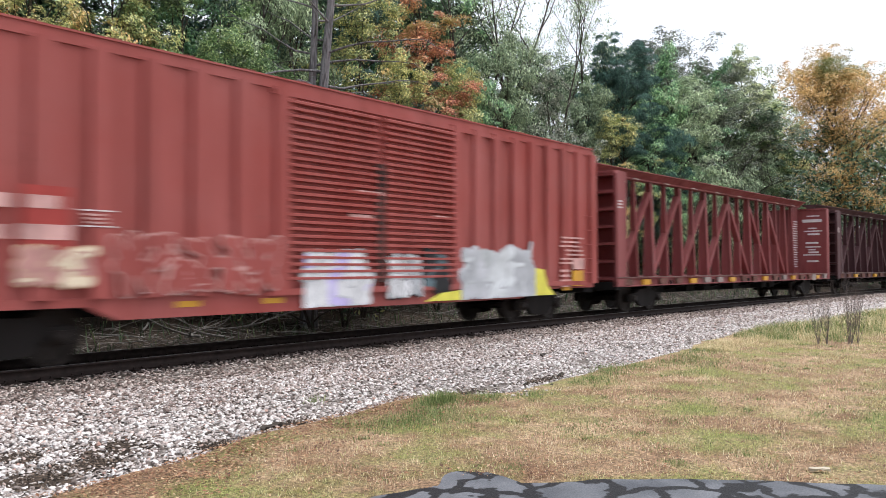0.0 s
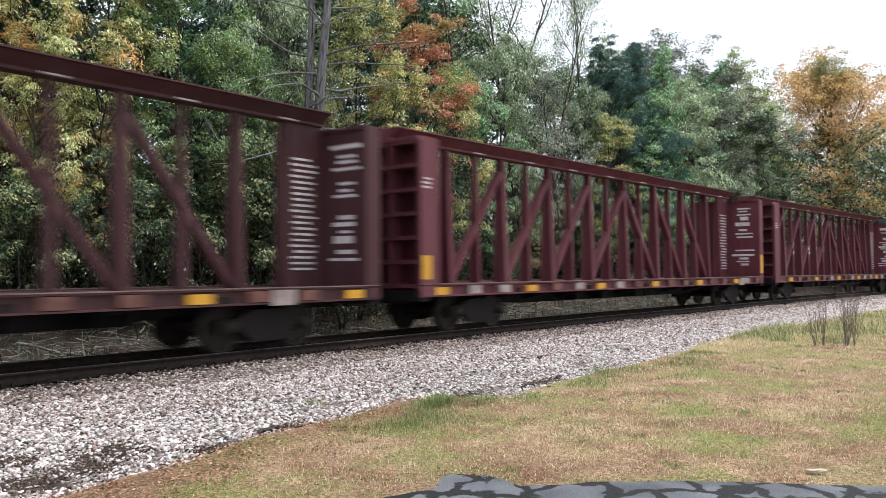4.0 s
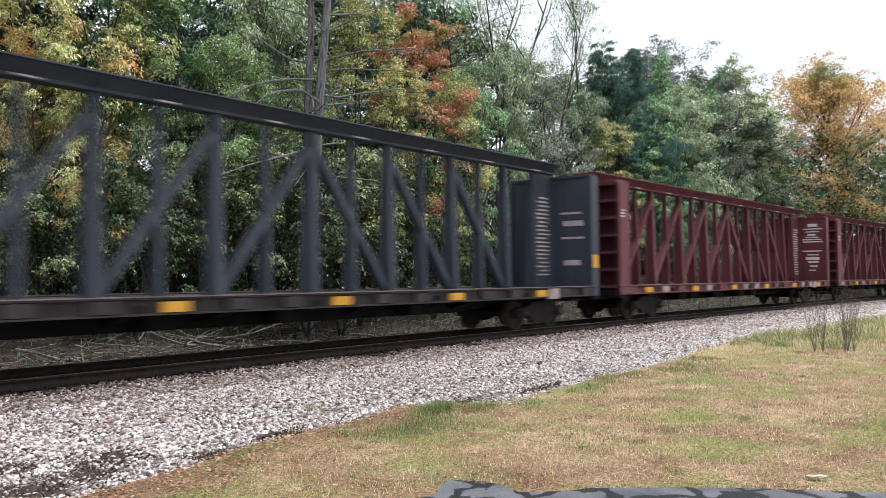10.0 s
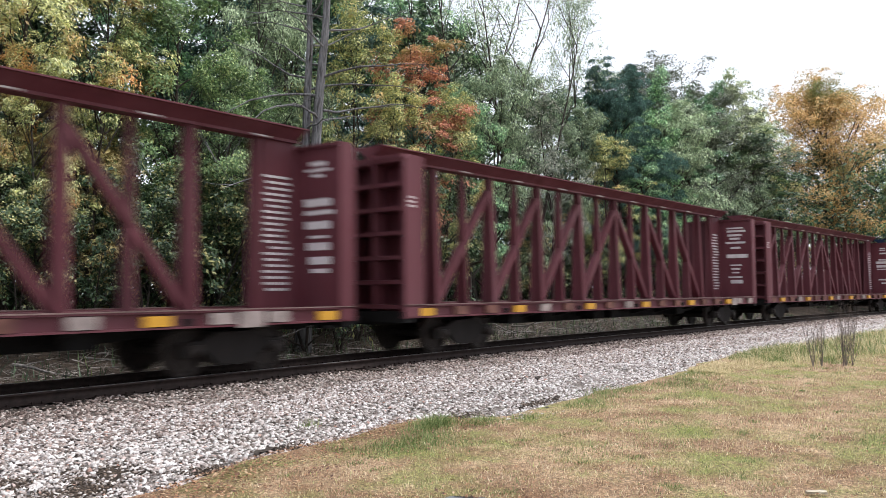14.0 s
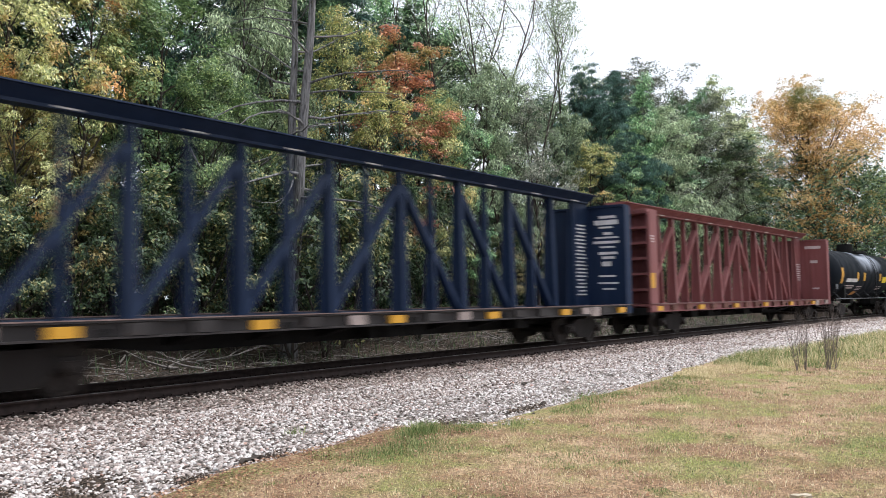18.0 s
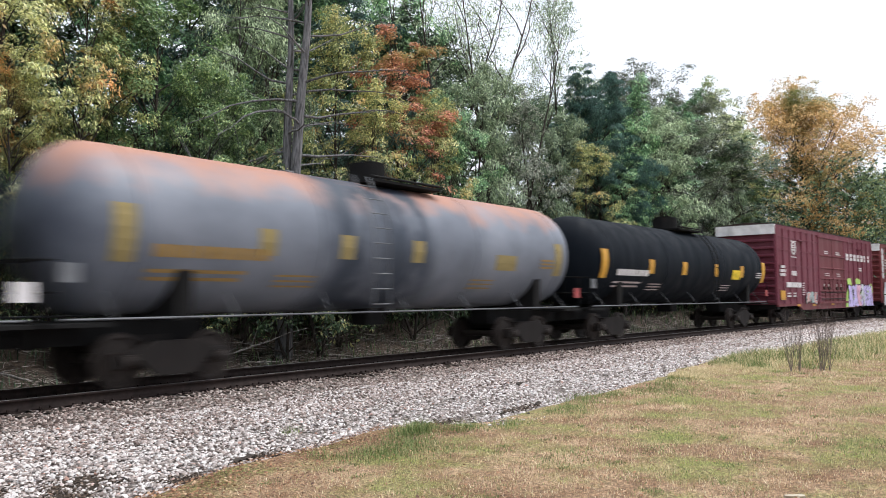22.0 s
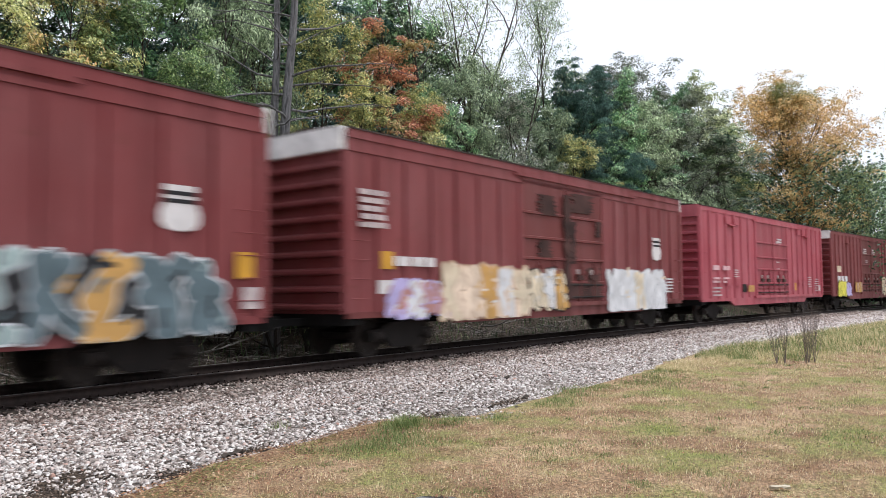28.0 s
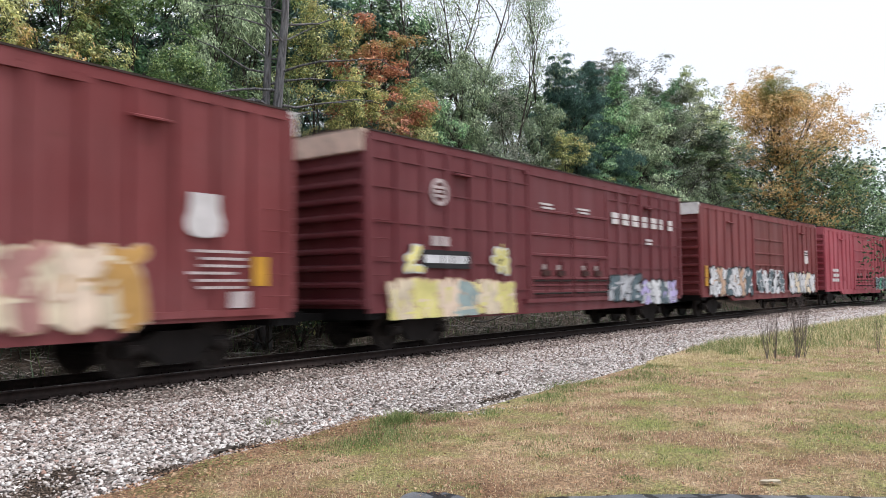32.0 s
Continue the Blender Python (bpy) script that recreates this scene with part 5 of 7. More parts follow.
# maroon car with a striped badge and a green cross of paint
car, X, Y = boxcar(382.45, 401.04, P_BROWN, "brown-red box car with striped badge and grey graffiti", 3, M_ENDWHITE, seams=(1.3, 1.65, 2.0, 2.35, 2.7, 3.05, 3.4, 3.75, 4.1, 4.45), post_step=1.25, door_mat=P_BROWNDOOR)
for i in range(4):
    part("badge_bar", boxes((-X + 0.9, -X + 2.8 - 0.12 * i, Y - 0.004, Y + 0.02, 3.85 - i * 0.19, 3.95 - i * 0.19)), M_WHITE, car, "white stripe of a badge")
for i, x in enumerate((2.85, 3.75)):
    bm = bmesh.new()
    prism(bm, [(-X + x + a, 3.6 + c) for a, c in blob_shape(random.Random(i), 0.85, 0.6)], Y - 0.004, Y + 0.02)
    part("badge", bm, M_WHITE, car)
for i in range(5):
    bm = bmesh.new()
    prism(bm, [(-X + 0.35 + a, 4.5 - i * 0.42 + c) for a, c in blob_shape(random.Random(40 + i), 0.5, 0.4)], Y - 0.004, Y + 0.02)
    part("graffiti_fill", bm, G_WHITE, car)
for dx, dz, w, h in ((0, 0, 0.8, 0.6), (0.1, -0.62, 0.65, 0.85), (0.12, 0.38, 0.5, 0.5), (0.5, 0.12, 0.7, 0.5), (-0.3, 0.2, 0.5, 0.6)):
    bm = bmesh.new()
    prism(bm, [(-X + 8.15 + dx + a, 3.85 + dz + c) for a, c in blob_shape(random.Random(int(w * 100)), w, h)], -1.6, -1.5)
    part("graffiti_fill", bm, G_LIME, car, "bright green daub of spray paint")
graffiti(car, -X + 0.3, -X + 6.6, 0.76, 2.25, Y, [G_PALEGREY, G_SILVER, G_PALEGREY], G_PALEGREY, 7, 12, line=G_SILVER, hollow=1.2)
graffiti(car, -X + 12.3, -X + 15.2, 1.1, 1.95, Y, [G_SILVER, P_BROWN], G_SILVER, 4, 13)
for x in (2.6, 3.9):
    sheet("graffiti_fill", car, -X + x, -X + x + 0.75, 2.05, 2.45, Y - 0.012, G_TEAL)
for x in (0.6, 5.0, 8.0, 10.6, 13.5, 16.5):
    sheet("reflector", car, -X + x, -X + x + 0.6, 0.92, 1.05, -1.53, M_YELLOW)

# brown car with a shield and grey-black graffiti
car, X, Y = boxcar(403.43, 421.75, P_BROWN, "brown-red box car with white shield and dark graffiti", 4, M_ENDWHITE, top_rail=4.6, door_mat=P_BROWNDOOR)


def shield(car, x, z, w, h, y, stripes=True):
    bm = bmesh.new()
    prism(bm, [(x - w * 0.43, z), (x + w * 0.43, z), (x + w * 0.45, z - h * 0.4), (x + w * 0.55, z - h * 0.58), (x + w * 0.54, z - h * 0.8), (x + w * 0.4, z - h * 0.94), (x, z - h), (x - w * 0.4, z - h * 0.94), (x - w * 0.54, z - h * 0.8), (x - w * 0.55, z - h * 0.58), (x - w * 0.45, z - h * 0.4)], y - 0.004, y + 0.02)
    part("badge", bm, M_WHITE, car, "white shield badge")
    if stripes:
        for i in range(2):
            sheet("badge_bar", car, x - w * 0.44, x + w * 0.44, z - 0.22 * h - i * 0.17 * h, z - 0.13 * h - i * 0.17 * h, y - 0.004, G_BLACK)


shield(car, -X + 16.35, 3.35, 0.72, 0.8, Y)
graffiti(car, -X + 11.0, -X + 17.3, 0.85, 2.1, Y, [G_TEAL, G_TEAL, G_TEALPALE, G_TEAL, G_OCHRE], G_BLACK, 7, 45, line=G_PALEGREY, hollow=1.1)
graffiti(car, -X + 1.5, -X + 6.5, 1.0, 1.9, Y, [G_SILVER, G_TEAL], G_BLACK, 6, 16)
sheet("reflector", car, -X + 17.55, -X + 17.95, 1.75, 2.25, Y, M_YELLOW)
sheet("data_plate", car, -X + 17.7, -X + 18.1, 1.2, 1.6, Y, M_FADED)
sheet("reflector", car, -X + 11.5, -X + 12.0, 1.35, 1.6, -1.57, M_YELLOW)

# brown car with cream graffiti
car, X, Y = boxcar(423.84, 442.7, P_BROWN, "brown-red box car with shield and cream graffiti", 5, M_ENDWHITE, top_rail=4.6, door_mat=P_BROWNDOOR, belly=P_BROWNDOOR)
shield(car, -X + 16.3, 3.4, 0.72, 0.85, Y)
graffiti(car, -X + 1.2, -X + 3.4, 0.95, 1.7, Y, [G_LILAC, G_WHITE, G_ROSE], G_ROSE, 3, 17, line=G_LILAC)
graffiti(car, -X + 3.2, -X + 7.2, 0.76, 2.15, Y, [G_CREAM, G_PALECREAM, G_OCHRE, G_WHITE], G_PALECREAM, 5, 18, line=G_TAN)
graffiti(car, -X + 7.2, -X + 9.4, 0.95, 2.1, -1.6, [G_CREAM, G_WHITE, G_OCHRE], G_CREAM, 3, 19)
stain(car, -X + 9.5, 1.2, 4.4, 0.45, -1.6, M_GRIME)
for x, z0, z1, w in ((8.4, 3.7, 4.3, 1.1), (10.5, 3.9, 4.5, 1.6), (11.2, 1.2, 2.2, 0.9), (9.9, 2.3, 3.6, 0.35), (10.2, 1.2, 1.7, 1.4), (8.2, 2.45, 2.95, 0.8), (11.6, 3.2, 3.7, 0.4)):
    stain(car, -X + x, z0, z1, w, -1.575, M_GRIME, 3)
graffiti(car, -X + 12.15, -X + 17.0, 0.74, 2.15, Y, [G_WHITE, G_WHITE, G_CREAM], G_WHITE, 5, 20, line=G_PALEGREY, hollow=1.15)
bars(car, -X + 0.4, 3.75, 0.9, 5, 0.12, 0.06, Y, M_FADED, 6)
bars(car, -X + 1.3, 2.3, 1.7, 1, 0.22, 0.1, Y, M_WHITE, 6, ragged=0)
bars(car, -X + 1.0, 1.75, 2.2, 1, 0.3, 0.1, Y, M_WHITE, 6, ragged=0)
sheet("reflector", car, -X + 1.1, -X + 1.5, 2.0, 2.4, Y, M_YELLOW)
bars(car, -X + 17.2, 1.9, 0.6, 5, 0.06, 0.06, Y, M_WHITE, 6)

# sun-bleached crimson car
M_PINKFADE = plain("pinkish_faded_stencil", (0.62, 0.40, 0.42), 0.7, 0, 0.3, 3)
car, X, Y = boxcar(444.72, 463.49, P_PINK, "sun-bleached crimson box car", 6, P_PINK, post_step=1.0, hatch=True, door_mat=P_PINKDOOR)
for x in (1.3, 2.5):
    bars(car, -X + x, 2.5, 0.8, 1, 0.2, 0.2, Y, M_PINKFADE, 3, ragged=0.1)
    bars(car, -X + x, 1.98, 0.8, 2, 0.09, 0.06, Y, M_PINKFADE, 4, ragged=0.1)
bars(car, -X + 1.1, 1.55, 1.3, 3, 0.07, 0.09, Y, M_FADED, 3)
bars(car, -X + 3.9, 2.35, 0.5, 4, 0.05, 0.05, Y, M_FADED, 3)
bars(car, -X + 10.0, 4.05, 0.95, 3, 0.08, 0.05, -1.565, M_WHITE, 3)
bars(car, -X + 10.0, 2.85, 0.5, 2, 0.06, 0.3, -1.565, M_FADED, 3)
bars(car, -X + 15.6, 2.1, 0.7, 5, 0.05, 0.08, Y, M_FADED, 3)
bars(car, -X + 17.0, 2.0, 0.7, 6, 0.05, 0.08, Y, M_FADED, 3)
sheet("vent", car, -X + 4.9, -X + 5.45, 1.3, 1.68, Y, M_DARK)
sheet("reflector", car, -X + 5.7, -X + 6.5, 1.32, 1.62, Y, plain("worn_yellow_patch", (0.50, 0.27, 0.09), 0.6))
sheet("reflector", car, -X + 13.05, -X + 13.3, 1.35, 1.75, Y, M_YELLOW)
sheet("data_plate", car, -X + 17.7, -X + 18.1, 1.3, 1.62, Y, M_FADED)

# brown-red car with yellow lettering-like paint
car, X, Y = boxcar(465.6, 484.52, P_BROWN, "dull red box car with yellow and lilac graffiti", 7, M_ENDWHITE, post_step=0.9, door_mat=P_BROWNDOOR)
graffiti(car, -X + 1.0, -X + 2.9, 0.95, 1.85, Y, [G_YELLOW, G_YELLOW], G_YELLOW, 3, 22, line=G_BLACK, hollow=1.22)
graffiti(car, -X + 2.8, -X + 4.0, 0.98, 1.78, Y - 0.012, [G_LILAC, G_LILAC], G_LILAC, 2, 23, line=G_BLACK, hollow=1.22)
for x in (1.15, 1.95, 2.75):
    sheet("graffiti_fill", car, -X + x, -X + x + 0.55, 1.85, 2.2, Y, G_WHITE)
sheet("graffiti_fill", car, -X + 1.1, -X + 1.9, 2.45, 2.85, Y, G_CREAM)
G_OLDGOLD = plain("old_gold_spray", (0.45, 0.27, 0.08), 0.7, 0, 0.35, 4)
graffiti(car, -X + 5.0, -X + 6.7, 1.15, 1.8, Y, [G_OLDGOLD, G_TAN], G_OLDGOLD, 4, 24, line=P_BROWN, hollow=1.1)
graffiti(car, -X + 12.3, -X + 15.6, 0.95, 2.15, Y, [G_CREAM, G_ROSE, G_PALECREAM, G_OCHRE], G_CREAM, 4, 25, line=G_TAN, hollow=1.15)
shield(car, -X + 16.75, 3.2, 0.7, 0.8, Y, False)
bars(car, -X + 16.4, 2.2, 1.3, 6, 0.05, 0.08, Y, M_FADED, 3)
sheet("reflector", car, -X + 17.85, -X + 18.2, 1.55, 2.1, Y, M_YELLOW)
sheet("data_plate", car, -X + 17.3, -X + 17.75, 1.15, 1.45, Y, M_FADED)
for x in (7.4, 9.8):
    bars(car, -X + x, 4.15, 0.95, 3, 0.07, 0.06, -1.56, M_WHITE, 3)
    bars(car, -X + x + 0.4, 3.35, 0.8, 2, 0.06, 0.05, -1.56, M_FADED, 3)

# deep maroon car with badge and yellow-green graffiti
car, X, Y = boxcar(486.63, 505.42, P_BOXC, "deep maroon box car with ring badge and green graffiti", 8, M_ENDCREAM, seams=(1.4, 2.1, 3.0, 3.8, 4.45))
ring(car, -X + 2.65, 3.85, 0.34, Y, M_FADED)
bars(car, -X + 2.3, 2.75, 0.7, 1, 0.24, 0.1, Y, M_FADED, 2, ragged=0)
block_letters(car, -X + 12.35, 3.62, 5.9, 0.4, 7, Y, M_WHITE)
bars(car, -X + 15.2, 3.2, 0.6, 2, 0.08, 0.05, Y, M_WHITE, 3)
graffiti(car, -X + 0.7, -X + 6.0, 0.76, 1.6, Y, [G_CREAM, G_YELLOWPALE, G_PALECREAM, G_TEALPALE], G_YELLOWPALE, 6, 28, line=G_TAN, hollow=1.15)
graffiti(car, -X + 1.2, -X + 1.9, 1.9, 2.5, Y, [G_YELLOWPALE], G_BLACK, 1, 48, backing=False)
graffiti(car, -X + 4.9, -X + 5.7, 1.9, 2.5, Y, [G_YELLOWPALE], G_BLACK, 1, 49, backing=False)
sheet("graffiti_fill", car, -X + 1.9, -X + 3.9, 1.95, 2.4, Y - 0.016, G_BLACK)
bars(car, -X + 2.0, 2.28, 1.8, 1, 0.2, 0.1, Y - 0.022, G_WHITE, 2, ragged=0)
graffiti(car, -X + 11.9, -X + 14.6, 1.0, 1.8, Y, [G_TEAL, G_SILVER], G_SILVER, 3, 29)
graffiti(car, -X + 14.6, -X + 18.0, 0.8, 1.6, Y, [G_LILAC, G_WHITE, G_TEAL], G_PALEGREY, 4, 50)
for x in (7.5, 9.8):
    bars(car, -X + x, 3.98, 0.9, 2, 0.06, 0.05, -1.56, M_WHITE, 3)

car, X, Y = boxcar(507.64, 526.39, P_BROWN, "brown-red box car with white and dark graffiti", 9, M_ENDWHITE, door_mat=P_BROWNDOOR)
graffiti(car, -X + 0.8, -X + 6.4, 1.0, 2.2, Y, [G_WHITE, G_TAN, G_TEAL], G_WHITE, 6, 31)
graffiti(car, -X + 7.2, -X + 11.6, 1.1, 2.1, -1.6, [G_TEAL, G_WHITE], G_BLACK, 5, 32)
graffiti(car, -X + 12.6, -X + 17.8, 1.0, 2.0, Y, [G_WHITE, G_CREAM], G_SILVER, 5, 33)
shield(car, -X + 16.3, 3.4, 0.7, 0.8, Y)
sheet("reflector", car, -X + 0.4, -X + 0.7, 1.4, 2.3, Y, M_YELLOW)
car, X, Y = boxcar(528.3, 547.1, P_PINK, "sun-bleached crimson box car with teal graffiti", 10, P_PINK, hatch=True)
graffiti(car, -X + 12.6, -X + 17.8, 1.0, 1.8, Y, [G_TEAL, plain("sea_green_spray", (0.05, 0.35, 0.22), 0.7)], G_BLACK, 5, 35)
bars(car, -X + 1.2, 2.4, 1.8, 3, 0.2, 0.12, Y, M_WHITE, 3)


# ---- tank cars ----
def tankcar(front, rear, mat, label, seed, patches, sign, words, top_x, ladder_x, text=None):
    L = rear - front
    X = L / 2
    R, CZ = 1.5, 2.72
    car = start_car("tank_car", front, L, label)
    xe = X - 0.12
    prof = [(-xe, 0.05), (-xe + 0.06, 0.55), (-xe + 0.2, 0.95), (-xe + 0.42, 1.28), (-xe + 0.7, 1.46), (-xe + 0.95, R)]
    prof = prof + [(-x, r) for x, r in prof[::-1]]
    k = 56

    def shell(pr, a0=0.0, a1=math.tau, grow_=0.0):
        bm = bmesh.new()
        full = a1 - a0 > 6.2
        nn = k if full else 24
        rings = [[bm.verts.new((x, (r + grow_) * math.sin(a0 + (a1 - a0) * j / nn), CZ + (r + grow_) * math.cos(a0 + (a1 - a0) * j / nn))) for j in range(nn if full else nn + 1)] for x, r in pr]
        for a, c in zip(rings, rings[1:]):
            for j in range(nn):
                bm.faces.new((a[j], a[(j + 1) % len(a)], c[(j + 1) % len(c)], c[j]))
        if full:
            bm.faces.new(rings[0])
            bm.faces.new(rings[-1][::-1])
        for f_ in bm.faces:
            f_.smooth = True
        return bm

    part("tank", shell(prof), mat, car)
    for x in (-xe + 1.3, -X * 0.33, X * 0.33, xe - 1.3):
        part("weld_band", shell([(x - 0.03, R), (x + 0.03, R)], 0, math.tau, 0.008), mat, car)
    # stub sills, saddles, walkways and rails at the ends
    for way in (-1, 1):
        part("stub_sill", boxes((min(way * X, way * (X - 3.4)), max(way * X, way * (X - 3.4)), -0.33, 0.33, 0.72, 1.12)), M_BLACK, car)
        x = way * (X - 2.35)
        bm = bmesh.new()
        prism_x(bm, [(-1.3, 1.12), (1.3, 1.12), (1.32, 2.0), (1.0, 1.6), (0.5, 1.3), (-0.5, 1.3), (-1.0, 1.6), (-1.32, 2.0)], x - 0.16, x + 0.16)
        part("saddle", bm, M_BLACK, car)
        part("end_platform", boxes((min(way * X, way * (X - 1.0)), max(way * X, way * (X - 1.0)), -1.45, 1.45, 1.06, 1.12)), M_BLACK, car)
        bm = bmesh.new()
        for y in (-1.42, -0.5, 0.5, 1.42):
            rod(bm, (way * (X - 0.08), y, 1.1), (way * (X - 0.08), y, 2.1), 0.017)
        for z in (1.6, 2.1):
            rod(bm, (way * (X - 0.08), -1.42, z), (way * (X - 0.08), 1.42, z), 0.017)
        part("end_rail", bm, M_BLACK, car)
    for sy in (-1, 1):
        bm = bmesh.new()
        rod(bm, (-X + 0.2, sy * 1.42, 1.18), (X - 0.2, sy * 1.42, 1.18), 0.02, sides=8)
        for i in range(7):
            x = -X + 1 + i * (L - 2) / 6
            rod(bm, (x, sy * 1.42, 1.18), (x, sy * 1.05, 1.62), 0.012)
        part("handrail", bm, M_DULLRAIL, car)
    # top works: platform, housing, ladder
    cx = top_x
    part("platform", boxes((cx - 0.8, cx + 1.75, -0.95, 0.95, CZ + R - 0.06, CZ + R + 0.0)), M_BLACK, car)
    bm = bmesh.new()
    rod(bm, (cx, 0, CZ + R - 0.1), (cx, 0, CZ + R + 0.5), 0.52, 0.5, 20)
    box(bm, cx - 0.3, cx + 0.3, -0.3, 0.3, CZ + R + 0.48, CZ + R + 0.55)
    part("valve_housing", bm, M_BLACK, car)
    bm = bmesh.new()
    for x in (-0.8, 1.75):
        for y in (-0.95, 0.95):
            rod(bm, (cx + x, y, CZ + R - 0.05), (cx + x, y, CZ + R + 0.55), 0.018)
    for y in (-0.95, 0.95):
        rod(bm, (cx - 0.8, y, CZ + R + 0.05), (cx + 1.75, y, CZ + R + 0.05), 0.03)
    part("platform_rail", bm, M_BLACK, car)
    for sy in (-1, 1):
        bm = bmesh.new()
        for x in (ladder_x - 0.25, ladder_x + 0.25):
            pts = [(x, sy * 0.95, CZ + R)] + [(x, sy * (R + 0.14) * math.sin(a), CZ + (R + 0.14) * math.cos(a)) for a in np.linspace(0.75, 1.57, 6)] + [(x, sy * (R + 0.1), 1.2)]
            for p, q in zip(pts, pts[1:]):
                rod(bm, p, q, 0.02)
        for i in range(9):
            z = 1.35 + i * 0.33
            yy = (R + 0.14) * math.cos(math.asin(min(1, max(0, (z - CZ) / (R + 0.14))))) if z > CZ else R + 0.13
            rod(bm, (ladder_x - 0.25, sy * yy, z), (ladder_x + 0.25, sy * yy, z), 0.014)
        part("ladder", bm, M_DULLRAIL if seed == 2 else M_BLACK, car)
    part("outlet_valve", boxes((cx - 0.3, cx + 0.3, -0.3, 0.3, 0.85, CZ - R + 0.1)), M_BLACK, car)

    def decal(name, x0, x1, z0, z1, mt, lab=""):
        """A patch that lies on the tank's curve."""
        bm = bmesh.new()
        a0, a1 = math.asin((z0 - CZ) / R), math.asin((z1 - CZ) / R)
        nn = max(2, int(abs(a1 - a0) / 0.12))
        rr = R + 0.012
        rows = [[bm.verts.new((x, -rr * math.cos(a0 + (a1 - a0) * j / nn), CZ + rr * math.sin(a0 + (a1 - a0) * j / nn))) for x in (x0, x1)] for j in range(nn + 1)]
        for a, c in zip(rows, rows[1:]):
            bm.faces.new((a[0], a[1], c[1], c[0]))
        ret = bmesh.ops.extrude_face_region(bm, geom=list(bm.faces))
        for v_ in ret["geom"]:
            if isinstance(v_, bmesh.types.BMVert):
                v_.co.y += 0.02
        part(name, bm, mt, car, lab)

    ym = M_YELLOW if seed != 2 else M_OLD
    for i, x in enumerate(patches):
        tall = i in (0, len(patches) - 1)
        decal("reflector", x, x + 0.4, 2.1 if tall else 2.3, 3.04 if tall else 2.8, ym, "tall yellow reflective patch" if tall else "")
    tm = text or M_WHITE
    rng = random.Random(seed)
    x = words
    while x < words + 2.3:
        w = rng.uniform(0.14, 0.3)
        decal("lettering", x, x + w, 2.2, 2.41, tm)
        x += w + 0.04
    for z, w in ((2.0, 2.0), (1.87, 1.9)):
        decal("lettering", words - 0.05, words - 0.05 + w, z - 0.06, z, tm if seed == 2 else M_FADED)
    for z in (1.95, 1.85, 1.75):
        decal("lettering", words + 2.7, words + 3.7, z - 0.035, z, tm if seed == 2 else M_FADED)
        decal("lettering", sign - 0.9, sign + 0.1, z - 0.035, z, tm if seed == 2 else M_FADED)
        decal("lettering", patches[-1] - 0.75, patches[-1] - 0.1, z + 0.55, z + 0.6, tm if seed == 2 else M_WHITE)
    if seed == 1:
        decal("placard", words + 2.6, words + 3.45, 1.42, 1.64, plain("worn_orange_panel", (0.42, 0.19, 0.05), 0.6, 0, 0.3, 3), "worn orange panel")
    decal("warning_sign", sign, sign + 0.95, 2.2, 2.6, plain("yellow_sign", (0.75, 0.55, 0.03), 0.5) if seed != 2 else M_OLD, "yellow warning panel")
    sheet("placard", car, -X + 0.1, -X + 0.42, 1.75, 2.05, -1.46, M_DULLRAIL)
    sheet("placard", car, X - 0.42, X - 0.1, 1.45, 1.75, -1.46, M_WHITE if seed == 1 else plain("red_placard", (0.30, 0.06, 0.06), 0.6))
    for x in (-X + 2.35, X - 2.35):
        truck(car, x)
    coupler(car, -X + 0.1, -1, 0.75)
    coupler(car, X - 0.1, 1, 0.75)
    return car


M_OLD = plain("faded_ochre_patch", (0.27, 0.21, 0.09), 0.6, 0, 0.2)
M_OCHRE = plain("ochre_stencil", (0.30, 0.19, 0.07), 0.6, 0, 0.2)
P_TANK = paint("black_tank_paint", (0.007, 0.0098, 0.0142), 0.25, 0.05, 0.62, 0.0)
P_TANK.node_tree.nodes["Principled BSDF"].inputs["Specular IOR Level"].default_value = 0.06
def edge_of(n, l, value, noise_fac, amount, a, c):
    """A soft ragged edge across a coordinate."""
    k = n.new("ShaderNodeMath")
    k.operation = "MULTIPLY_ADD"
    l.new(noise_fac, k.inputs[0])
    k.inputs[1].default_value = amount
    l.new(value, k.inputs[2])
    r = n.new("ShaderNodeMapRange")
    l.new(k.outputs[0], r.inputs[0])
    r.inputs[1].default_value, r.inputs[2].default_value = a, c
    return r.outputs[0]


def both(n, l, a, c):
    k = n.new("ShaderNodeMath")
    k.operation = "MULTIPLY"
    l.new(a, k.inputs[0])
    l.new(c, k.inputs[1])
    return k.outputs[0]


m, n, l, b = material("grey_tank_paint_rusted_on_top", 0.5)
co = n.new("ShaderNodeTexCoord")
sep = n.new("ShaderNodeSeparateXYZ")
l.new(co.outputs["Object"], sep.inputs[0])
nz = noise_node(n, l, 1.1, 6)
hgt = n.new("ShaderNodeMath")
hgt.operation = "MULTIPLY_ADD"
l.new(nz, hgt.inputs[0])
hgt.inputs[1].default_value = 1.6
l.new(sep.outputs[2], hgt.inputs[2])
mr = n.new("ShaderNodeMapRange")
l.new(hgt.outputs[0], mr.inputs[0])
mr.inputs[1].default_value, mr.inputs[2].default_value, mr.inputs[3].default_value, mr.inputs[4].default_value = 4.15, 4.9, 0.0, 0.85
base = ramp(n, l, noise_node(n, l, 0.5, 5), [(0.3, (0.10, 0.112, 0.14)), (0.5, (0.165, 0.18, 0.215)), (0.72, (0.24, 0.255, 0.295))])
grey = mixed(n, l, mr.outputs[0], base, (0.42, 0.20, 0.13))
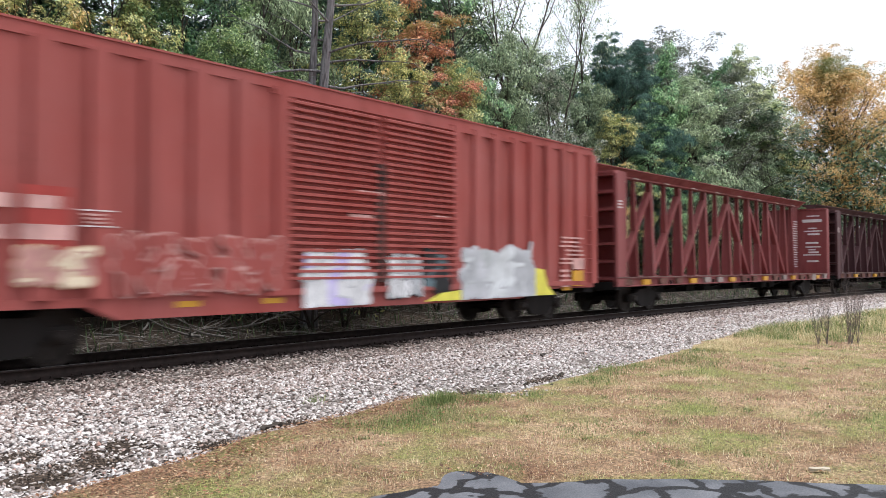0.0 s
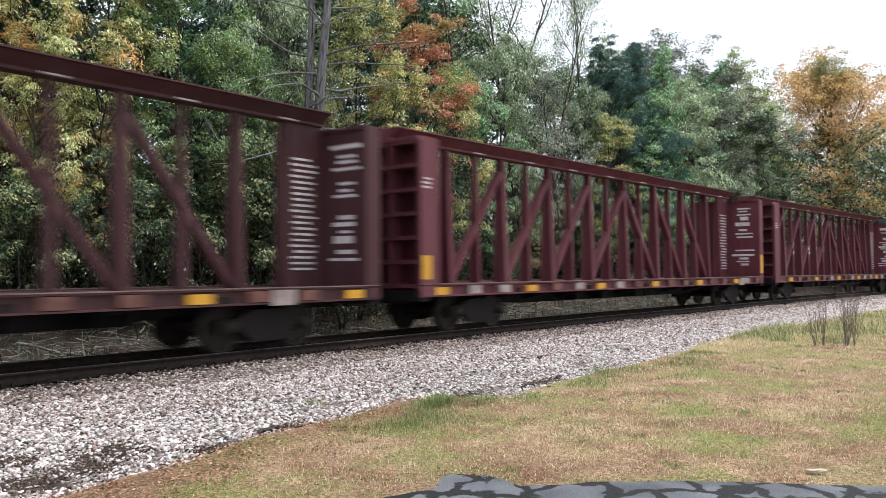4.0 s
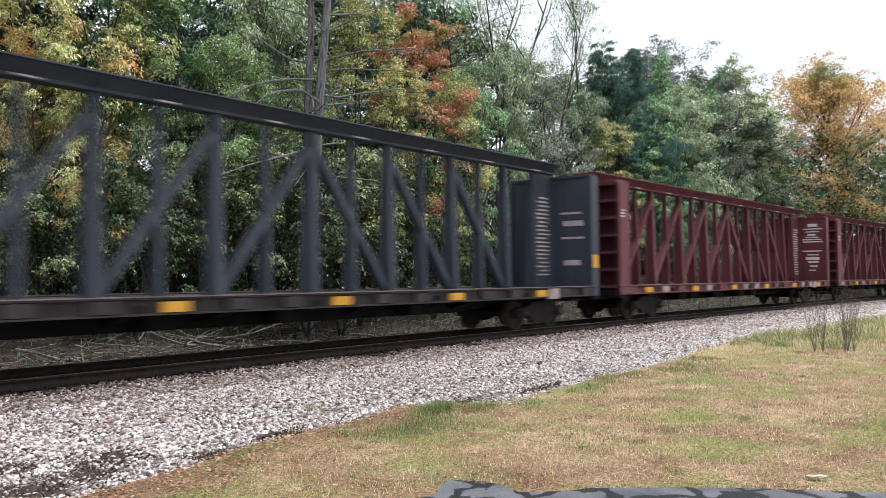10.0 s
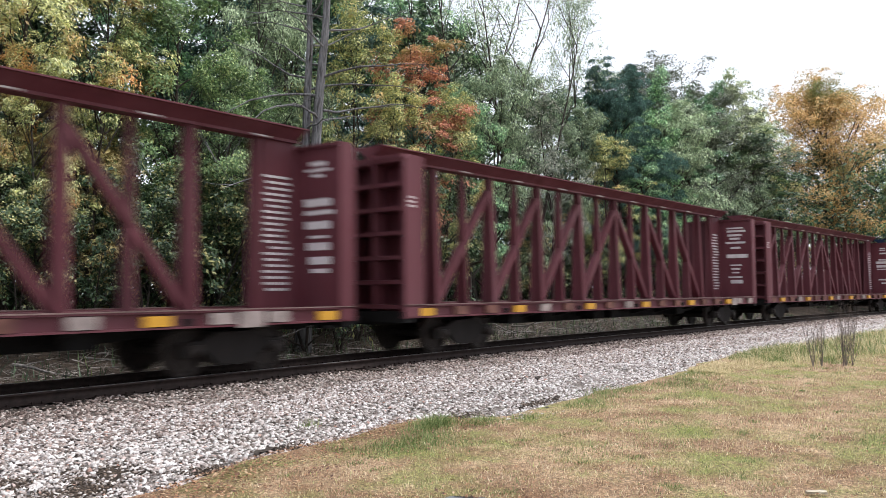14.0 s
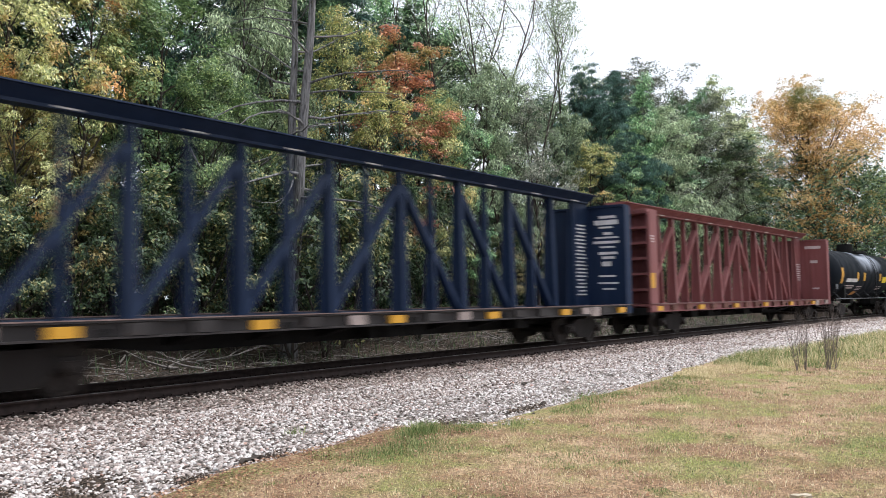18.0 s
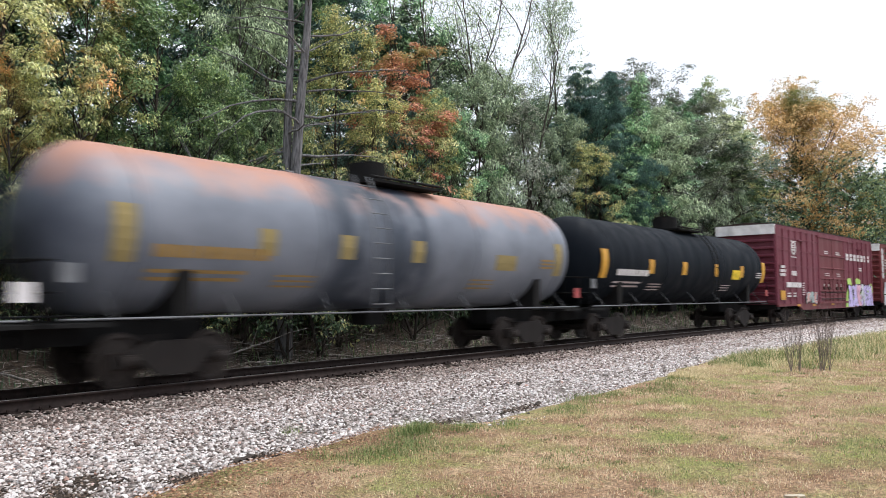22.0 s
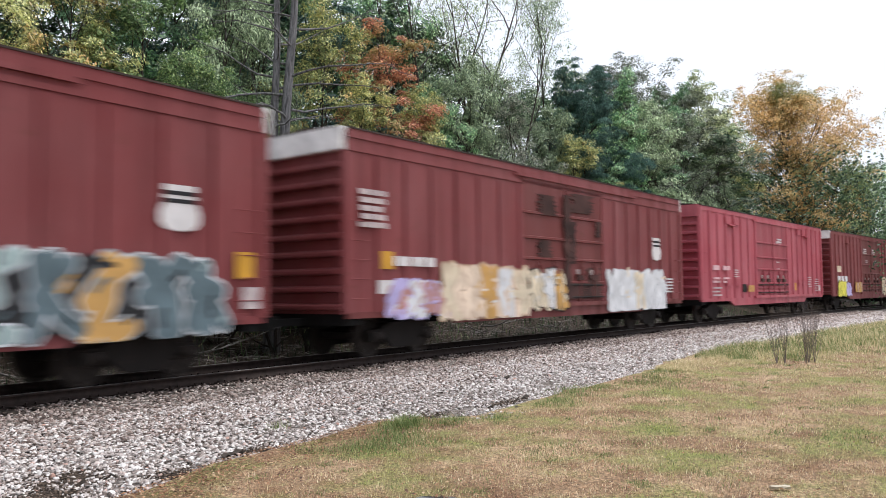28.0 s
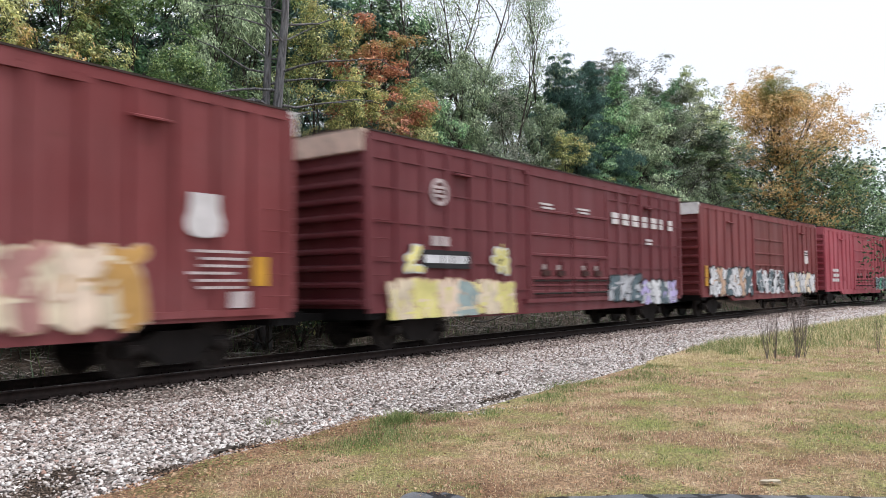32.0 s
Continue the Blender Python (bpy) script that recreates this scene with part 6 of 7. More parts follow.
# a dark oily band of old spills over the middle
oil = noise_node(n, l, 0.9, 6, (1.3, 1.3, 0.5), 0.6)
band = both(n, l, edge_of(n, l, sep.outputs[0], oil, 1.8, -1.9, -1.3), edge_of(n, l, sep.outputs[0], oil, -1.8, 0.2, -0.3))
l.new(mixed(n, l, both(n, l, band, ramp(n, l, oil, [(0.5, (1, 1, 1)), (0.62, (0.35, 0.35, 0.35))])), grey, (0.045, 0.055, 0.075)), b.inputs["Base Color"])
P_TANKGREY = m
m = paint("black_tank_paint_with_pale_spill", (0.007, 0.0098, 0.0142), 0.25, 0.05, 0.62, 0.0)
n, l = m.node_tree.nodes, m.node_tree.links
b = n["Principled BSDF"]
b.inputs["Specular IOR Level"].default_value = 0.06
co = n.new("ShaderNodeTexCoord")
sep = n.new("ShaderNodeSeparateXYZ")
l.new(co.outputs["Object"], sep.inputs[0])
drip = noise_node(n, l, 1.0, 6, (2.2, 2.2, 0.25), 0.65)
blot = noise_node(n, l, 1.1, 6, None, 0.6)
spill = both(n, l, both(n, l, edge_of(n, l, sep.outputs[0], blot, 1.4, -1.6, -0.2), edge_of(n, l, sep.outputs[0], blot, -1.4, 2.4, 1.2)), edge_of(n, l, sep.outputs[2], drip, 1.1, 3.45, 4.3))
was = b.inputs["Base Color"].links[0].from_socket
l.new(mixed(n, l, spill, was, ramp(n, l, drip, [(0.3, (0.16, 0.185, 0.23)), (0.6, (0.36, 0.39, 0.45))])), b.inputs["Base Color"])
P_TANKSPILL = m
tankcar(310.75, 325.9, P_TANKSPILL, "black tank car with a pale spill over its middle", 1, (-6.38, -3.16, -1.69, 2.07, 5.86), 2.85, -5.28, -0.2, 0.67)
tankcar(326.05, 342.3, P_TANKGREY, "grey tank car with rust along its top", 2, (-7.2, -4.3, -2.2, 0.1, 6.5), 3.5, -6.45, 0.1, -1.1, M_OCHRE)
tankcar(342.85, 360.25, P_TANK, "black tank car with yellow reflective patches", 3, (-7.91, -4.41, -1.48, 1.83, 4.85, 7.78), 3.91, -6.78, 0.3, 1.6)


# ---- woods ----
def tube_path(verts, faces, pts, radii, sides):
    """A tapered tube along points, added to vertex and face lists."""
    base = len(verts)
    for i, p in enumerate(pts):
        q = pts[min(i + 1, len(pts) - 1)] - pts[max(i - 1, 0)]
        d = q.normalized() if q.length > 1e-6 else Vector((0, 0, 1))
        u = d.orthogonal().normalized()
        w = d.cross(u)
        for k in range(sides):
            a = k * math.tau / sides
            verts.append(p + (u * math.cos(a) + w * math.sin(a)) * radii[i])
    for i in range(len(pts) - 1):
        for k in range(sides):
            a, c = base + i * sides + k, base + i * sides + (k + 1) % sides
            faces.append((a, c, c + sides, a + sides))


def wander(rng, p, d, length, segs, bend, lift):
    pts = [p.copy()]
    d = d.normalized()
    for _ in range(segs):
        d = (d + Vector((rng.gauss(0, bend), rng.gauss(0, bend), rng.gauss(0, bend) + lift))).normalized()
        p = p + d * (length / segs)
        pts.append(p.copy())
    return pts, d


def grow(seed, height, spread_, trunk_r, first=0.3, limbs=14, rise=0.55, lift=0.03, subs=5, shape="round", twigs=True, lean=0.0, forks=1, limb_r=0.55):
    """Trunk, limbs and twigs of a tree, and the places where its leaves gather."""
    rng = random.Random(seed)
    verts, faces, tips, cuts = [], [], [], []
    for f in range(forks):
        lean_d = Vector((rng.uniform(-1, 1) * (lean + 0.25 * (forks > 1)), rng.uniform(-1, 1) * (lean + 0.25 * (forks > 1)), 1))
        tr, _ = wander(rng, Vector((0, 0, -0.25)), lean_d, height * (1 if f == 0 else 0.9), 9, 0.05, 0.05)
        rad = [trunk_r * (1 - 0.9 * i / 9) * (1.25 if i == 0 else 1) for i in range(10)]
        tube_path(verts, faces, tr, rad, 8)
        for i in range(limbs // forks):
            u = first + (0.97 - first) * (i + rng.random() * 0.6) / (limbs / forks)
            fi = u * 9
            k = min(8, int(fi))
            p = tr[k].lerp(tr[k + 1], fi - k)
            cuts.append((len(verts), len(faces)))
            az = i * 2.4 + rng.uniform(-0.5, 0.5) + f * 2
            v = (u - first) / (1 - first)
            if shape == "round":
                ln = spread_ * (0.45 + 0.75 * math.sin(math.pi * min(1, 0.25 + 0.75 * v)) ** 0.8) * rng.uniform(0.75, 1.1)
            elif shape == "cone":
                ln = spread_ * (1.05 - 0.9 * v) * rng.uniform(0.8, 1.1)
            else:
                ln = spread_ * (0.7 + 0.5 * v) * rng.uniform(0.7, 1.1)
            el = rise + 0.55 * v * (shape != "cone")
            d = Vector((math.cos(az), math.sin(az), math.tan(min(1.3, el))))
            lp, ld = wander(rng, p, d, ln, 5, 0.13, lift)
            r0 = max(0.02 if trunk_r > 0.05 else 0.001, trunk_r * (1 - 0.85 * u) * limb_r)
            tube_path(verts, faces, lp, [r0 * (1 - 0.16 * j) for j in range(6)], 5)
            for j in range(subs):
                t_ = 0.3 + 0.7 * (j + rng.random()) / subs
                fi2 = min(4.99, t_ * 5)
                q = lp[int(fi2)].lerp(lp[int(fi2) + 1], fi2 - int(fi2))
                sd = (ld + Vector((rng.gauss(0, 0.8), rng.gauss(0, 0.8), rng.gauss(0.1, 0.5)))).normalized()
                sl = ln * rng.uniform(0.28, 0.5)
                sp, _ = wander(rng, q, sd, sl, 3, 0.2, lift)
                if twigs:
                    tube_path(verts, faces, sp, [r0 * 0.35 * (1 - 0.28 * m_) for m_ in range(4)], 3)
                tips += [(sp[1], sl), (sp[2], sl), (sp[3], sl)]
            tips.append((lp[-1], ln * 0.3))
    cuts.append((len(verts), len(faces)))
    return verts, faces, tips, cuts


def leaf_cloud(seed, tips, per_tip, sigma, size, droop=0.3, slim=0.45, flat=0.75):
    rng = np.random.default_rng(seed)
    c = np.array([p for p, _ in tips])
    k = len(c) * per_tip
    c = np.repeat(c, per_tip, 0) + rng.normal(0, 1, (k, 3)) * np.array([sigma, sigma, sigma * flat])
    d = rng.normal(0, 1, (k, 3))
    d[:, 2] = d[:, 2] * 0.45 - droop
    d /= np.linalg.norm(d, axis=1)[:, None]
    w = np.cross(d, rng.normal(0, 1, (k, 3)))
    w /= np.linalg.norm(w, axis=1)[:, None] + 1e-9
    sz = rng.uniform(0.6, 1.2, k)[:, None] * size
    fold = np.cross(d, w) * sz * 0.12
    v = np.stack([c - d * sz * 0.5, c + w * sz * slim * 0.5 + fold, c + d * sz * 0.5, c - w * sz * slim * 0.5 + fold], 1).reshape(-1, 3)
    i = np.arange(k)[:, None] * 4
    return v, np.concatenate([i + [0, 1, 2], i + [0, 2, 3]], 0)


def leaf_sprays(seed, tips, clumps, per, radius, size, slim=0.5, hang=0.3, flat=0.55, up=0.55, bare=0.0):
    """Leaves gathered in domed sprays round some of the twig ends, most of them turned up and outwards."""
    rng = np.random.default_rng(seed)
    c = np.array([tuple(p) for p, _ in tips])
    axis = np.column_stack([c[:, :2] * 0.0, c[:, 2:] * 0.8])
    if bare:
        c = c[rng.random(len(c)) > bare]
        axis = np.column_stack([c[:, :2] * 0.0, c[:, 2:] * 0.8])
    reach = np.hypot(c[:, 0], c[:, 1])
    w = 0.25 + reach / reach.max() + 0.5 * c[:, 2] / c[:, 2].max()
    pick = rng.choice(len(c), min(clumps, len(c)), replace=False, p=w / w.sum())
    c, out = c[pick], c[pick] - axis[pick]
    out = out / (np.linalg.norm(out, axis=1)[:, None] + 1e-9)
    rad = radius * rng.uniform(0.6, 1.35, len(c))
    k = len(c) * per
    c, out, rad = np.repeat(c, per, 0), np.repeat(out, per, 0), np.repeat(rad, per)
    g = rng.normal(0, 1, (k, 3))
    g /= np.linalg.norm(g, axis=1)[:, None]
    g = g + out * 0.5 + np.array([0, 0, 0.35])
    g /= np.linalg.norm(g, axis=1)[:, None]
    p = c + g * (rad * rng.uniform(0.25, 1.0, k) ** 0.6)[:, None] * np.array([1, 1, flat])
    nrm = g * 0.5 + out * 0.45 + np.array([0, 0, up]) + rng.normal(0, 0.42, (k, 3))
    nrm /= np.linalg.norm(nrm, axis=1)[:, None]
    d = rng.normal(0, 0.6, (k, 3)) + out * 0.4 - np.array([0, 0, hang])
    d -= nrm * (d * nrm).sum(1)[:, None]
    d /= np.linalg.norm(d, axis=1)[:, None] + 1e-9
    wd = np.cross(nrm, d)
    sz = rng.uniform(0.6, 1.25, k)[:, None] * size
    fold = nrm * sz * 0.1
    v = np.stack([p - d * sz * 0.5, p + wd * sz * slim * 0.5 + fold - d * sz * 0.08, p + d * sz * 0.5, p - wd * sz * slim * 0.5 + fold - d * sz * 0.08], 1).reshape(-1, 3)
    i = np.arange(k)[:, None] * 4
    return v, np.concatenate([i + [0, 1, 2], i + [0, 2, 3]], 0)


def bark(name, c, c2):
    m, n, l, b = material(name, 0.92)
    f = noise_node(n, l, 5.0, 8, (3, 3, 0.5), 0.65)
    l.new(ramp(n, l, f, [(0.35, c), (0.65, c2)]), b.inputs["Base Color"])
    bump(n, l, b, f, 0.9, 0.04)
    return m


B_DARK = bark("dark_ridged_bark", (0.028, 0.023, 0.02), (0.09, 0.075, 0.065))
B_GREY = bark("grey_flaking_bark", (0.055, 0.053, 0.056), (0.25, 0.245, 0.25))
B_TWIGDARK = bark("grey_brown_twig", (0.10, 0.08, 0.075), (0.24, 0.20, 0.185))
B_TWIG = bark("pale_dead_wood", (0.09, 0.08, 0.075), (0.28, 0.26, 0.245))


def foliage(name, stops, shift=0.35, through=0.3, patch=None):
    # spread the tones from darker to brighter along the ramp, less green and bluer
    k = len(stops) - 1
    stops = [(p, tuple(min(0.92, v * (0.8 + 0.72 * i / k)) for v in (c[0], c[1] * 0.98, c[2] * 1.12 + 0.03 * c[1]))) for i, (p, c) in enumerate(stops)]
    if patch:
        patch = ((patch[0][0], patch[0][1] * 0.97, patch[0][2] * 1.15),) + tuple(patch[1:])
    return by_island(name, stops, 0.5, through, patch, obj_shift=shift)


L_GREEN = foliage("mid_green_leaf", [(0.0, (0.066, 0.125, 0.05)), (0.5, (0.155, 0.262, 0.092)), (0.9, (0.265, 0.40, 0.14)), (1.0, (0.44, 0.52, 0.20))], 0.35, 0.3, ((0.27, 0.36, 0.11), 0.5, 0.55, 0.72))
L_DEEP = foliage("deep_green_leaf", [(0.0, (0.060, 0.145, 0.068)), (0.5, (0.145, 0.300, 0.129)), (0.9, (0.258, 0.463, 0.189)), (1.0, (0.445, 0.616, 0.274))])
L_PALE = foliage("pale_yellow_green_leaf", [(0.0, (0.18, 0.24, 0.09)), (0.5, (0.38, 0.46, 0.19)), (0.85, (0.58, 0.64, 0.30)), (1.0, (0.80, 0.74, 0.36))])
L_GOLD = foliage("golden_green_leaf", [(0.0, (0.217, 0.268, 0.089)), (0.4, (0.459, 0.523, 0.192)), (0.75, (0.715, 0.715, 0.268)), (1.0, (0.900, 0.842, 0.332))], 0.3, 0.35, ((0.80, 0.44, 0.14), 0.5, 0.53, 0.64))
L_GREYGREEN = foliage("grey_green_leaf", [(0.0, (0.115, 0.165, 0.083)), (0.5, (0.245, 0.34, 0.165)), (1.0, (0.48, 0.57, 0.31))])
L_SILVER = foliage("silvery_leaf", [(0.0, (0.10, 0.13, 0.08)), (0.5, (0.22, 0.26, 0.16)), (1.0, (0.46, 0.46, 0.33))])
L_ORANGE = foliage("orange_maple_leaf", [(0.0, (0.36, 0.25, 0.07)), (0.35, (0.60, 0.39, 0.12)), (0.75, (0.70, 0.47, 0.16)), (1.0, (0.72, 0.50, 0.24))], 0.1, 0.4, ((0.24, 0.28, 0.09), 0.3, 0.5, 0.6))
L_RED = foliage("russet_maple_leaf", [(0.0, (0.24, 0.10, 0.055)), (0.5, (0.46, 0.18, 0.10)), (1.0, (0.60, 0.34, 0.16))], 0.1, 0.35, ((0.40, 0.34, 0.11), 0.35, 0.51, 0.62))
L_YELLOW = foliage("yellow_leaf", [(0.0, (0.23, 0.19, 0.07)), (0.5, (0.46, 0.37, 0.12)), (1.0, (0.68, 0.57, 0.28))], 0.2)
L_OLIVE = foliage("olive_gold_leaf", [(0.0, (0.161, 0.215, 0.067)), (0.5, (0.376, 0.444, 0.148)), (0.85, (0.645, 0.618, 0.215)), (1.0, (0.887, 0.538, 0.202))], 0.2, 0.3, ((0.739, 0.538, 0.175), 0.45, 0.56, 0.68))
L_PINE = foliage("dark_pine_needle", [(0.0, (0.035, 0.085, 0.062)), (0.6, (0.065, 0.15, 0.105)), (1.0, (0.11, 0.22, 0.145))], 0.2, 0.12)
# leaf green darkened so that its colour carries the dimness under the trees
L_UNDER = foliage("shaded_understorey_leaf", [(0.0, (0.025, 0.050, 0.024)), (0.6, (0.059, 0.110, 0.043)), (0.92, (0.130, 0.195, 0.07)), (1.0, (0.319, 0.31, 0.11))], 0.5)

# the gloom between the crowns is put into this darker leaf colour
L_SHADE = foliage("shaded_inner_wood_leaf", [(0.0, (0.03, 0.06, 0.03)), (0.6, (0.07, 0.13, 0.06)), (1.0, (0.17, 0.25, 0.11))], 0.4)

L_DOME = foliage("dull_grey_olive_leaf", [(0.0, (0.07, 0.09, 0.055)), (0.5, (0.15, 0.18, 0.105)), (1.0, (0.29, 0.32, 0.19))])

KINDS = {}


def species(name, seed, leaf, bark_m, clumps, per, radius, size, slim=0.5, hang=0.3, flat=0.55, up=0.55, bare=0.0, **kw):
    v, f, tips, cuts = grow(seed, **kw)
    v, f = np.array([tuple(p) for p in v]), np.array(f)
    crown = None
    if name == "dead_pine":
        trunk = arrays_mesh("trunk", v[:cuts[0][0]], f[:cuts[0][1]], bark_m, True)
        crown = [arrays_mesh("branch", v[a[0]:c[0]], f[a[1]:c[1]] - a[0], bark_m, True) for a, c in zip(cuts, cuts[1:])]
    else:
        trunk = arrays_mesh("trunk", v, f, bark_m, True)
    if leaf:
        lv, lf = leaf_sprays(seed + 1, tips, clumps, per, radius, size, slim, hang, flat, up, bare)
        crown = arrays_mesh("crown", lv, lf, leaf)
    KINDS[name] = (trunk, crown, kw["height"])


# every kind is grown to ten metres and set out at its own height
species("green_a", 11, L_GREEN, B_DARK, 210, 105, 0.52, 0.135, height=10, spread_=2.7, trunk_r=0.16, first=0.22, limbs=26, subs=5)
species("green_b", 12, L_DEEP, B_DARK, 200, 95, 0.5, 0.14, height=10, spread_=2.6, trunk_r=0.15, first=0.22, limbs=26, subs=5, rise=0.4)
species("gold", 13, L_GOLD, B_DARK, 210, 95, 0.5, 0.15, 0.42, 0.6, height=10, spread_=2.7, trunk_r=0.13, first=0.3, limbs=26, subs=5)
species("pale_a", 27, L_PALE, B_DARK, 190, 80, 0.5, 0.15, 0.45, 0.5, height=10, spread_=2.4, trunk_r=0.13, first=0.12, limbs=24, subs=5)
species("pale_b", 14, L_GREYGREEN, B_DARK, 220, 95, 0.48, 0.16, 0.3, 1.3, 0.8, 0.15, height=10, spread_=2.5, trunk_r=0.13, first=0.08, limbs=26, subs=5)
species("silver", 28, L_SILVER, B_DARK, 190, 80, 0.5, 0.13, 0.4, 0.8, height=10, spread_=2.5, trunk_r=0.12, first=0.1, limbs=24, subs=5)
species("airy_a", 15, L_GREYGREEN, B_DARK, 200, 34, 0.36, 0.09, 0.36, 0.9, 0.8, 0.2, height=10, spread_=2.4, trunk_r=0.085, first=0.28, limbs=27, subs=6, rise=0.75, shape="up", forks=3, lift=0.02, limb_r=0.5)
species("birch", 29, L_GREYGREEN, B_DARK, 230, 55, 0.4, 0.1, 0.4, 1.2, 0.9, 0.2, height=10, spread_=1.9, trunk_r=0.08, first=0.12, limbs=30, subs=5, rise=0.6)
species("airy_b", 16, L_GREYGREEN, B_DARK, 210, 60, 0.42, 0.1, 0.42, 0.5, height=10, spread_=2.5, trunk_r=0.11, first=0.14, limbs=26, subs=5, rise=0.65, shape="round", forks=2)
species("orange", 47, L_ORANGE, B_DARK, 1000, 75, 0.48, 0.115, flat=0.95, up=0.15, height=10, spread_=4.0, trunk_r=0.17, first=0.14, limbs=70, subs=8, rise=0.75, lift=0.0, limb_r=0.45)
species("dome", 48, L_DOME, B_DARK, 520, 70, 0.40, 0.1, 0.42, 0.5, height=10, spread_=2.9, trunk_r=0.13, first=0.1, limbs=48, subs=7, rise=0.6, lift=0.02, limb_r=0.5)
species("russet", 18, L_RED, B_DARK, 170, 80, 0.45, 0.12, height=10, spread_=1.9, trunk_r=0.12, first=0.3, limbs=22, subs=5)
species("olive", 19, L_OLIVE, B_DARK, 210, 95, 0.5, 0.13, height=10, spread_=2.8, trunk_r=0.12, first=0.1, limbs=26, subs=5)
species("pine", 20, L_PINE, B_DARK, 560, 130, 0.5, 0.24, 0.12, -0.2, 0.35, 0.35, height=10, spread_=2.9, trunk_r=0.16, first=0.15, limbs=44, subs=6, rise=0.12, lift=0.05, shape="round")
species("back_a", 25, L_SHADE, B_DARK, 180, 60, 0.62, 0.2, height=10, spread_=2.8, trunk_r=0.15, first=0.06, limbs=24, subs=5)
species("back_b", 26, L_SHADE, B_DARK, 180, 60, 0.62, 0.2, 0.4, 0.8, height=10, spread_=2.6, trunk_r=0.14, first=0.06, limbs=24, subs=5)
species("dead_pine", 21, None, B_GREY, 0, 0, 0, 0, height=16, spread_=4.6, trunk_r=0.24, first=0.22, limbs=30, subs=2, rise=0.05, lift=0.01, shape="cone", lean=0.03, limb_r=0.27)
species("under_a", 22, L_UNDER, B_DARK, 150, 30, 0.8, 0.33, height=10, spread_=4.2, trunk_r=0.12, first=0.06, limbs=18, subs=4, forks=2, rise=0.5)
species("under_b", 23, L_YELLOW, B_DARK, 150, 55, 0.6, 0.24, 0.4, 0.7, height=10, spread_=3.4, trunk_r=0.10, first=0.1, limbs=18, subs=5, forks=2)
species("bare_sapling", 24, None, B_TWIGDARK, 0, 0, 0, 0, height=0.8, spread_=0.2, trunk_r=0.0045, first=0.25, limbs=80, subs=5, rise=0.9, shape="up", forks=8, lean=0.1, limb_r=0.7)

LABELS = {
    "green_a": "broad green deciduous tree at the edge of the woods", "green_b": "dense dark-green deciduous tree in the woods",
    "pale_a": "bright yellow-green young tree", "gold": "yellow-green tree turning gold at the edge of the woods", "silver": "small tree with pale silvery leaves", "birch": "slender tall tree with fine hanging foliage", "pale_b": "grey-green tree with drooping leaves",
    "airy_a": "sparse tall tree with bare limbs against the sky", "airy_b": "thin-crowned tree with open branches",
    "dome": "broad grey-green tree with a domed open crown", "orange": "large orange autumn maple with dark trunk", "russet": "small maple turning red and orange",
    "olive": "olive and gold deciduous tree turning colour", "pine": "dark blue-green pine tree",
    "back_a": "green tree deep in the woods", "back_b": "grey-green tree deep in the woods",
    "dead_pine": "dead grey pine trunk with bare broken branches", "under_a": "low dark green understorey shrub", "under_b": "yellow-leaved shrub under the trees",
    "bare_sapling": "leafless grey sapling in the long grass"}


def plant(kind, x, y, height, turn, wide=1.0, z=None, tilt=(0.0, 0.0)):
    trunk, crown, h0 = KINDS[kind]
    low = kind.startswith("under")
    name = "shrub" if low else ("sapling" if kind == "bare_sapling" else "tree")
    ob = tagged(new(name), LABELS[kind], name, "saplings by the track" if name == "sapling" else ("shrubs of the woods" if low else "trees of the woods"))
    k = height / h0
    ob.matrix_basis = Matrix.LocRotScale((x, y, soil_z(x, y) if z is None else z), Euler((tilt[0], tilt[1], turn)), (k * wide, k * wide, k))
    part("trunk", trunk, None, ob)
    if kind == "dead_pine":
        for br in crown:
            part("branch", br, None, ob)
    elif crown:
        part("crown", crown, None, ob)
    return ob


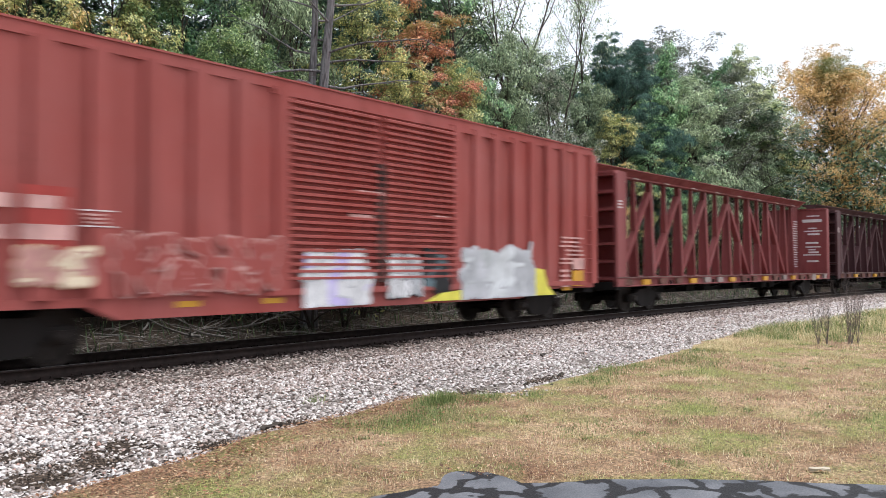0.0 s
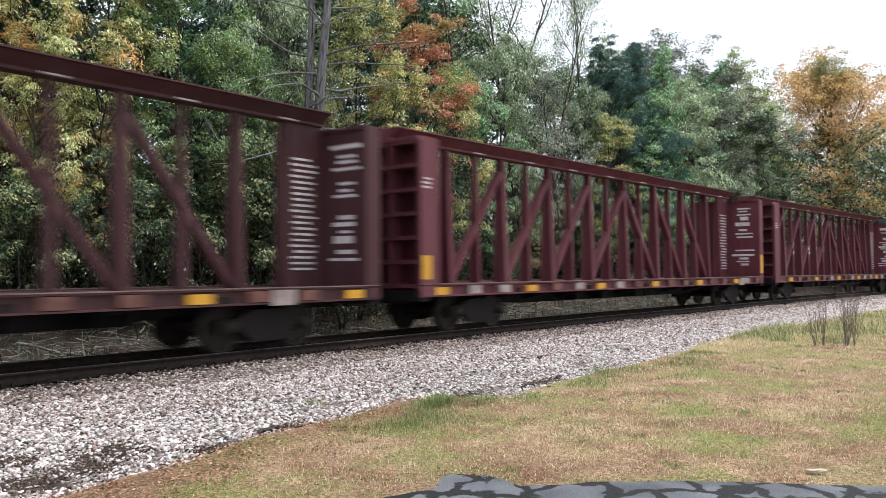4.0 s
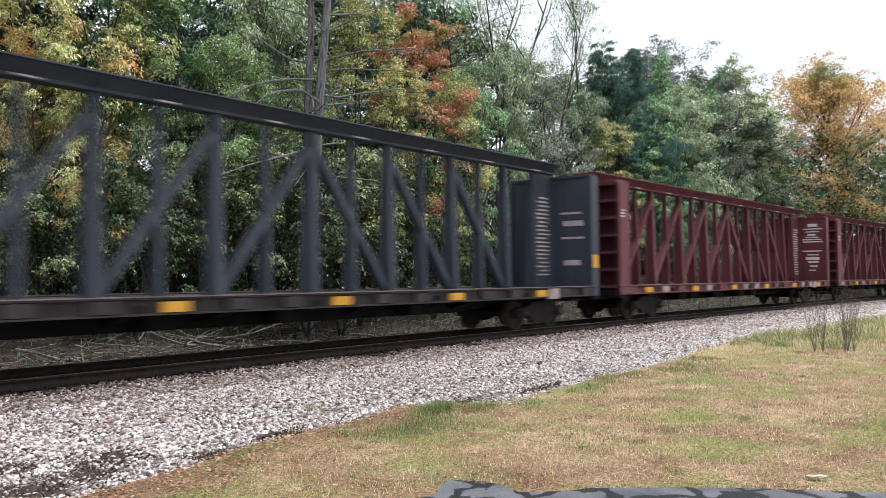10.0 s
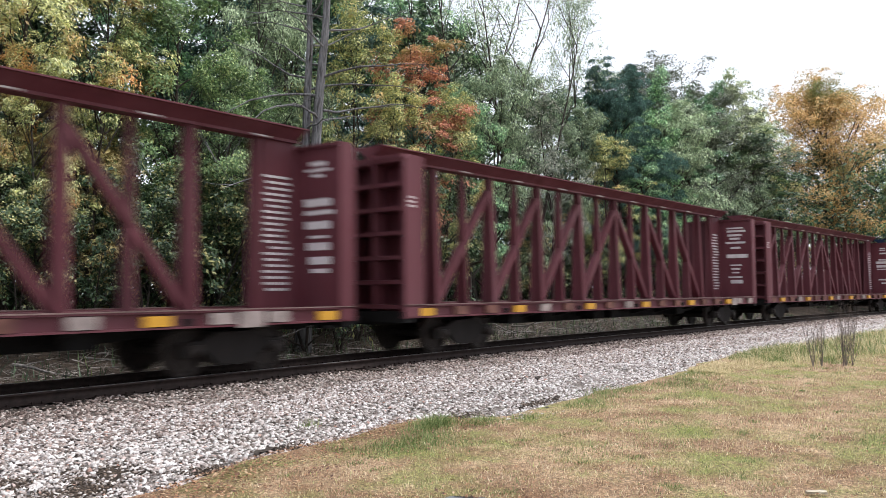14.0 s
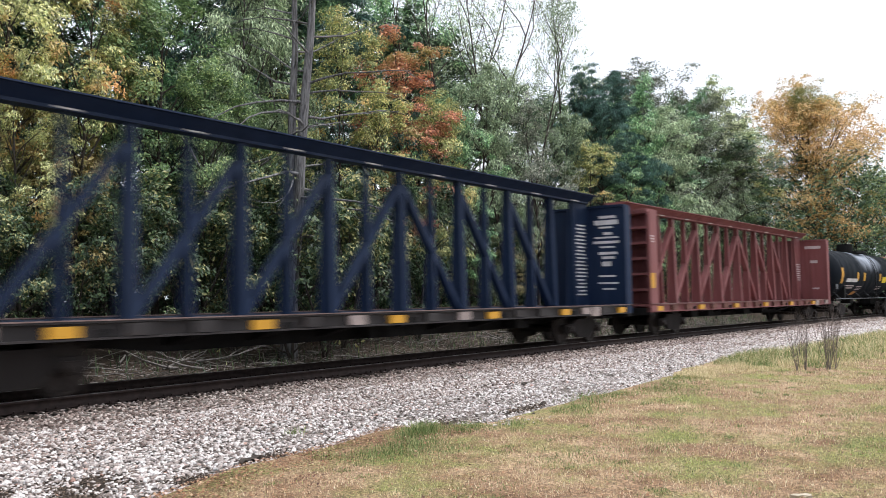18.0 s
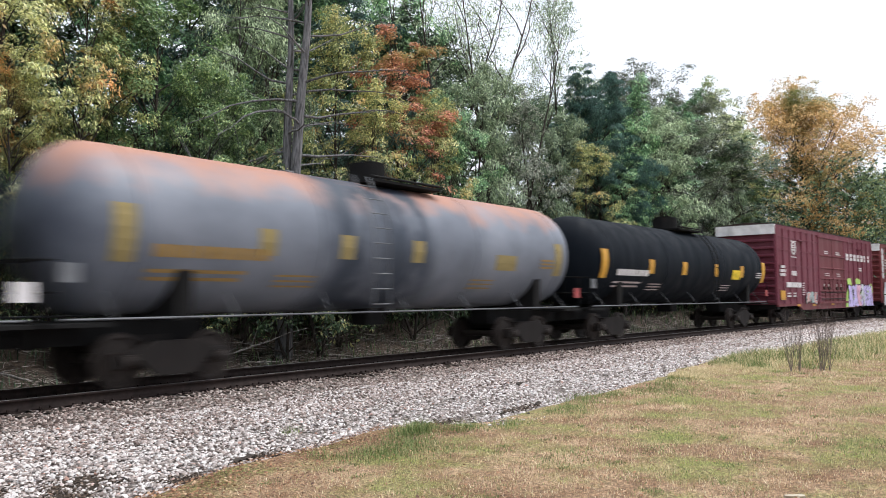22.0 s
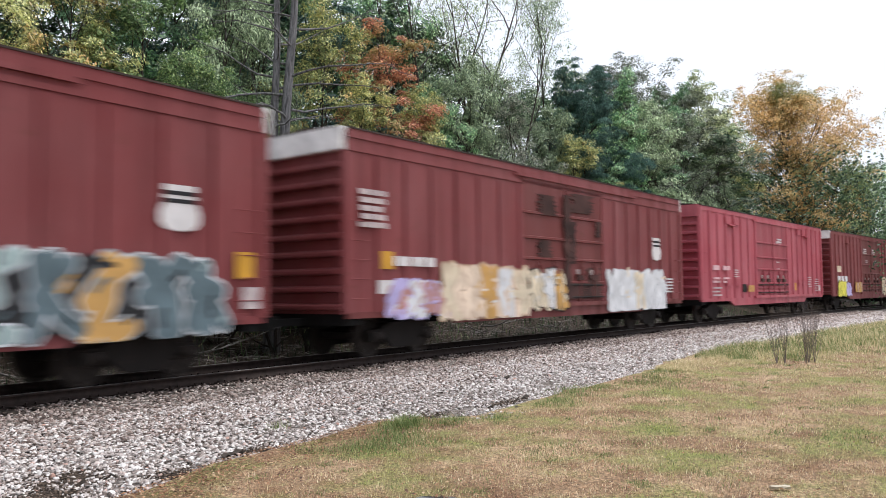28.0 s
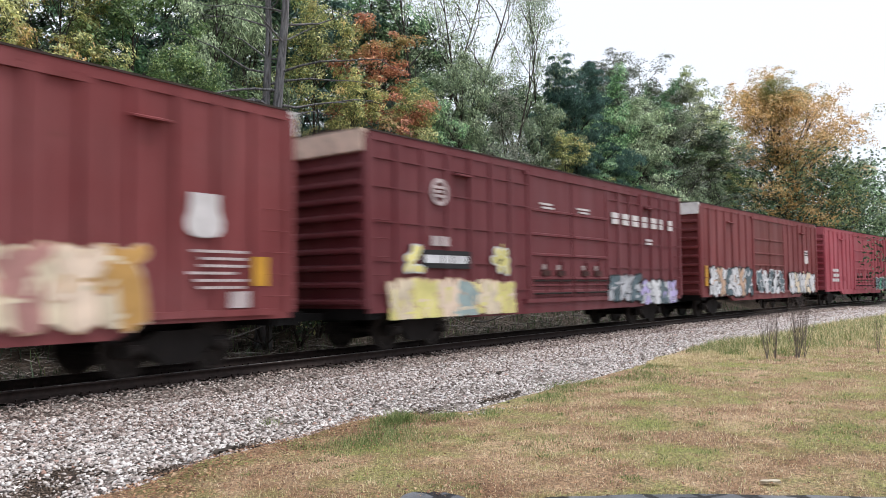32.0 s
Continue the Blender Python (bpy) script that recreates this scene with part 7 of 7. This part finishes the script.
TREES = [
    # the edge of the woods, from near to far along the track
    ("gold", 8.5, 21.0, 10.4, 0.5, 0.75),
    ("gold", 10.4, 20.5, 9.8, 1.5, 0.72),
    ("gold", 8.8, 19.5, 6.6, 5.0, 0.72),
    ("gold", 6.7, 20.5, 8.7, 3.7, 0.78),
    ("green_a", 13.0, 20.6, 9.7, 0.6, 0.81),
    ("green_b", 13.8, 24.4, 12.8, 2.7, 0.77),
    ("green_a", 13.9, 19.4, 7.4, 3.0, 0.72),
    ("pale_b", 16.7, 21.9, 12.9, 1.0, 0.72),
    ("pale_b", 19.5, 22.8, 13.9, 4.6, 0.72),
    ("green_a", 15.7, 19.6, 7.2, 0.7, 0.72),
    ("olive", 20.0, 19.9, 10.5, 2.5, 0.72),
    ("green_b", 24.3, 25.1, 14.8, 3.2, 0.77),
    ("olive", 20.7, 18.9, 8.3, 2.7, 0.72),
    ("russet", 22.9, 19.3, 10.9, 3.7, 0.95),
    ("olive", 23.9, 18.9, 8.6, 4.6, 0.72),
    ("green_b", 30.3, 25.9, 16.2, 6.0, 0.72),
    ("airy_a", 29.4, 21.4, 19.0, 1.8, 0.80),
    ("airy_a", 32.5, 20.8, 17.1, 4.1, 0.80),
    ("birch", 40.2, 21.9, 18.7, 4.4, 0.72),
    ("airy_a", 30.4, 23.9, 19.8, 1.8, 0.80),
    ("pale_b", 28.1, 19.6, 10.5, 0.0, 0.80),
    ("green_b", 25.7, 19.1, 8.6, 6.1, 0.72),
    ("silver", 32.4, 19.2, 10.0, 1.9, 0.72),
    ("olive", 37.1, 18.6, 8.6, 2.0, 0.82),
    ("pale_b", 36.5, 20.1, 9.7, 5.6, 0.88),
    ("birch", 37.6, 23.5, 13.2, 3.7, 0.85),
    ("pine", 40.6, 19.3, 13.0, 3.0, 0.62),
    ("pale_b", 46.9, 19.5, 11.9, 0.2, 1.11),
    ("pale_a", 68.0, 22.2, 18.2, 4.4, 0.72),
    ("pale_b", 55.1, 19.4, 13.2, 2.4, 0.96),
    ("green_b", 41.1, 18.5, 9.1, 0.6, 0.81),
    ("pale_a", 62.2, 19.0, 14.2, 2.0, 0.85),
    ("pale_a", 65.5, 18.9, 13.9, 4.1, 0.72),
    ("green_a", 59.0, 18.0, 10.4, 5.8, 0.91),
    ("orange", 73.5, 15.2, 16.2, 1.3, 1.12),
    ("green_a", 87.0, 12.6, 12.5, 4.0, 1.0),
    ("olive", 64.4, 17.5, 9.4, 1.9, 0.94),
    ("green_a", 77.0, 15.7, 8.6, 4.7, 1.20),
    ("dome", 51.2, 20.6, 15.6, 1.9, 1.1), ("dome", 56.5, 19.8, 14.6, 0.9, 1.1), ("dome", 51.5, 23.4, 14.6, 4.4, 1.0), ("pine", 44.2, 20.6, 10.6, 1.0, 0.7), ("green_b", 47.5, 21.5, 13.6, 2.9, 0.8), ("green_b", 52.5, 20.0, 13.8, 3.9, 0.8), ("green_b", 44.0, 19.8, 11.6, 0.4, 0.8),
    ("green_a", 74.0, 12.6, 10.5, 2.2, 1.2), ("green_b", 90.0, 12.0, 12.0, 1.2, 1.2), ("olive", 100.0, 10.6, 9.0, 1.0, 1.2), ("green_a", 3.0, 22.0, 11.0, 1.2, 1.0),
    # second rows, their leaves coloured dark for the shade behind the front crowns
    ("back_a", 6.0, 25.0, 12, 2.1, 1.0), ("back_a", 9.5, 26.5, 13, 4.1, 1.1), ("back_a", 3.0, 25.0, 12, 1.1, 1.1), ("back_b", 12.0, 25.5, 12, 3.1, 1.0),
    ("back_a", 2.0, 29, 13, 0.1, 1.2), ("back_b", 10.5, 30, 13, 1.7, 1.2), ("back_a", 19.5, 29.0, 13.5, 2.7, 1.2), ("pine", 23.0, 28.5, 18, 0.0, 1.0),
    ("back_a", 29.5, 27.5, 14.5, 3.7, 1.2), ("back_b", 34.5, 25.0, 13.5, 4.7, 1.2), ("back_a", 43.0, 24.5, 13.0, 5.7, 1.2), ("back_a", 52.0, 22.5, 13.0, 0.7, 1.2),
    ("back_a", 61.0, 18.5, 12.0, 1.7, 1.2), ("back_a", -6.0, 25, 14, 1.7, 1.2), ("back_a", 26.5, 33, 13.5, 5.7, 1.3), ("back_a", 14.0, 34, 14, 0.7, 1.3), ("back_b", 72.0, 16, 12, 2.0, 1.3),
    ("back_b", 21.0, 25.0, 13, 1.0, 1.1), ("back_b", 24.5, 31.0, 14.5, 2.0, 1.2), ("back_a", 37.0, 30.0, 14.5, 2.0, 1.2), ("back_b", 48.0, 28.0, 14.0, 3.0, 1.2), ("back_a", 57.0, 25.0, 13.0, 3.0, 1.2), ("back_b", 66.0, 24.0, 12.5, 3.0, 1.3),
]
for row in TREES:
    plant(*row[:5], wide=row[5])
# two dead pines, one leaning away from the other
plant("dead_pine", 15.2, 17.27, 16.4, 0.5, 0.8)
plant("dead_pine", 15.12, 17.18, 17.2, 0.0, 0.85, tilt=(radians(2.0), radians(2.3)))

rng = random.Random(77)
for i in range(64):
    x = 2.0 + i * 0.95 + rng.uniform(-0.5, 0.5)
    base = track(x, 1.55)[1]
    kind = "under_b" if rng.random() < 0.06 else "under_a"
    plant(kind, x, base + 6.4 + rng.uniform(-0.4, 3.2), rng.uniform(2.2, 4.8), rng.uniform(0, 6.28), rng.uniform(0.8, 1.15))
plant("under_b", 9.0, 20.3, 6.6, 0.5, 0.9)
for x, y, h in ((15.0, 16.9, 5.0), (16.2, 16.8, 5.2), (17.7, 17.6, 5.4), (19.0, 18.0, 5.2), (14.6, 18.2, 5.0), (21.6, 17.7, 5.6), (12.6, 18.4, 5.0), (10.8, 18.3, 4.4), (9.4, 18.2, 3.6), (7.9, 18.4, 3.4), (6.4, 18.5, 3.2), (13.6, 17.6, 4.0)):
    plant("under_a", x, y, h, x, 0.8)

# thickets of young growth under the trees, the shade there coloured into their leaves
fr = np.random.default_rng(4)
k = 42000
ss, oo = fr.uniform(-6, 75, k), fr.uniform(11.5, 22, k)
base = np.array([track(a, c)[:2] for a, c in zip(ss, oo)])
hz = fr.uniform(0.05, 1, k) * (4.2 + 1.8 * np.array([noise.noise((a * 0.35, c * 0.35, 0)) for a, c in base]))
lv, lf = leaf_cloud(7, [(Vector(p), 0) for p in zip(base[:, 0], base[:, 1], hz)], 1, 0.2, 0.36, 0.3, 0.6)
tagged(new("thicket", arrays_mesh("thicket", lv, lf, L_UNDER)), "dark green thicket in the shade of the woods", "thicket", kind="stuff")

# far woods that close the view behind, in the same shade-darkened leaf colour
k = 150000
ang = fr.uniform(radians(-4), radians(104), k)
dist = fr.uniform(62, 92, k)
fx, fy = dist * np.cos(ang), dist * np.sin(ang) + 6
top = 10.5 + 2.5 * np.array([noise.noise((a * 9, 0, 0)) for a in ang]) + 1.5 * np.array([noise.noise((a * 30, 4, 0)) for a in ang])
fz = fr.uniform(0, 1, k) ** 0.8 * top
lv, lf = leaf_cloud(6, [(Vector(p), 0) for p in zip(fx, fy, fz)], 1, 0.3, 0.3, 0.3, 0.6)
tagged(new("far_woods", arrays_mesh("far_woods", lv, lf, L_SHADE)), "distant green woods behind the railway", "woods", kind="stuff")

# saplings in the long grass
for x, y, h, a in ((18.75, 4.5, 1.3, 0.2), (18.9, 4.36, 1.42, 1.4), (19.2, 3.93, 1.48, 2.6), (19.33, 3.83, 1.35, 4.0), (19.26, 3.99, 1.4, 1.0), (21.4, 2.6, 0.9, 5.0)):
    plant("bare_sapling", x, y, h, a, 0.62, lay(x, y) + 0.29 * h)

# fallen branches and logs behind the track
rng = random.Random(91)
for i in range(60):
    s = rng.uniform(2, 46)
    o = rng.uniform(4.6, 7.6)
    x, y, _, _ = track(s, o)
    z = soil_z(x, y)
    verts, faces = [], []
    ln = rng.uniform(0.9, 3.4)
    az = rng.gauss(0, 0.7) + (math.pi if rng.random() < 0.5 else 0)
    pts, d = wander(rng, Vector((x, y, z + rng.uniform(0.03, 0.3))), Vector((math.cos(az), math.sin(az), rng.uniform(-0.05, 0.12))), ln, 6, 0.12, -0.015)
    for p in pts:
        p.z = max(p.z, soil_z(p.x, p.y) + 0.02)
    r = rng.uniform(0.012, 0.042)
    tube_path(verts, faces, pts, [r * (1 - 0.11 * j) for j in range(7)], 6)
    for _ in range(rng.randrange(1, 4)):
        q = pts[rng.randrange(1, 5)]
        sp, _ = wander(rng, q, d + Vector((rng.gauss(0, 0.7), rng.gauss(0, 0.7), rng.uniform(0, 0.6))), ln * 0.35, 3, 0.2, -0.02)
        tube_path(verts, faces, sp, [r * 0.5, r * 0.4, r * 0.3, r * 0.15], 4)
    ob = new("fallen_branch", arrays_mesh("fallen_branch", np.array([tuple(p) for p in verts]), np.array(faces), B_TWIG, True))
    tagged(ob, "pale grey fallen branch on the forest floor", "branch", "fallen branches")
# brushwood: a tangle of thin dead sticks over the slope behind the track
rs = np.random.default_rng(92)
k = 9500
ss, oo = rs.uniform(0, 52, k), 4.0 + rs.gamma(2.0, 0.85, k)
cc = np.array([track(a, c)[:2] for a, c in zip(ss, oo)])
cz = np.array([soil_z(a, c) for a, c in cc]) + rs.uniform(0.0, 0.12, k)
az = rs.uniform(0, math.tau, k)
hl = 0.03 + 0.4 * rs.uniform(0, 1, k) ** 2
dd = np.stack([np.cos(az), np.sin(az), rs.normal(0.03, 0.24, k)], 1) * hl[:, None]
rr_ = rs.uniform(0.004, 0.014, k)[:, None]
sd = np.stack([-np.sin(az), np.cos(az), np.zeros(k)], 1) * rr_
c0 = np.column_stack([cc, cz])
up = np.array([0, 0, 1.0]) * rr_ * 1.5
vv = np.stack([c0 - dd - sd, c0 - dd + sd, c0 - dd + up, c0 + dd - sd * 0.5, c0 + dd + sd * 0.5, c0 + dd + up * 0.5], 1).reshape(-1, 3)
ii = np.arange(k)[:, None] * 6
ff = np.concatenate([ii + [0, 1, 4, 3], ii + [1, 2, 5, 4], ii + [2, 0, 3, 5]], 0)
M_STICK = by_island("dead_stick", [(0.0, (0.05, 0.04, 0.033)), (0.6, (0.14, 0.115, 0.10)), (1.0, (0.38, 0.345, 0.32))], 0.9)
tagged(new("brushwood", arrays_mesh("brushwood", vv, ff, M_STICK)), "tangle of dead grey sticks behind the track", "brushwood", kind="stuff")
rng2 = np.random.default_rng(93)
s = rng2.uniform(0, 55, 9000)
o = rng2.uniform(4.2, 11, 9000)
pp = np.array([track(a, c)[:2] for a, c in zip(s, o)])
zz = np.array([soil_z(a, c) for a, c in pp])
v, f = litter(0, 94, np.column_stack([pp, zz + 0.03]))
tagged(new("forest_litter", arrays_mesh("forest_litter", v * 1.0, f, M_LITTER)), "brown leaf litter under the trees", "leaves", kind="stuff")
x = pp[:5200, 0]
y = pp[:5200, 1]
tagged(new("forest_weeds", blades("forest_weeds", x, y, zz[:5200], rng2.uniform(0.1, 0.5, 5200), np.full(5200, 0.014), L_UNDER, 95, 1.0)), "low green weeds under the trees", "weeds", kind="stuff")

# a pale splinter of wood lying on the lawn
bm = boxes((-0.08, 0.08, -0.026, 0.026, 0.0, 0.022))
bmesh.ops.subdivide_edges(bm, edges=[e for e in bm.edges if abs(e.verts[0].co.x - e.verts[1].co.x) > 0.1], cuts=4)
for v_ in bm.verts:
    v_.co += Vector((random.uniform(-0.012, 0.012), random.uniform(-0.014, 0.014), random.uniform(0, 0.01)))
splinter = new("wood_splinter", mesh_of("wood_splinter", bm, plain("weathered_pale_wood", (0.46, 0.40, 0.31), 0.8, 0, 0.25, 9)))
splinter.matrix_basis = pose(6.98, 1.68, lay(6.98, 1.68) + 0.012, 0, 0, -58)
tagged(splinter, "pale weathered splinter of wood lying on the dry lawn", "wood scrap", "scraps of wood")

# dark scraps of rotten tie lying on the ballast
for x, y, ln, az in ((5.5, 6.85, 0.3, 0.1), (5.75, 6.62, 0.16, 0.7), (11.8, 6.1, 0.4, 0.15), (11.0, 6.5, 0.3, 0.3), (10.1, 6.05, 0.5, 0.1), (32.2, 9.5, 0.9, -0.05), (13.4, 8.3, 0.35, 0.3)):
    bm = boxes((-ln / 2, ln / 2, -0.026, 0.026, -0.02, 0.014))
    bmesh.ops.subdivide_edges(bm, edges=[e for e in bm.edges if abs(e.verts[0].co.x - e.verts[1].co.x) > 0.1], cuts=5)
    for v_ in bm.verts:
        v_.co += Vector((random.uniform(-0.03, 0.03), random.uniform(-0.025, 0.025), random.uniform(-0.02, 0.02)))
    ob = new("tie_scrap", mesh_of("tie_scrap", bm, M_TIE))
    ob.matrix_basis = pose(x, y, -0.225, 0, 0, math.degrees(az))
    tagged(ob, "dark splintered scrap of rotten tie on the ballast", "wood scrap", "scraps of wood")


# ---- motion of the train ----
def run(t):
    """Metres that the train has gone by t seconds."""
    return 14.798 * t + 0.024 * ((t - 16) ** 2 - 256)


def motions():
    for car, s0 in CARS:
        rows = []
        for i in range(33):
            x, y, z, a = track(s0 - run(i))
            rows.append((float(i), pose(x, y, z, 0, 0, math.degrees(a))))
        walk(car, rows)
    first = WHEELSETS[0]
    walk(first, [(i / 30, pose(0, 0, 0, 0, -math.degrees(run(i / 30) / WR), 0)) for i in range(961)])
    keys = first.animation_data
    for w in WHEELSETS[1:]:
        w.rotation_mode = "QUATERNION"
        w.animation_data_create()
        w.animation_data.action = keys.action
        w.animation_data.action_slot = keys.action_slot


motions()
